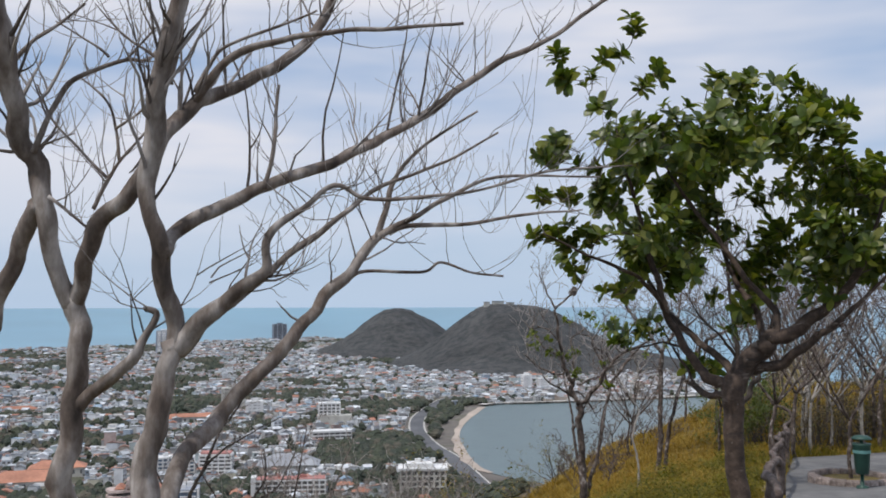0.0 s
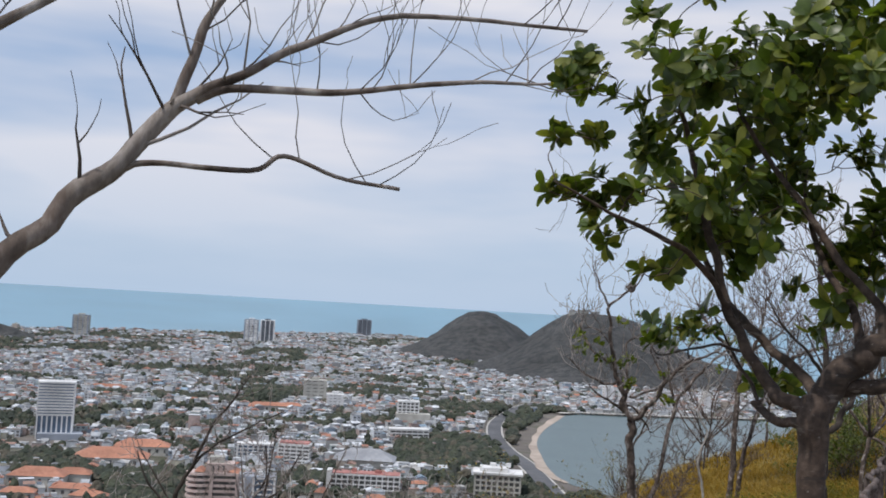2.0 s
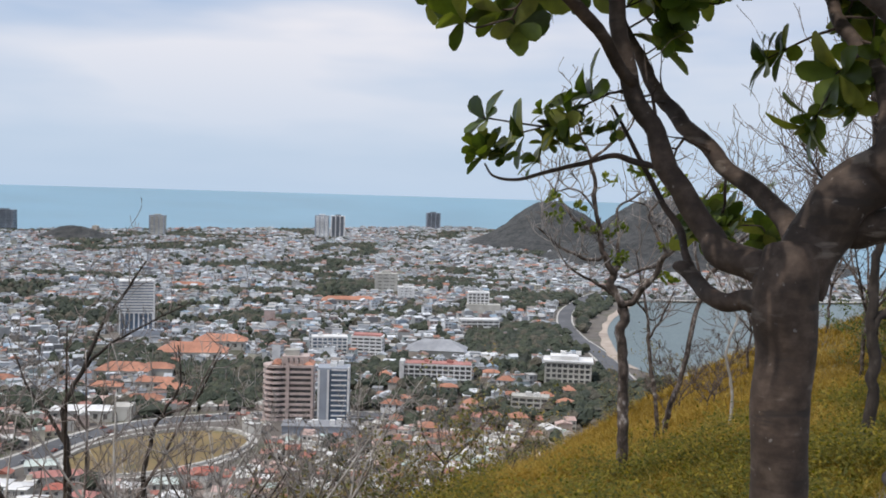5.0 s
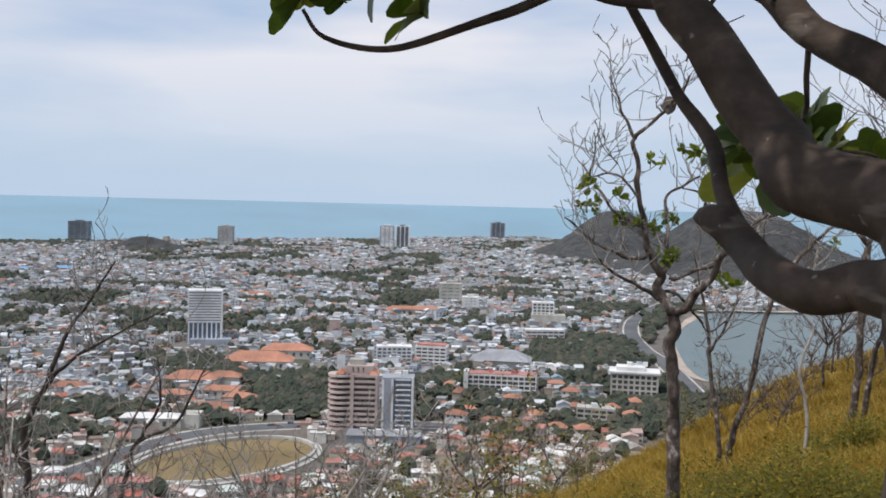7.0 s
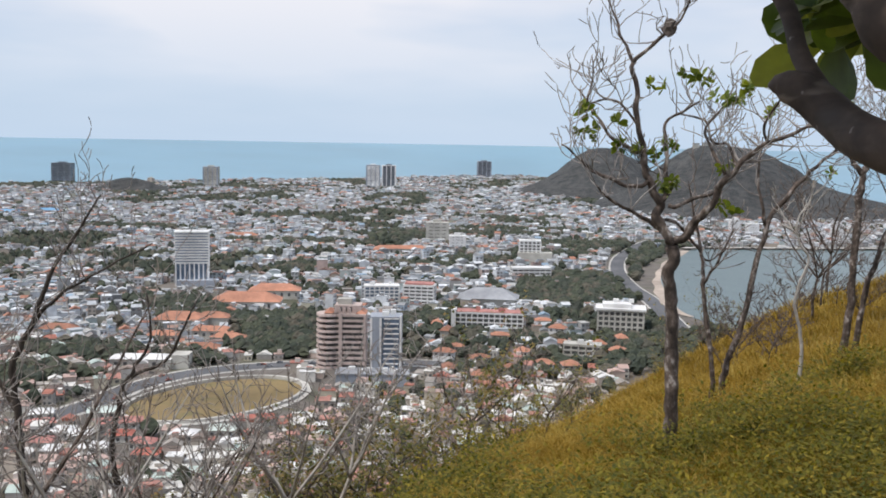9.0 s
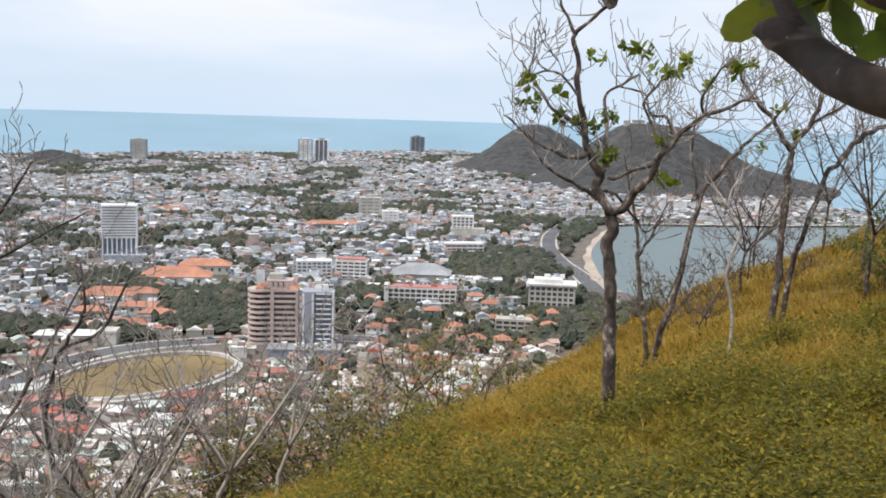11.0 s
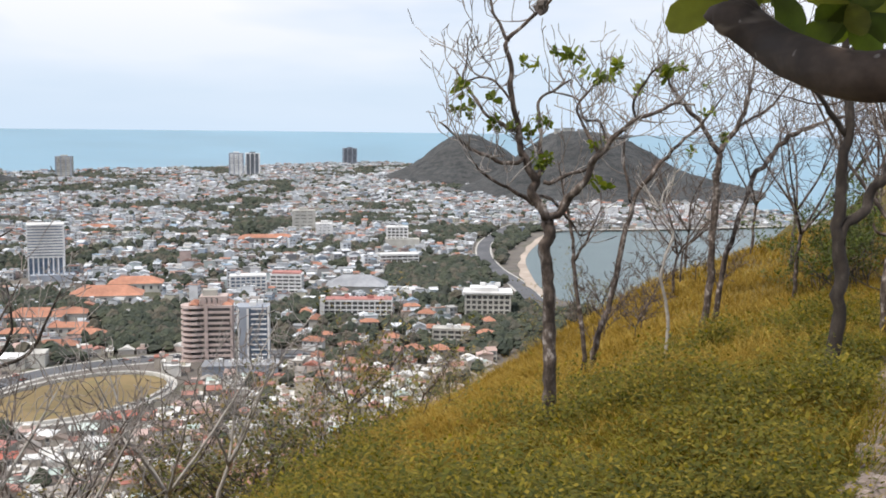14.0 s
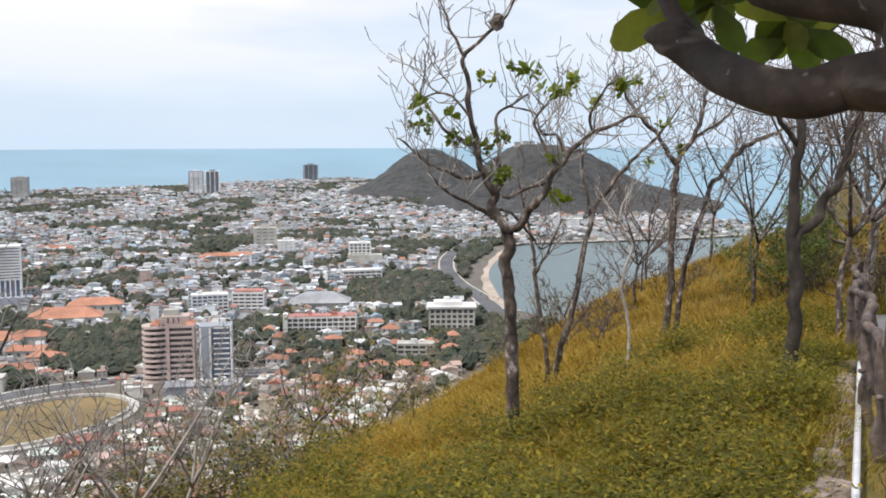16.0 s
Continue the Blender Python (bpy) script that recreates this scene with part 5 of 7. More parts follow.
# ---- the green tree by the fence ----
def leaf_mesh(j, base, way, normal, length, width, curl):
    """One blunt leaf: a folded, drooping blade."""
    w = way.cross(normal).normalized()
    n0 = len(j.verts)
    rows = ((0.0, 0.06), (0.25, 0.5), (0.62, 1.0), (0.86, 0.86), (1.0, 0.3))
    for u, k in rows:
        c = base + way * (length * u) + normal * (-curl * u * u * length)
        e = w * (width * 0.5 * k)
        fold = normal * (0.10 * width * k)
        for v in (c - e + fold, c, c + e + fold):
            j.verts.append(tuple(v))
    for i in range(len(rows) - 1):
        a = n0 + 3 * i
        j.faces += [(a, a + 1, a + 4, a + 3), (a + 1, a + 2, a + 5, a + 4)]
        j.mats += [0, 0]


def rosette(rng, size, count):
    """A tuft of leaves round a twig's end, pointing along +z."""
    j = Joined()
    for i in range(count):
        a = i * 2.4 + rng.uniform(-0.3, 0.3)
        tilt = rng.uniform(0.15, 1.15)
        way = Vector((math.cos(a) * math.cos(tilt), math.sin(a) * math.cos(tilt), math.sin(tilt)))
        normal = (Vector((0, 0, 1)) - way * way.z).normalized()
        leaf_mesh(j, Vector((0, 0, -0.03 * rng.random())), way, normal, size * rng.uniform(0.75, 1.2), size * rng.uniform(0.48, 0.64), rng.uniform(0.15, 0.6))
    return j


def tuft_meshes(mat, seed, size, count, kinds):
    out = []
    rng = random.Random(seed)
    for _ in range(kinds):
        j = rosette(rng, size, count + rng.choice((-1, 0, 1)))
        me = bpy.data.meshes.new("leaf_tuft")
        me.from_pydata(j.verts, [], j.faces)
        me.polygons.foreach_set("use_smooth", np.ones(len(me.polygons), dtype=bool))
        me.materials.append(mat)
        out.append(me)
    return out


def put_tuft(mesh, parent, place, way, rng, size=1.0, name="leaf_tuft"):
    ob = new(name, mesh)
    ob.parent = parent
    z = (Vector(way).normalized() + Vector((0, 0, 0.5))).normalized()
    q = z.to_track_quat("Z", "Y").to_matrix().to_4x4()
    ob.matrix_basis = Matrix.Translation(Vector(place) - parent.location) @ q @ pose(0, 0, 0, 0, 0, rng.uniform(0, 360)) @ Matrix.Scale(size, 4)
    return ob


# outlying sprigs of the crown
SPRIGS = [(2.02, 8.1, 152.26), (2.08, 8.1, 152.04), (2.27, 8.1, 152), (1.93, 8.1, 151.38), (2.04, 8.1, 151.5), (2.71, 8.1, 152.52), (2.6, 8.1, 152.28), (2.36, 8.1, 151.82), (2.13, 8.1, 151.03), (1.9, 8.1, 151.07), (3.43, 8.1, 152.12), (3.62, 8.1, 152.04), (4.33, 8.1, 151.85), (4.52, 8.1, 151.83), (4.13, 8.1, 151.73), (2.91, 8.1, 152.11), (2.77, 8.1, 152.01), (2.49, 8.35, 150.26)]
SPRIGS += [(2.61, 8.35, 150.29), (2.72, 8.35, 150.33), (2.67, 8.35, 150.24), (2.57, 8.35, 149.94), (2.68, 8.35, 149.89), (2.82, 8.35, 149.92), (2.9, 8.35, 150.03), (1.9, 8.35, 150.78), (2.04, 8.35, 150.73), (2.15, 8.35, 150.65), (2.32, 8.35, 150.76), (3.63, 8.35, 149.94), (3.7, 8.35, 150.11), (3.76, 8.35, 150.03), (3.84, 8.35, 150.17), (3.39, 8.75, 149.59), (3.45, 8.75, 149.59), (3.66, 8.9, 149.56)]


def green_tree():
    e = thing("broadleaf_tree", (3.5, 8.0, 147.6), "green broadleaf tree with smooth ringed brown trunk and low forks", "tree")
    m, rng = MAT["bark_brown"], random.Random(21)
    base = land_z(3.5, 8.0) - 0.1
    limb(e, m, [(3.56, 7.93, base, 0.115), (3.56, 7.93, 147.9, 0.096), (3.54, 7.93, 148.19, 0.089), (3.5, 7.93, 148.51, 0.084), (3.465, 7.93, 148.89, 0.08), (3.458, 7.93, 149.21, 0.082), (3.458, 7.93, 149.42, 0.092), (3.475, 7.95, 149.55, 0.084)], "trunk", 18, 0.07, 0.2)
    lines = []
    lines.append(limb(e, m, [(3.43, 7.95, 149.46, 0.066), (3.385, 8.0, 149.475, 0.054), (3.33, 8.1, 149.515, 0.045), (3.25, 8.18, 149.64, 0.038), (3.15, 8.28, 149.83, 0.034), (3.06, 8.36, 150.06, 0.031), (2.98, 8.42, 150.38, 0.027), (2.89, 8.45, 150.71, 0.0245), (2.81, 8.45, 151.02, 0.019), (2.7, 8.4, 151.35, 0.013), (2.62, 8.4, 151.7, 0.007)], sides=12))
    lines.append(limb(e, m, [(3.06, 8.36, 150.06, 0.0216), (2.9, 8.25, 150.24, 0.02), (2.76, 8.15, 150.35, 0.0184), (2.57, 8.0, 150.43, 0.0156), (2.37, 7.95, 150.51, 0.0128), (2.19, 7.9, 150.57, 0.0101), (2.01, 7.85, 150.66, 0.0075), (1.85, 7.8, 150.72, 0.0062)], sides=8))
    lines.append(limb(e, m, [(3.52, 8.0, 149.5, 0.04), (3.55, 8.3, 149.63, 0.035), (3.46, 8.5, 149.76, 0.032), (3.34, 8.65, 149.9, 0.0305), (3.22, 8.88, 150.1, 0.027), (3.08, 9.0, 150.4, 0.0195), (2.91, 9.1, 150.82, 0.0149), (2.7, 9.15, 151.2, 0.008)], sides=9))
    lines.append(limb(e, m, [(3.485, 7.95, 149.45, 0.088), (3.58, 7.93, 149.62, 0.083), (3.69, 7.9, 149.79, 0.078), (3.8, 7.8, 149.92, 0.066), (3.92, 7.7, 149.98, 0.058), (4.1, 7.6, 150.12, 0.046), (4.27, 7.5, 150.33, 0.0347), (4.37, 7.4, 150.59, 0.0213), (4.45, 7.3, 151.0, 0.01)], sides=12))
    lines.append(limb(e, m, [(3.62, 8.02, 149.62, 0.0556), (3.78, 7.9, 149.64, 0.0467), (3.88, 7.8, 149.69, 0.0435), (3.98, 7.6, 149.86, 0.0342), (4.11, 7.5, 149.98, 0.0261), (4.27, 7.4, 150.16, 0.0183), (4.6, 7.3, 150.5, 0.008)], sides=10))
    lines.append(limb(e, m, [(3.81, 7.8, 149.9, 0.0324), (3.84, 8.0, 150.13, 0.0281), (3.72, 8.2, 150.35, 0.0261), (3.61, 8.3, 150.57, 0.0236), (3.49, 8.4, 150.78, 0.021), (3.34, 8.5, 151.01, 0.0184), (3.18, 8.6, 151.32, 0.0125), (3.05, 8.6, 151.7, 0.006)], sides=9))
    lines.append(limb(e, m, [(3.72, 7.9, 149.78, 0.0355), (3.82, 8.3, 150.09, 0.0267), (3.81, 8.7, 150.36, 0.0239), (3.8, 9.0, 150.73, 0.0202), (3.81, 9.2, 151.21, 0.0159), (3.85, 9.3, 151.7, 0.007)], sides=8))
    lines.append(limb(e, m, [(3.415, 7.93, 149.41, 0.055), (3.375, 7.98, 149.395, 0.036), (3.36, 8.04, 149.385, 0.0315), (3.31, 8.05, 149.383, 0.029), (3.275, 8.11, 149.4, 0.027), (3.25, 8.19, 149.435, 0.026), (3.225, 8.25, 149.462, 0.0245), (3.21, 8.285, 149.468, 0.021)], sides=12))
    lines.append(limb(e, m, [(3.25, 8.2, 149.44, 0.016), (3.235, 8.3, 149.51, 0.0134), (3.22, 8.38, 149.6, 0.0128), (3.18, 8.42, 149.67, 0.0115), (3.15, 8.45, 149.74, 0.01), (3.11, 8.45, 149.81, 0.0088), (3.0, 8.45, 150.0, 0.005)], sides=8))
    lines.append(limb(e, m, [(3.17, 8.27, 149.79, 0.0104), (3.07, 8.32, 149.81, 0.0105), (3.0, 8.35, 149.83, 0.0093), (2.9, 8.4, 149.8, 0.0081), (2.77, 8.45, 149.76, 0.0069), (2.69, 8.42, 149.74, 0.0054), (2.61, 8.35, 149.75, 0.004), (2.58, 8.33, 149.79, 0.0033)], sides=6))
    # crown: twigs reach from the nearest wood to points in the crown's shell, each ending in a tuft
    nodes = [(Vector(q[:3]), q[3]) for line in lines[:7] for q in line[len(line) // 3 :]]
    t = Tubes()
    meshes = tuft_meshes(MAT["leaf"], 5, 0.11, 8, 8)
    goals = []
    centre = Vector((3.55, 8.15, 150.87))
    while len(goals) < 630:
        d = Vector((rng.gauss(0, 1), rng.gauss(0, 1), rng.gauss(0, 1))).normalized()
        if d.z < -0.75:
            continue
        lump = 0.9 + 0.25 * noise.noise(d * 2.2)
        g = centre + Vector((d.x * 1.85, d.y * 1.25, d.z * (1.3 if d.z > 0 else 0.95))) * (lump * rng.uniform(0.4, 1.0) ** 0.5)
        if noise.noise(g * 3.6) < (-0.12 if g.x < 3.2 else -0.2) or (g.y < 7.5 and g.x < 3.8 and g.z < 151.2) or (g.x < 3.3 and g.z < 149.98) or (g.z < 150.35 and rng.random() < (0.6 if g.x < 3.9 else 0.4)) or (g.x < 2.75 and g.z < 151.3 and rng.random() < 0.75):
            continue
        # a clump of tufts on short spurs
        for _ in range(rng.randint(3, 6)):
            goals.append(g + Vector((rng.gauss(0, 0.085), rng.gauss(0, 0.085), rng.gauss(0, 0.07))))
    goals += [Vector(q) + Vector((rng.gauss(0, 0.05), rng.gauss(0, 0.05), rng.gauss(0, 0.04))) * k for q in SPRIGS for k in ((0, 1, 1) if q[2] > 150.6 else (0,))]
    goals.sort(key=lambda g: min((g - n).length for n, _ in nodes))
    for g in goals:
        n, r = min(nodes, key=lambda q: (g - q[0]).length + (0.15 if q[1] < 0.003 else 0))
        gap = (g - n).length
        mid = n.lerp(g, 0.5) + Vector((rng.gauss(0, 0.06), rng.gauss(0, 0.06), -0.05 * gap + rng.gauss(0, 0.05))) * min(1, gap * 2)
        r0 = min(max(0.004, r * 0.5), 0.004 + 0.008 * gap)
        pts = limb_points([(*n, r0), (*n.lerp(mid, 0.5), r0 * 0.9), (*mid, r0 * 0.8), (*g, 0.0028)], 3)
        t.add(pts, 5, 0, False)
        nodes += [(Vector(q[:3]), q[3]) for q in pts[3::3]]
        way = (g - mid).normalized()
        put_tuft(rng.choice(meshes), e, g, way, rng, rng.uniform(0.8, 1.25))
        if rng.random() < 0.3:
            put_tuft(rng.choice(meshes), e, mid.lerp(g, 0.6), way + Vector((rng.gauss(0, 0.5), rng.gauss(0, 0.5), 0.2)), rng, rng.uniform(0.7, 1.0))
    for line in lines[:7]:
        sprays(t, line, rng, 7, 0.28, 0.3, 1, 0.4, 0.9, None, 0.25, 0.2)
    t.part("twig_tangle", m, e, kind="stuff")
    # tufts that hang low on single twigs
    low = [(2.61, 8.34, 149.86), (2.55, 8.34, 149.85), (2.64, 8.36, 149.82), (2.58, 8.33, 149.82), (2.76, 8.4, 149.97), (2.81, 8.4, 149.92), (2.75, 8.45, 149.81), (2.86, 8.4, 149.87), (2.93, 8.4, 149.9), (2.85, 8.4, 149.98), (2.9, 8.42, 149.94), (2.79, 8.42, 149.87), (3.0, 8.4, 149.92),
           (3.42, 8.75, 149.64), (3.48, 8.78, 149.66), (3.38, 8.7, 149.62), (3.5, 8.7, 149.62), (3.36, 8.65, 149.6), (3.44, 8.65, 149.6), (3.28, 8.42, 149.60), (3.34, 8.4, 149.58), (3.4, 8.4, 149.58), (3.3, 8.5, 149.6)]
    for g in low:
        put_tuft(rng.choice(meshes), e, g, (rng.gauss(-0.3, 0.5), rng.gauss(-0.2, 0.4), 0.3), rng, rng.uniform(0.5, 0.72))


green_tree()


# ---- thin bare trees on the slope ----
def slope_tree(label, lines, counts, mat, seed, length, leaves=(), twig=None, up=0.32, level=2):
    at = lines[0][0]
    e = thing("bare_tree", (at[0], at[1], land_z(at[0], at[1])), label, "tree", "bare trees on the slope")
    rng = random.Random(seed)
    t, tips = Tubes(), []
    for i, pts in enumerate(lines):
        pts = list(pts)
        if i == 0:
            pts = [(pts[0][0], pts[0][1], land_z(pts[0][0], pts[0][1]) - 0.1, pts[0][3] * 1.15)] + pts
        line = limb(e, mat, pts, "trunk" if i == 0 else "limb", 9, 0.34, 0.9 if i == 0 else 1.6, 0.62 if i == 0 else 0.70)
        sprays(t, line, rng, int(counts[i] * 1.3), length * 1.05, up, level, 0.25 if i else 0.75, 1.15, tips, 0.62, 0.19, 0.6, 0.0030 + 0.00016 * (at[1] - 8))
    t.part("twig_tangle", twig or MAT["twig_pale" if seed % 2 else "twig"], e, kind="stuff")
    if seed == 31:
        crumpled(e, (3.94, 15.4, 150.34), 0.07)
    if leaves:
        meshes = tuft_meshes(MAT["young_leaf"], seed, 0.07, 6, 3)
        for g in leaves:
            near = min(tips, key=lambda q: (q[0] - Vector(g)).length)[0]
            put_tuft(rng.choice(meshes), e, near, (rng.gauss(0, 1), rng.gauss(0, 1), 0.2), rng, rng.uniform(0.9, 1.5))
            put_tuft(rng.choice(meshes), e, near + Vector((rng.gauss(0, 0.1), 0, 0.03)), (rng.gauss(0, 1), rng.gauss(0, 1), 0.1), rng, rng.uniform(0.7, 1.2))
            put_tuft(rng.choice(meshes), e, near + Vector((rng.gauss(0, 0.06), 0, -0.03)), (rng.gauss(0, 1), rng.gauss(0, 1), 0.1), rng, rng.uniform(0.7, 1.2))


slender = []
slender.append([(4.09, 15.5, 146.87, 0.0986), (4.1, 15.5, 147.41, 0.0937), (4.08, 15.5, 147.91, 0.0888), (4.05, 15.5, 148.26, 0.0838), (4.06, 15.5, 148.54, 0.0789)])
slender.append([(4.06, 15.5, 148.54, 0.0658), (3.96, 15.5, 148.64, 0.0614), (3.91, 15.5, 148.76, 0.057), (3.94, 15.5, 148.88, 0.0526), (3.9, 15.5, 149.01, 0.0482), (3.83, 15.5, 149.15, 0.0438), (3.76, 15.5, 149.34, 0.0395), (3.72, 15.5, 149.58, 0.0351), (3.7, 15.5, 149.82, 0.0307), (3.67, 15.5, 150.06, 0.0263)])
slender.append([(3.67, 15.5, 150.06, 0.0263), (3.8, 15.45, 150.2, 0.0222), (3.94, 15.4, 150.31, 0.0181), (4.03, 15.35, 150.42, 0.014), (4.09, 15.3, 150.58, 0.0099)])
slender.append([(3.67, 15.5, 150.06, 0.023), (3.57, 15.57, 150.26, 0.0186), (3.53, 15.63, 150.41, 0.0142), (3.45, 15.7, 150.61, 0.0099)])
slender.append([(3.94, 15.5, 148.88, 0.0362), (4.02, 15.57, 149, 0.0323), (4, 15.63, 149.15, 0.0285), (3.99, 15.7, 149.34, 0.0247), (3.99, 15.77, 149.57, 0.0208), (4.13, 15.83, 149.67, 0.017), (4.29, 15.9, 149.76, 0.0132)])
slender.append([(3.92, 15.5, 148.68, 0.0296), (3.75, 15.4, 148.79, 0.0247), (3.6, 15.3, 148.87, 0.0197), (3.44, 15.2, 148.97, 0.0148), (3.38, 15.1, 149.04, 0.0099)])
slender.append([(3.85, 15.5, 149.08, 0.0296), (3.66, 15.44, 149.03, 0.0256), (3.46, 15.38, 149.11, 0.0217), (3.31, 15.32, 149.18, 0.0178), (3.19, 15.26, 149.3, 0.0138), (3.09, 15.2, 149.37, 0.0099)])
slender.append([(3.79, 15.5, 149.29, 0.0263), (3.64, 15.56, 149.34, 0.023), (3.5, 15.62, 149.47, 0.0197), (3.41, 15.68, 149.59, 0.0164), (3.31, 15.74, 149.74, 0.0132), (3.24, 15.8, 149.85, 0.0099)])
slender.append([(3.3, 15.5, 149.73, 0.0132), (3.34, 15.55, 149.92, 0.0099), (3.33, 15.6, 150.11, 0.0066)])
slender.append([(3.71, 15.5, 149.56, 0.0164), (3.6, 15.6, 149.71, 0.0142), (3.46, 15.7, 149.76, 0.0121), (3.32, 15.8, 149.73, 0.0099)])
slender.append([(4.07, 15.5, 148.55, 0.0559), (4.2, 15.45, 148.69, 0.052), (4.27, 15.41, 148.79, 0.0481), (4.35, 15.36, 148.89, 0.0442), (4.39, 15.32, 149.01, 0.0404), (4.46, 15.27, 149.13, 0.0365), (4.52, 15.23, 149.22, 0.0326), (4.6, 15.18, 149.32, 0.0287), (4.71, 15.14, 149.41, 0.0248), (4.87, 15.09, 149.48, 0.0209), (5, 15.05, 149.55, 0.017), (5.15, 15, 149.53, 0.0132)])
slender.append([(4.49, 15.5, 149.11, 0.0263), (4.42, 15.58, 149.24, 0.023), (4.35, 15.66, 149.39, 0.0197), (4.32, 15.74, 149.52, 0.0164), (4.42, 15.82, 149.65, 0.0132), (4.55, 15.9, 149.8, 0.0099)])
slender.append([(4.01, 15.5, 148.87, 0.0263), (4.19, 15.57, 148.92, 0.0241), (4.35, 15.63, 148.95, 0.0219), (4.45, 15.7, 149, 0.0197)])
slender.append([(4.56, 15.5, 149.21, 0.0197), (4.5, 15.62, 149.38, 0.0173), (4.39, 15.75, 149.42, 0.0148), (4.34, 15.88, 149.6, 0.0123), (4.15, 16, 149.65, 0.0099)])
slender.append([(4.8, 15.5, 149.41, 0.0197), (4.75, 15.4, 149.58, 0.0164), (4.82, 15.3, 149.74, 0.0132), (4.91, 15.2, 149.86, 0.0099)])
slender.append([(3.92, 15.5, 148.72, 0.023), (4.05, 15.62, 148.74, 0.0204), (4.2, 15.74, 148.61, 0.0178), (4.34, 15.86, 148.47, 0.0151), (4.44, 15.98, 148.36, 0.0125), (4.64, 16.1, 148.47, 0.0099)])
YOUNG = [(3.91, 15.5, 149.97), (4.13, 15.5, 149.94), (4.27, 15.5, 149.87), (4.47, 15.5, 149.78), (4.54, 15.5, 149.71), (4.74, 15.5, 149.8), (4.87, 15.5, 149.79), (5.01, 15.5, 149.83), (4.96, 15.5, 149.85), (5.06, 15.5, 149.82), (3.37, 15.5, 149.56), (3.49, 15.5, 149.54), (3.18, 15.5, 149.47), (3.3, 15.5, 149.39), (3.47, 15.5, 149.25), (3.88, 15.5, 149.34), (4.01, 15.5, 149.34), (4.06, 15.5, 149.05), (3.98, 15.5, 149.08), (4.13, 15.5, 149.03), (4.4, 15.5, 149.15), (4.6, 15.5, 148.83)]
slope_tree("slender leafless tree on a dry slope with few young leaves", slender, (0, 5, 5, 5, 5, 5, 6, 6, 3, 4, 14, 6, 3, 5, 4, 5), MAT["bark_grey"], 31, 0.36, YOUNG)
slope_tree("thin dark leafless stem leaning on the slope", [
    [(5.34, 20.5, 146.28, 0.055), (5.18, 20.5, 147.28, 0.045), (5.12, 20.5, 147.9, 0.036), (5.0, 20.5, 148.45, 0.024), (4.9, 20.5, 148.9, 0.01)],
    [(5.15, 20.5, 147.5, 0.03), (5.35, 20.4, 147.9, 0.024), (5.5, 20.3, 148.3, 0.015)],
], (5, 4), MAT["bark_grey"], 32, 0.6)
slope_tree("leaning leafless tree with a few leaves on the slope", [
    [(5.54, 20.8, 146.22, 0.075), (5.75, 20.8, 146.92, 0.066), (5.94, 20.8, 147.97, 0.058), (6.11, 20.8, 148.52, 0.05)],
    [(6.11, 20.8, 148.5, 0.05), (6.56, 20.8, 149.04, 0.0367), (7.01, 20.8, 149.48, 0.0247), (7.3, 20.8, 149.9, 0.01)],
    [(6.0, 20.8, 148.3, 0.035), (5.9, 20.9, 148.9, 0.025), (5.95, 21, 149.5, 0.012)],
], (0, 12, 8), MAT["bark_grey"], 33, 0.75, [(7, 20.8, 149.5), (7.2, 20.8, 149.2), (6.9, 20.8, 149.8), (6.7, 20.8, 149.0)])
slope_tree("forked leafless tree with a wide open crown", [
    [(7.8, 23.0, 146.13, 0.10), (7.87, 23.0, 147.4, 0.092), (7.9, 23.0, 148.6, 0.085), (7.91, 23.0, 149.0, 0.08)],
    [(7.91, 23.0, 148.96, 0.06), (7.59, 23.0, 149.46, 0.0523), (7.21, 23.0, 149.85, 0.0378), (6.96, 23.0, 150.29, 0.0236)],
    [(7.91, 23.0, 148.96, 0.065), (8.19, 23.0, 149.38, 0.0577), (8.35, 23.0, 149.87, 0.0434), (8.44, 23.0, 150.5, 0.0242)],
    [(8.19, 23.0, 149.38, 0.04), (8.7, 23.0, 149.7, 0.03), (9.1, 23.0, 150.2, 0.015)],
], (0, 14, 14, 8), MAT["bark_grey"], 34, 0.85)
slope_tree("leaning leafless tree on the grassy slope", [
    [(8.06, 23.3, 146.12, 0.08), (8.23, 23.3, 147.27, 0.072), (8.62, 23.3, 148.6, 0.064)],
    [(8.6, 23.3, 148.55, 0.06), (9.1, 23.3, 149.16, 0.0597), (9.73, 23.3, 149.5, 0.0403), (10.28, 23.3, 149.64, 0.0255), (10.8, 23.3, 150.0, 0.01)],
], (2, 16), MAT["bark_grey"], 35, 0.8)
slope_tree("bleached crooked dead stem", [
    [(6.17, 19.3, 147, 0.0343), (6.07, 19.3, 147.4, 0.0312), (6.1, 19.3, 147.7, 0.0281), (6.2, 19.3, 148.01, 0.0249), (6.09, 19.3, 148.2, 0.0218), (6.02, 19.3, 148.35, 0.0187), (5.83, 19.3, 148.45, 0.0156)],
    [(6.04, 19.3, 148.32, 0.0187), (6.05, 19.3, 148.52, 0.0156), (6.16, 19.3, 148.7, 0.0125), (6.21, 19.3, 148.81, 0.0094)],
    [(6, 19.3, 148.36, 0.0156), (5.86, 19.4, 148.59, 0.0109), (5.77, 19.5, 148.77, 0.0063)],
], (2, 3, 2), MAT["bark_white"], 36, 0.4, twig=MAT["bark_white"])
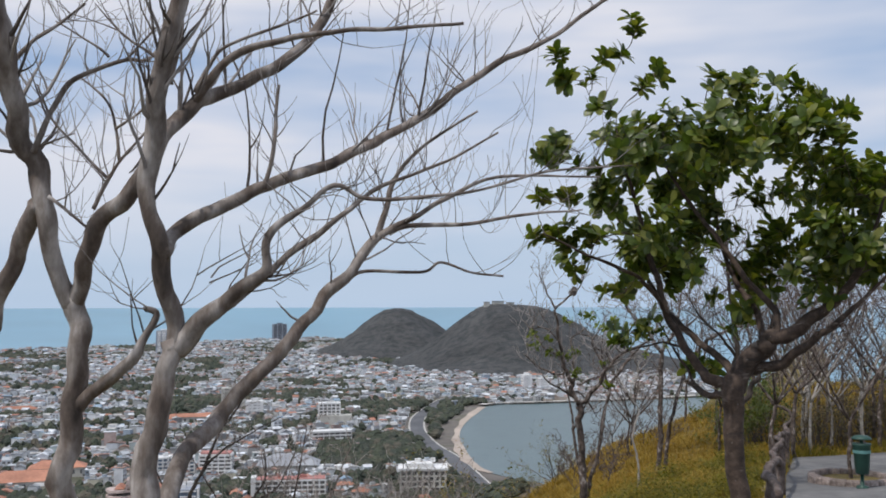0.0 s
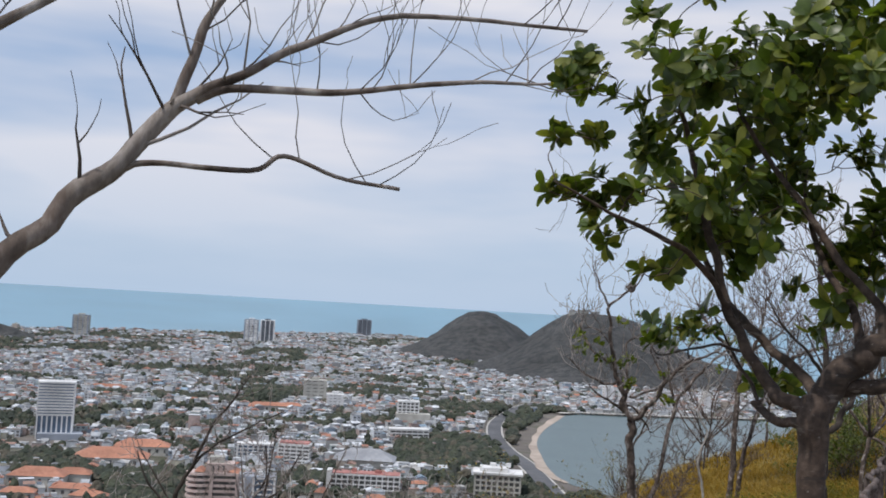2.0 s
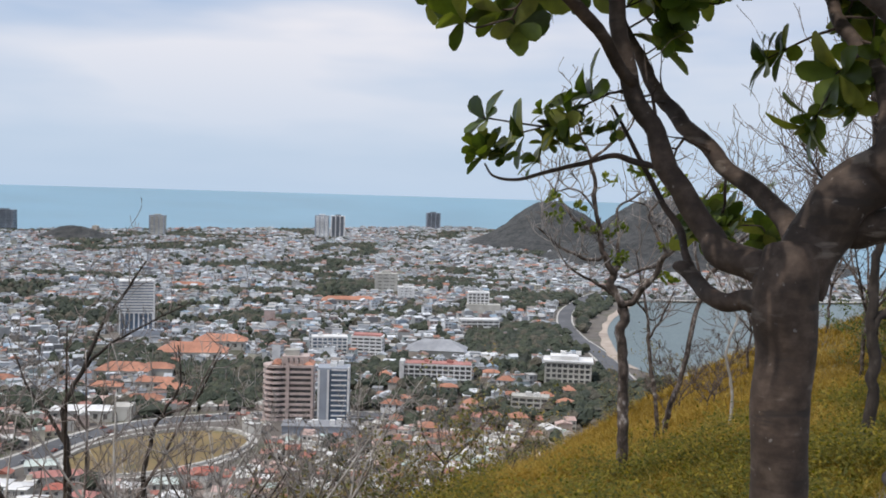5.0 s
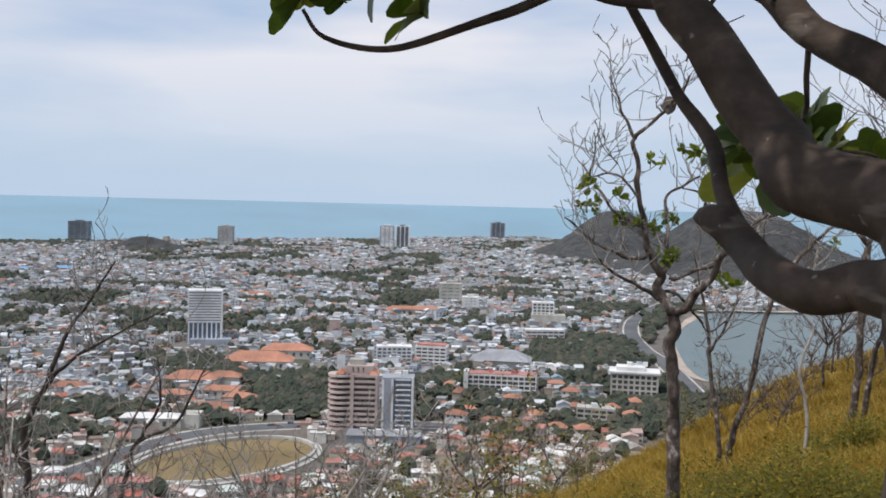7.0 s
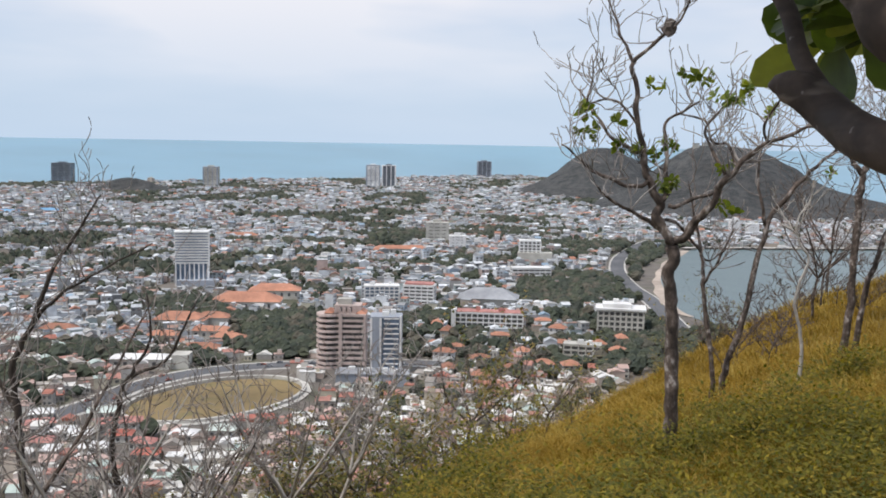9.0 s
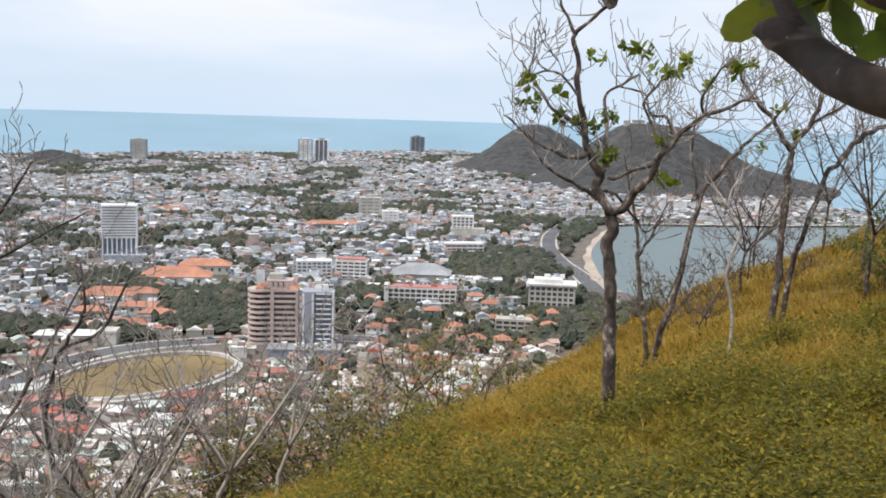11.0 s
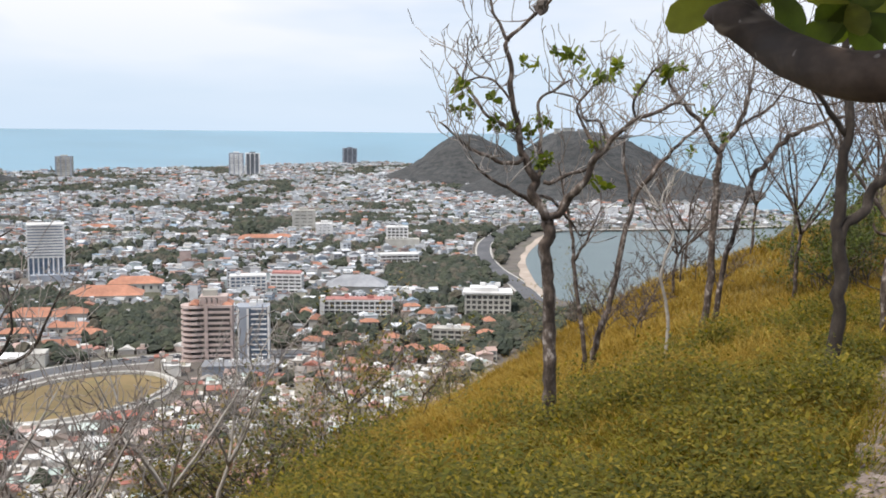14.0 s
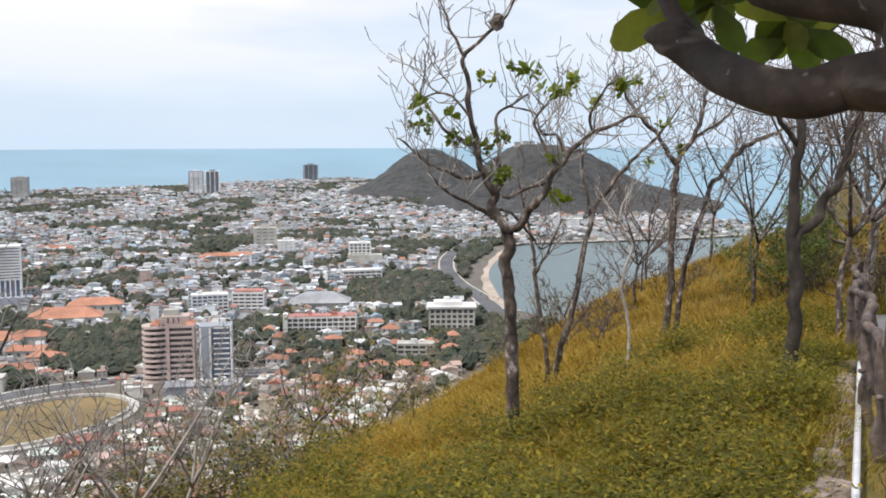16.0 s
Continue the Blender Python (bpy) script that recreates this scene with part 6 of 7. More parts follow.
slope_tree("dark-barked leafless tree beside the fence", [
    [(6.65, 15.5, 147.09, 0.115), (6.67, 15.5, 147.77, 0.10), (6.61, 15.5, 148.43, 0.092), (6.63, 15.5, 148.94, 0.074), (6.64, 15.5, 149.58, 0.062), (6.57, 15.5, 150.12, 0.0533), (6.52, 15.5, 150.65, 0.0428), (6.5, 15.5, 151.3, 0.02)],
    [(6.64, 15.5, 148.36, 0.075), (6.8, 15.5, 148.63, 0.068), (7.0, 15.5, 148.94, 0.058), (7.11, 15.5, 149.38, 0.0489), (7.27, 15.5, 149.88, 0.0384), (7.35, 15.5, 150.37, 0.0277), (7.5, 15.5, 151, 0.01)],
    [(6.63, 15.5, 149.3, 0.04), (6.35, 15.4, 149.6, 0.03), (6.0, 15.3, 149.9, 0.02), (5.7, 15.2, 150.3, 0.01)],
    [(6.6, 15.5, 150.0, 0.035), (6.9, 15.3, 150.4, 0.025), (7.1, 15.2, 150.9, 0.012)],
], (18, 18, 18, 14), MAT["bark_dark"], 37, 0.7, twig=MAT["twig_brown"])

slope_tree("crooked leafless tree with pale twigs below the crest", [
    [(-1.95, 15.8, 145.21, 0.075), (-1.94, 15.8, 145.89, 0.066), (-1.99, 15.8, 146.68, 0.058), (-2.03, 15.8, 147.17, 0.049), (-1.83, 15.8, 147.57, 0.04), (-1.59, 15.8, 148.13, 0.031), (-1.34, 15.8, 148.49, 0.023), (-1.12, 15.8, 148.83, 0.014)],
    [(-1.83, 15.8, 147.57, 0.032), (-1.57, 15.8, 147.84, 0.025), (-1.27, 15.8, 148.04, 0.017), (-0.63, 15.8, 148.39, 0.01)],
    [(-1.99, 15.8, 146.68, 0.036), (-2.16, 15.8, 147.04, 0.027), (-2.43, 15.8, 147.37, 0.019), (-2.58, 15.8, 147.75, 0.01)],
], (7, 7, 6), MAT["bark_dark"], 38, 0.42, twig=MAT["twig_pale"])
slope_tree("crooked thin dark leafless stem below the crest", [
    [(-1.22, 16.4, 144.99, 0.062), (-1.24, 16.4, 145.7, 0.055), (-1.34, 16.4, 146.16, 0.048), (-1.26, 16.4, 146.59, 0.041), (-1.15, 16.4, 146.94, 0.033), (-0.76, 16.4, 147.14, 0.026), (-0.55, 16.4, 147.51, 0.019), (-0.43, 16.4, 147.76, 0.012)],
    [(-1.15, 16.4, 146.94, 0.03), (-0.91, 16.4, 147.37, 0.02), (-0.94, 16.4, 147.82, 0.01)],
], (6, 4), MAT["bark_dark"], 39, 0.42, twig=MAT["twig_pale"])

# ---- more bare trees and shrubs ----
def wild_tree(x, y, height, seed, label, mat, lean=(0, 0), spread=0.5, group="bare trees on the slope", twig=None):
    """A small leafless tree that forks again and again."""
    rng = random.Random(seed)
    z = land_z(x, y)
    e = thing("bare_tree", (x, y, z), label, "tree", group)
    top = (x + lean[0] * height, y + lean[1] * height)
    r = 0.0095 * height + 0.006
    fork = 0.32
    line = limb(e, mat, [(x, y, z - 0.1, r), (x + 0.1 * rng.gauss(0, 0.3), y, z + 0.17 * height, r * 0.85), (x + (top[0] - x) * fork, y + (top[1] - y) * fork, z + fork * height, r * 0.7)], "trunk", 7)
    t = Tubes()
    for k in range(4):
        a = k * 1.6 + rng.random()
        q = line[-1]
        end = (q[0] + math.cos(a) * spread * height * 0.55 + lean[0] * height * 0.4, q[1] + math.sin(a) * spread * height * 0.4, z + height * rng.uniform(0.75, 1.0), r * 0.12)
        mid = ((q[0] + end[0]) / 2 + rng.gauss(0, 0.06) * height * 0.4, (q[1] + end[1]) / 2, (q[2] + end[2]) / 2 - 0.03 * height, r * 0.4)
        ln = limb(e, mat, [(q[0], q[1], q[2] - 0.02, r * 0.6), mid, end], "limb", 6, 0.15)
        sprays(t, ln, rng, 9, 0.2 * height, 0.3, 2, 0.15, 1.2, None, 0.6, 0.3, 0.5, 0.0022 + 0.00018 * max(0, y - 7))
    t.part("twig_tangle", twig or MAT["twig"], e, kind="stuff")


SHRUBS = "leafless grey shrubs on the slope"
for k, (x, y, h, lx) in enumerate([(-2.0, 11.0, 2.9, 0.08), (0.35, 11.6, 2.2, 0.05), (1.1, 11.0, 1.6, 0.12), (-0.6, 12.4, 3.3, 0.08), (0.9, 14.6, 2.0, 0.1), (-3.2, 12.6, 3.2, 0.0), (-0.2, 14.0, 2.4, 0.1), (-2.4, 15.5, 3.6, 0.05), (1.0, 16.5, 2.2, 0.15), (0.0, 18.0, 2.4, 0.1), (-4.6, 16.0, 3.8, 0.0), (-0.9, 15.2, 2.6, 0.1), (0.4, 13.4, 1.9, 0.12), (-1.4, 17.4, 2.8, 0.1), (1.2, 18.6, 2.0, 0.1), (-2.9, 18.2, 3.0, 0.05), (0.1, 21.8, 2.4, 0.1), (-0.6, 25.5, 2.8, 0.05), (2.0, 20.5, 2.2, 0.1), (-1.6, 20.0, 2.8, 0.1), (1.4, 25.0, 2.4, 0.05), (3.2, 27.0, 2.0, 0.1), (-3.8, 22.0, 3.6, 0.0), (0.6, 31.0, 3.0, 0.0)]):
    wild_tree(x, y, h, 60 + k, "leafless shrub with bleached tangled twigs" if k % 3 else "leafless grey shrub with thin tangled twigs", MAT["bark_white"] if k % 3 else MAT["bark_grey"], (lx, 0), 0.75, SHRUBS, MAT["twig_pale"] if k % 3 else None)
for k, (x, y, h) in enumerate([(10.5, 26.0, 4.2), (12.0, 30.0, 4.6), (9.5, 31.0, 3.4), (13.8, 27.0, 4.8), (15.0, 34.0, 5.0), (11.5, 37.0, 4.0), (8.6, 18.5, 4.2), (10.2, 21.0, 4.6), (17.5, 30.0, 5.2), (12.8, 22.0, 5.0), (19.0, 38.0, 5.5), (14.4, 31.0, 5.0), (16.2, 24.5, 5.2), (18.4, 27.5, 5.4), (20.5, 33.0, 5.6), (13.0, 35.5, 4.6), (17.0, 36.0, 5.2)]):
    wild_tree(x, y, h, 90 + k, "reddish-brown leafless tree on the hilltop", MAT["bark_grey"], (0.05, 0), 0.7, twig=MAT["twig_brown"])


for k, (x, y, h) in enumerate([(7.0, 24.5, 0.9), (7.6, 26.5, 1.1), (8.2, 28.5, 1.2), (7.2, 28.0, 1.3), (9.0, 31.0, 1.4), (6.4, 25.5, 1.0), (9.9, 29.0, 1.1), (10.6, 33.0, 1.4), (7.8, 31.5, 1.5)]):
    wild_tree(x, y, h, 170 + k, "brown leafless bush at the edge of the slope", MAT["bark_grey"], (0.04, 0), 1.0, "bushes on the shoulder", MAT["twig_brown"])


def fence_x(y):
    return 4.25 + 0.472 * (y - 9.0) + 0.04 * max(0.0, y - 17.0)


def pipe_x(y):
    return 5.10 + 0.52 * (y - 11.3)


def on_path(x, y, grow=0.0):
    """The paved path runs to the right of the fence."""
    f = fence_x(y)
    return -6 < y < 21 and f + 0.1 - (0.9 if y < 7.4 else 0) - grow < x < f + 3.4 + grow


def leafy_shrub(x, y, size, seed, mat, label, count=260):
    rng = random.Random(seed)
    z = land_z(x, y)
    e = thing("shrub", (x, y, z), label, "shrub", "low shrubs on the slope")
    t, j = Tubes(), Joined()
    for _ in range(11):
        tips = []
        whip(t, (x + rng.gauss(0, 0.12) * size, y + rng.gauss(0, 0.12) * size, z - 0.05), (rng.gauss(0, 0.6), rng.gauss(0, 0.6), 1), size * rng.uniform(0.6, 1.1), 0.008 * size + 0.003, rng, 0.4, 0.3, 1, 0.75, tips, 4)
        for p, d in tips:
            for _ in range(max(2, count // 24)):
                q = p - d * rng.uniform(0, 0.25) * size + Vector((rng.gauss(0, 0.05), rng.gauss(0, 0.05), rng.gauss(0, 0.04))) * size
                way = Vector((rng.gauss(0, 1), rng.gauss(0, 1), rng.gauss(0.2, 0.6))).normalized()
                nrm = (Vector((0, 0, 1)) - way * way.z).normalized()
                s = rng.uniform(0.035, 0.07) * (0.6 + 0.5 * size)
                w = way.cross(nrm) * s * 0.3
                n = len(j.verts)
                j.verts += [tuple(q), tuple(q + way * s * 0.5 + w), tuple(q + way * s), tuple(q + way * s * 0.5 - w)]
                j.faces.append((n, n + 1, n + 2, n + 3))
                j.mats.append(0)
    t.part("stem_tangle", MAT["twig_dark"], e)
    c = e.location
    j.verts = [(a - c.x, b - c.y, d - c.z) for a, b, d in j.verts]
    mesh_object("leaf_mass", j.verts, j.faces, mat, parent=e, kind="stuff")


srng = random.Random(77)
for k in range(120):
    v = srng.uniform(3, 46)
    s = srng.uniform(7.6, 16.0) + 0.06 * v
    # along the slope: s metres downhill, v ahead
    x = HX + (0.513 * v - s) / 0.858
    y = HY + v
    leafy_shrub(x, y, srng.uniform(0.8, 1.5), 200 + k, MAT["shrub_leaf"], "low straggling shrub with small yellow-green leaves", 300)
for k in range(58):
    v, s = srng.uniform(4, 13.5), srng.uniform(6.6, 12.0)
    leafy_shrub(HX + (0.513 * v - s) / 0.858, HY + v, srng.uniform(0.9, 1.5), 600 + k, MAT["shrub_leaf"], "straggling olive-brown shrub with small leaves", 620)
for k, (x, y, size) in enumerate([(11.3, 25.2, 1.2), (11.8, 26.2, 1.5), (12.1, 27.4, 1.6), (12.8, 29.0, 1.7), (11.5, 26.9, 1.4), (13.5, 30.4, 1.8), (18.6, 30.0, 2.0), (17.4, 27.0, 1.9)]):
    leafy_shrub(x, y, size, 400 + k, MAT["bush_leaf"], "rounded green shrub beside the path", 1500)


for k in range(34):
    a, r = radians(srng.uniform(4, 27)), srng.uniform(27, 95)
    x, y = HX + r * math.sin(a), HY + r * math.cos(a)
    if k % 2:
        wild_tree(x, y, srng.uniform(1.8, 3.2), 500 + k, "brownish leafless bush on the grassy shoulder", MAT["bark_grey"], (0.05, 0), 0.9, "bushes on the shoulder")
    else:
        leafy_shrub(x, y, srng.uniform(1.2, 2.0), 500 + k, MAT["shrub_leaf"], "olive-brown bush on the grassy shoulder", 300)


# ---- grass ----
def gold_share(x, y, s, r):
    """How much of the grass has dried: most on the crest and farther out, least in the hollow by the fence."""
    k = -0.05 + 0.17 * max(-0.4, s) + 0.042 * (r - 6.0) + 0.55 * noise.noise((x * 0.42, y * 0.42, 4.0)) + 0.35 * noise.noise((x * 1.5, y * 1.5, 8.0))
    return min(0.97, max(0.06, k))


def meadow():
    rng = np.random.RandomState(4)
    lots = {"grass_gold": ([], []), "grass_green": ([], [])}
    bands = ((1.6, 6, 80000, 0.26, 0.005), (6, 12, 150000, 0.30, 0.0072), (12, 26, 160000, 0.32, 0.012), (26, 60, 100000, 0.36, 0.03), (60, 130, 30000, 0.6, 0.15))
    for r0, r1, count, tall, wide in bands:
        r = np.sqrt(rng.uniform(r0 * r0, r1 * r1, count))
        a = np.radians(rng.uniform(-38, 46, count) if r1 < 30 else rng.uniform(-6, 34, count))
        X, Y = HX + r * np.sin(a), HY + r * np.cos(a)
        U = rng.uniform(0, 1, (count, 7))
        for i in range(count):
            x, y, q = X[i], Y[i], U[i]
            s = -0.858 * (x - HX) + 0.513 * (y - HY)
            if on_path(x, y, 0.05) or s > 48 or (pipe_x(y) - 0.12 < x < fence_x(y) + 0.2 and 9 < y < 17 and q[1] > 0.15):
                continue
            if s > 13 and r1 < 30 and noise.noise((x * 0.5, y * 0.5, 4.0)) > 0.15:
                continue
            gold = gold_share(x, y, s, r[i])
            verts, faces = lots["grass_gold" if q[0] < gold else "grass_green"]
            n = len(verts)
            z = land_z(x, y) - 0.02
            h = tall * (0.4 + 0.8 * q[1]) * (0.75 + 0.6 * noise.noise((x * 0.9, y * 0.9, 1.0)))
            t, b = q[2] * math.tau, (0.3 + 1.3 * q[3]) * h
            ca, sa = math.cos(t), math.sin(t)
            w = wide * (0.6 + 0.6 * q[4]) / 2
            o = q[5] * math.tau
            wx, wy = math.cos(o) * w, math.sin(o) * w
            tip = h * (0.75 + 0.3 * q[6])
            verts += [(x - wx, y - wy, z), (x + wx, y + wy, z), (x + ca * b * 0.35 + wx * 0.8, y + sa * b * 0.35 + wy * 0.8, z + h * 0.65), (x + ca * b * 0.35 - wx * 0.8, y + sa * b * 0.35 - wy * 0.8, z + h * 0.65), (x + ca * b, y + sa * b, z + tip)]
            faces += [(n, n + 1, n + 2, n + 3), (n + 3, n + 2, n + 4)]
    # thinner grass round the path's first metres and under the pale tree
    for i in range(16000):
        r, a = 10.5 * math.sqrt(rng.uniform()), rng.uniform(0, math.tau)
        x, y = 0.6 + r * math.cos(a), 2.4 + r * math.sin(a)
        if on_path(x, y, 0.05) or (math.hypot(x - HX, y - HY) > 1.6 and -38 < math.degrees(math.atan2(x - HX, y - HY)) < 46):
            continue
        verts, faces = lots["grass_gold" if rng.uniform() < 0.6 else "grass_green"]
        n, z, h, o = len(verts), land_z(x, y) - 0.02, rng.uniform(0.12, 0.34), rng.uniform(0, math.tau)
        wx, wy, bx, by = 0.006 * math.cos(o), 0.006 * math.sin(o), rng.uniform(-0.15, 0.15), rng.uniform(-0.15, 0.15)
        verts += [(x - wx, y - wy, z), (x + wx, y + wy, z), (x + bx * 0.35 + wx, y + by * 0.35 + wy, z + h * 0.65), (x + bx * 0.35 - wx, y + by * 0.35 - wy, z + h * 0.65), (x + bx, y + by, z + h)]
        faces += [(n, n + 1, n + 2, n + 3), (n + 3, n + 2, n + 4)]
    for key, label in (("grass_gold", "dry straw-gold grass covering the slope"), ("grass_green", "green and olive grass among the straw")):
        mesh_object("grass", *lots[key], MAT[key], label=label, category="grass", kind="stuff")


meadow()


def weeds():
    """Herbs among the grass: short leaning stems set with small leaves, in bushy mounds where it is green."""
    rng = random.Random(6)
    verts, faces, n = [], [], 0
    for _ in range(76000):
        r = math.sqrt(rng.uniform(2.2, 15 ** 2))
        a = math.radians(rng.uniform(-24, 40))
        x, y = HX + r * math.sin(a), HY + r * math.cos(a)
        s = -0.858 * (x - HX) + 0.513 * (y - HY)
        if on_path(x, y, 0.05) or s > 9 or x > pipe_x(y) - 0.3 or gold_share(x, y, s, r) + 0.9 * noise.noise((x * 0.6, y * 0.6, 12.0)) > rng.uniform(0.1, 0.75):
            continue
        mound = max(0.1, 0.55 + 1.5 * noise.noise((x * 1.1, y * 1.1, 2.0)))
        top = rng.uniform(0.18, 0.5) * mound + 0.12
        lx, ly = rng.gauss(0, 0.14), rng.gauss(0, 0.14)
        z0 = land_z(x, y)
        for k in range(rng.randint(6, 13)):
            u = rng.uniform(0.25, 1.0)
            px, py, pz = x + lx * u + rng.gauss(0, 0.03), y + ly * u + rng.gauss(0, 0.03), z0 + top * u
            t, tilt, size = rng.uniform(0, math.tau), rng.uniform(-0.3, 0.8), rng.uniform(0.022, 0.05) * (0.8 + 0.05 * r)
            c, d, e = math.cos(t) * math.cos(tilt) * size, math.sin(t) * math.cos(tilt) * size, math.sin(tilt) * size
            ox, oy = -math.sin(t) * size * 0.24, math.cos(t) * size * 0.24
            verts += [(px, py, pz), (px + c * 0.5 + ox, py + d * 0.5 + oy, pz + e * 0.5), (px + c, py + d, pz + e), (px + c * 0.5 - ox, py + d * 0.5 - oy, pz + e * 0.5)]
            faces.append((n, n + 1, n + 2, n + 3))
            n += 4
    mesh_object("herbs", verts, faces, MAT["herb_leaf"], label="small-leaved green and yellow herbs among the grass", category="herbs", kind="stuff")


weeds()


# ---- path, fence and pipe ----
def fence_at(y):
    x = fence_x(y) + 0.07 * math.sin(y * 1.7)
    return x, land_z(x, y)


def path():
    verts, faces = [], []
    ys = np.arange(-6, 21.5, 0.5)
    for y in ys:
        x0 = fence_x(y) + (0.12 if y > 7.4 else -0.75)
        for k in range(5):
            x = x0 + (3.2 if y > 7.4 else 4.07) * k / 4
            verts.append((x, y, land_z(x, y) + 0.06))
    for i in range(len(ys) - 1):
        for k in range(4):
            a = 5 * i + k
            faces.append((a, a + 1, a + 6, a + 5))
    mesh_object("path", verts, faces, MAT["path"], smooth=True, label="grey paved footpath along the hilltop", category="path", kind="structure")


path()


def fence():
    """Cement cast as branches: stout posts and one winding rail that ends in a curl."""
    x, z = fence_at(8.45)
    e = thing("fence", (x, 8.45, z), "low fence of cement posts and rails shaped like branches", "fence")
    rng = random.Random(8)
    posts = [8.45 + 1.12 * k for k in range(15)]
    tops = []
    for y in posts:
        x, z = fence_at(y)
        h = 0.88 - 0.012 * (y - 8.45) + rng.uniform(-0.07, 0.07)
        tops.append((x, y, z + h))
        t = Tubes()
        t.add(limb_points([(x, y, z - 0.1, 0.062), (x + rng.gauss(0, 0.02), y, z + 0.4, 0.047), (x + rng.gauss(0, 0.02), y, z + h - 0.1, 0.044), (x, y, z + h + 0.01, 0.048)], 4, 0.6), 10, 0.16)
        post = t.part("post", MAT["rail"], e)
        c = Tubes()
        c.add([(x - 0.035, y - 0.05, z + h * 0.55, 0.02), (x - 0.08, y - 0.09, z + h * 0.57, 0.018), (x - 0.085, y - 0.095, z + h * 0.575, 0.008)], 7, 0.1)
        c.verts = [(a - e.location.x, b - e.location.y, d - e.location.z) for a, b, d in c.verts]
        mesh_object("knot", c.verts, c.faces, MAT["rail"], c.mats, parent=post, smooth=True, label="stub of a cast side branch")
    for i, (a, b) in enumerate(zip(tops, tops[1:])):
        dip = rng.uniform(-0.05, 0.04)
        mid = lambda u, k: (fence_at(a[1] + (b[1] - a[1]) * u)[0], a[1] + (b[1] - a[1]) * u, a[2] + (b[2] - a[2]) * u + dip * k)
        t = Tubes()
        t.add(limb_points([(*a[:2], a[2] - 0.01, 0.04), (*mid(0.3, 0.8), 0.034), (*mid(0.65, 1.0), 0.036), (*b[:2], b[2] - 0.01, 0.04)], 5, 1.1), 10, 0.3)
        t.part("rail", MAT["rail"], e)
    x, y, z = tops[-1]
    t = Tubes()
    t.add(limb_points([(x, y, z - 0.02, 0.046), (x + 0.05, y + 0.2, z + 0.12, 0.042), (x - 0.12, y + 0.3, z + 0.24, 0.036), (x - 0.34, y + 0.3, z + 0.3, 0.03), (x - 0.42, y + 0.3, z + 0.44, 0.02)], 6, 0.3), 9, 0.1)
    t.part("curl", MAT["rail"], e)


fence()


def pipe():
    pts = []
    for y in np.arange(10.2, 16.3, 0.7):
        x = pipe_x(y)
        pts.append((x, y, land_z(x, y) + 0.15 + 0.012 * math.sin(y * 2.1), 0.022))
    e = thing("water_pipe", pts[0][:3], "pale grey pipe laid along the foot of the fence", "pipe")
    t = Tubes()
    t.add(limb_points(pts, 4), 10, 0)
    t.part("pipe", MAT["pipe"], e)


pipe()


def block_mesh(name, size, rng, mat):
    bm = bmesh.new()
    bmesh.ops.create_cube(bm, size=1)
    for v in bm.verts:
        v.co = Vector((v.co.x * size[0], v.co.y * size[1], v.co.z * size[2])) * rng.uniform(0.92, 1.06)
    bmesh.ops.bevel(bm, geom=list(bm.edges), offset=0.02, segments=1, affect="EDGES")
    me = bpy.data.meshes.new(name)
    bm.to_mesh(me)
    bm.free()
    me.materials.append(mat)
    return me


def kerb():
    rng = random.Random(12)
    e = tagged(thing("kerb", (4.0, 9.5, land_z(4.0, 9.5)), "edging of rough worn stones beside the fence", "kerb"), kind="structure")
    kinds = [block_mesh("stone", (0.12 + 0.03 * k, 0.22 + 0.04 * k, 0.12 + 0.02 * k), rng, MAT["stone"]) for k in range(5)]
    y = 10.1
    while y < 16.5:
        x = pipe_x(y) - 0.16 + rng.gauss(0, 0.02)
        if rng.random() < 0.8:
            ob = new("stone", rng.choice(kinds))
            ob.parent = e
            ob.matrix_basis = Matrix.Translation(Vector((x, y, land_z(x, y) + rng.uniform(-0.03, 0.03))) - e.location) @ pose(0, 0, 0, rng.gauss(0, 4), rng.gauss(0, 4), -28 + rng.gauss(0, 8))
        y += 0.33


kerb()


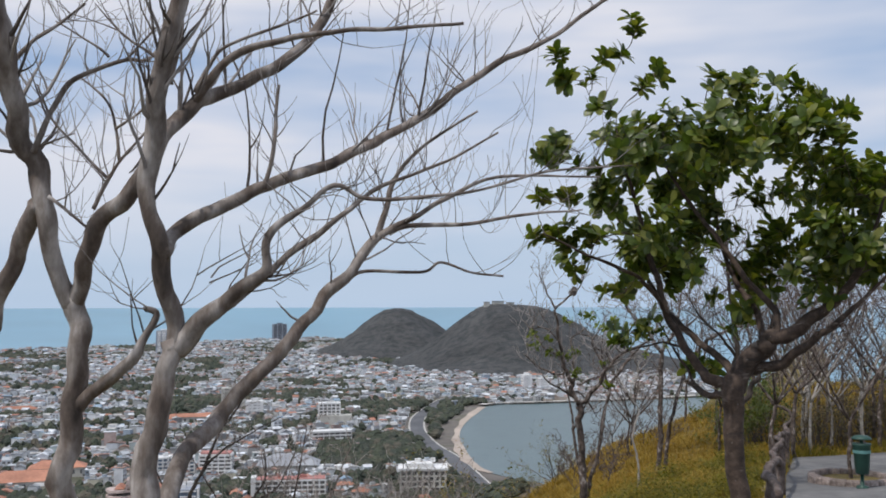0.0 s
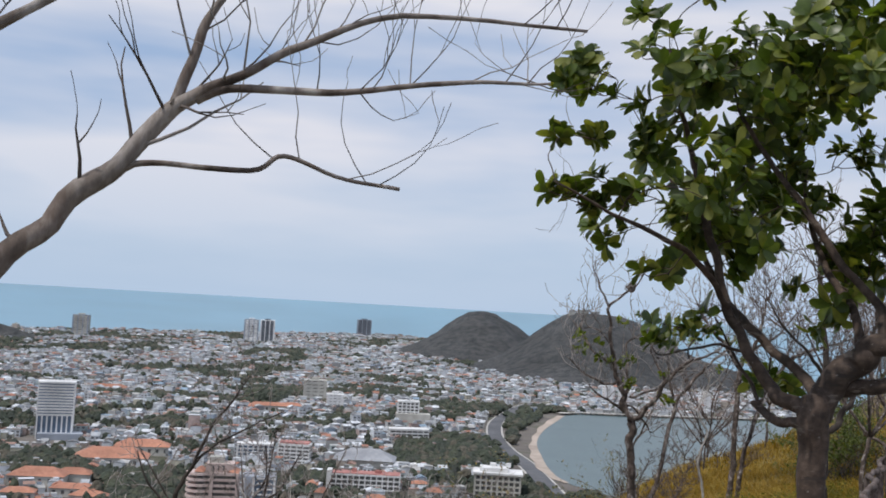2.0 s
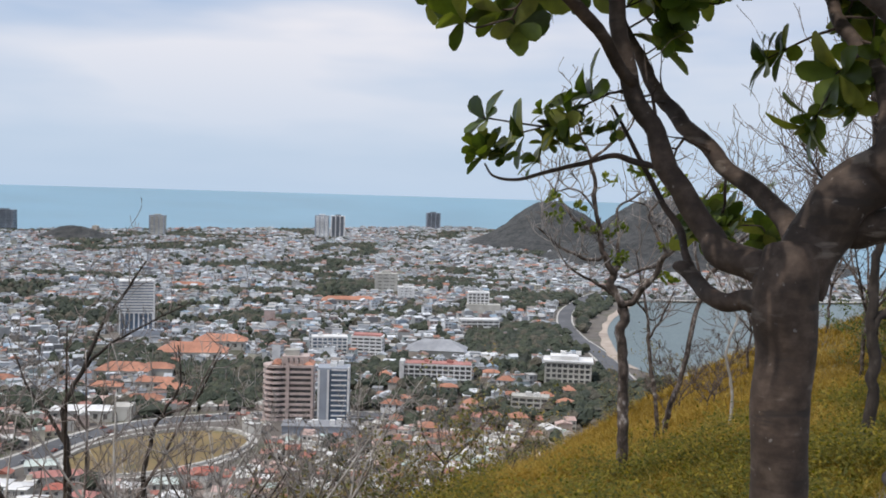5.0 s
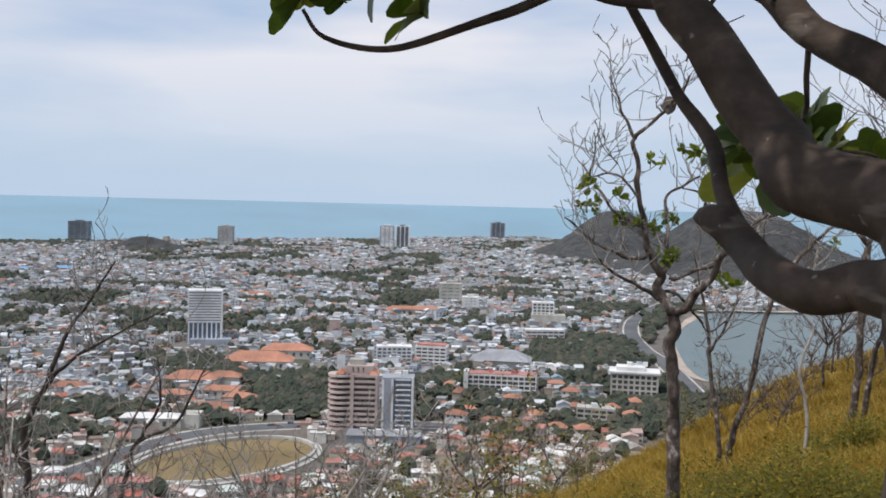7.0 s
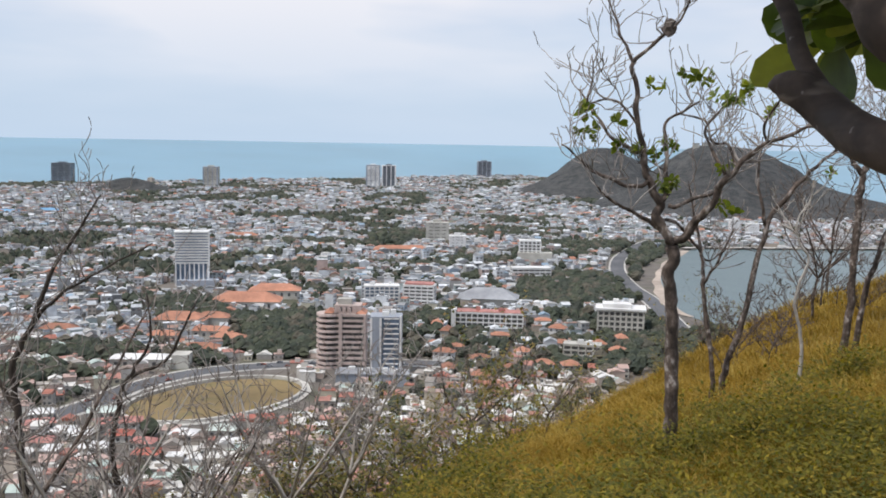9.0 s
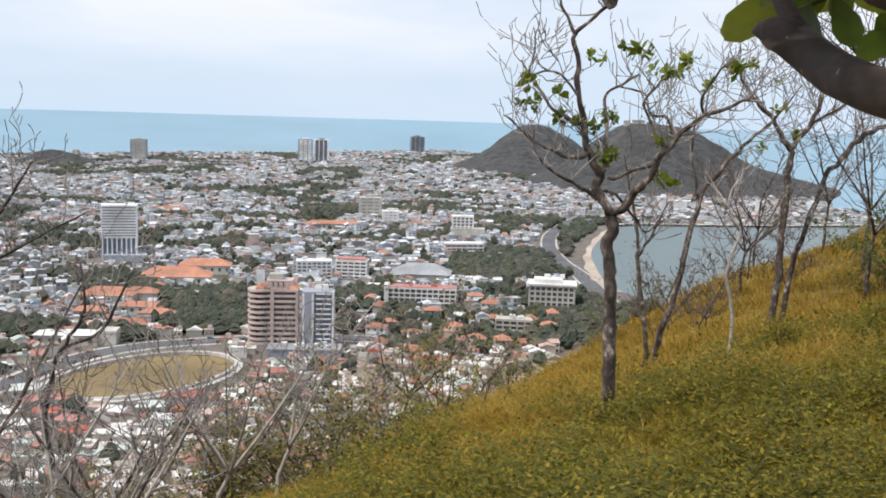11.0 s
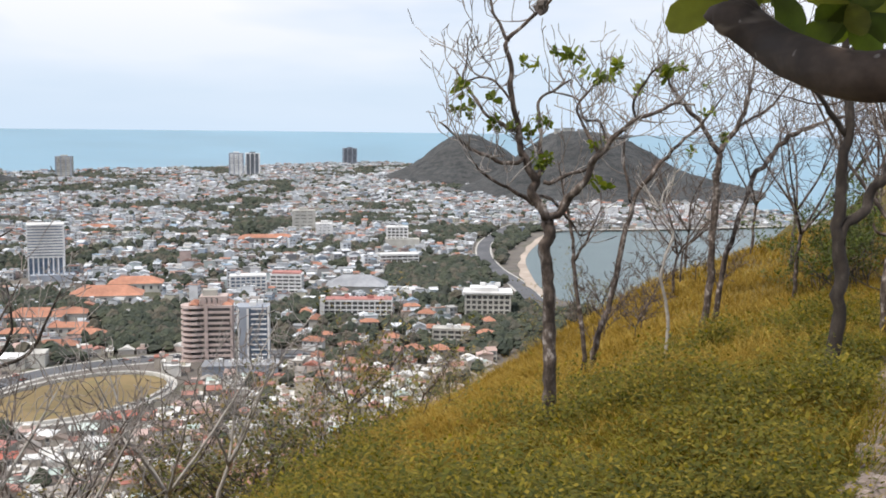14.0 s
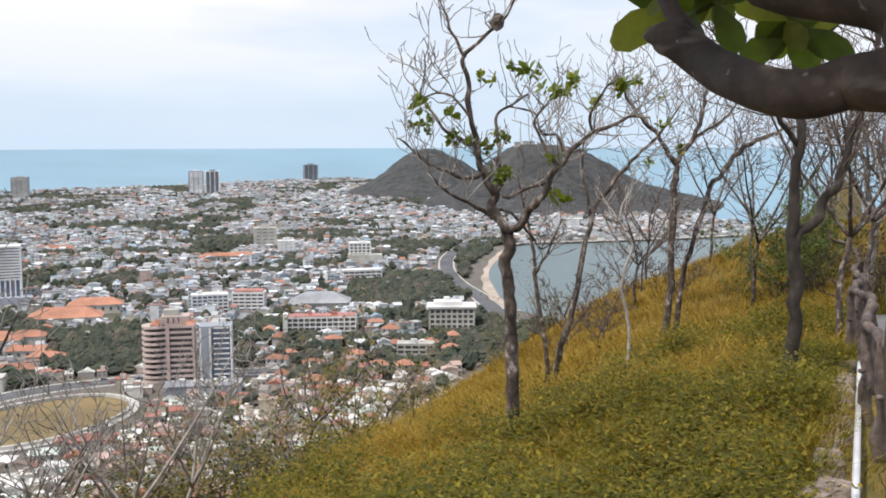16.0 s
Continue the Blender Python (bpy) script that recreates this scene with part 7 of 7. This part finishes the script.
def bin_and_planter():
    x, y = 8.52, 15.1
    z = land_z(x, y) + 0.06
    e = thing("litter_bin", (x, y, z), "dark green plastic litter bin on the path", "bin")
    t = Tubes()
    t.add([(x, y, z - 0.02, 0.10), (x, y, z + 0.03, 0.09), (x, y, z + 0.04, 0.03), (x, y, z + 0.8, 0.03)], 12, 0)
    t.part("stand", MAT["bin_green"], e)
    t = Tubes()
    t.add([(x, y, z + 0.22, 0.09), (x, y, z + 0.24, 0.105), (x, y, z + 0.66, 0.135), (x, y, z + 0.68, 0.145), (x, y, z + 0.70, 0.145)], 18, 0)
    body = t.part("body", MAT["bin_green"], e)
    t = Tubes()
    t.add([(x, y, z + 0.55, 0.133), (x, y, z + 0.60, 0.137)], 18, 0, False)
    t.verts = [(a - x, b - y, d - z) for a, b, d in t.verts]
    mesh_object("band", t.verts, t.faces, MAT["bin_band"], t.mats, parent=body, smooth=True, label="pale teal band")
    t = Tubes()
    t.add([(x, y, z + 0.765, 0.15), (x, y, z + 0.785, 0.15), (x, y, z + 0.82, 0.10), (x, y, z + 0.83, 0.03)], 18, 0)
    t.part("lid", MAT["bin_green"], e)
    px, py = 8.75, 15.9
    pz = land_z(px, py) + 0.06
    p = thing("tree_ring", (px, py, pz), "low round stone ring round a path tree", "planter")
    rng = random.Random(15)
    me = block_mesh("stone", (0.26, 0.14, 0.16), rng, MAT["stone"])
    for k in range(16):
        a = k / 16 * math.tau
        ob = new("stone", me)
        ob.parent = p
        ob.matrix_basis = Matrix.Translation((0.6 * math.cos(a), 0.6 * math.sin(a), 0.05)) @ pose(0, 0, 0, 0, 0, math.degrees(a) + 90)
    verts = [(0, 0, 0.06)] + [(0.55 * math.cos(k / 16 * math.tau), 0.55 * math.sin(k / 16 * math.tau), 0.04) for k in range(16)]
    mesh_object("soil", verts, [(0, 1 + k, 1 + (k + 1) % 16) for k in range(16)], MAT["ground"], parent=p)


bin_and_planter()
for k, (x, y, h) in enumerate([(8.75, 15.9, 3.4), (11.0, 21.8, 3.8), (12.6, 22.4, 4.2), (13.4, 23.4, 4.6), (14.2, 25.4, 4.4), (15.8, 26.0, 5.0), (16.4, 30.5, 4.8), (12.0, 24.2, 3.9), (13.0, 26.0, 4.4), (14.6, 28.0, 4.6), (11.9, 22.6, 3.2)]):
    wild_tree(x, y, h, 140 + k, "slim leafless tree with pale stem beside the path", MAT["bark_white"] if k % 3 else MAT["bark_grey"], (0.02, 0), 0.7, "path trees", MAT["twig_brown"])
brush = random.Random(33)
for k in range(16):
    y = brush.uniform(21.6, 25.5)
    leafy_shrub(fence_x(y) + brush.uniform(0.2, 4.2), y, brush.uniform(0.9, 1.5), 700 + k, MAT["brush_leaf"], "dark brown dry brush at the end of the path", 320)
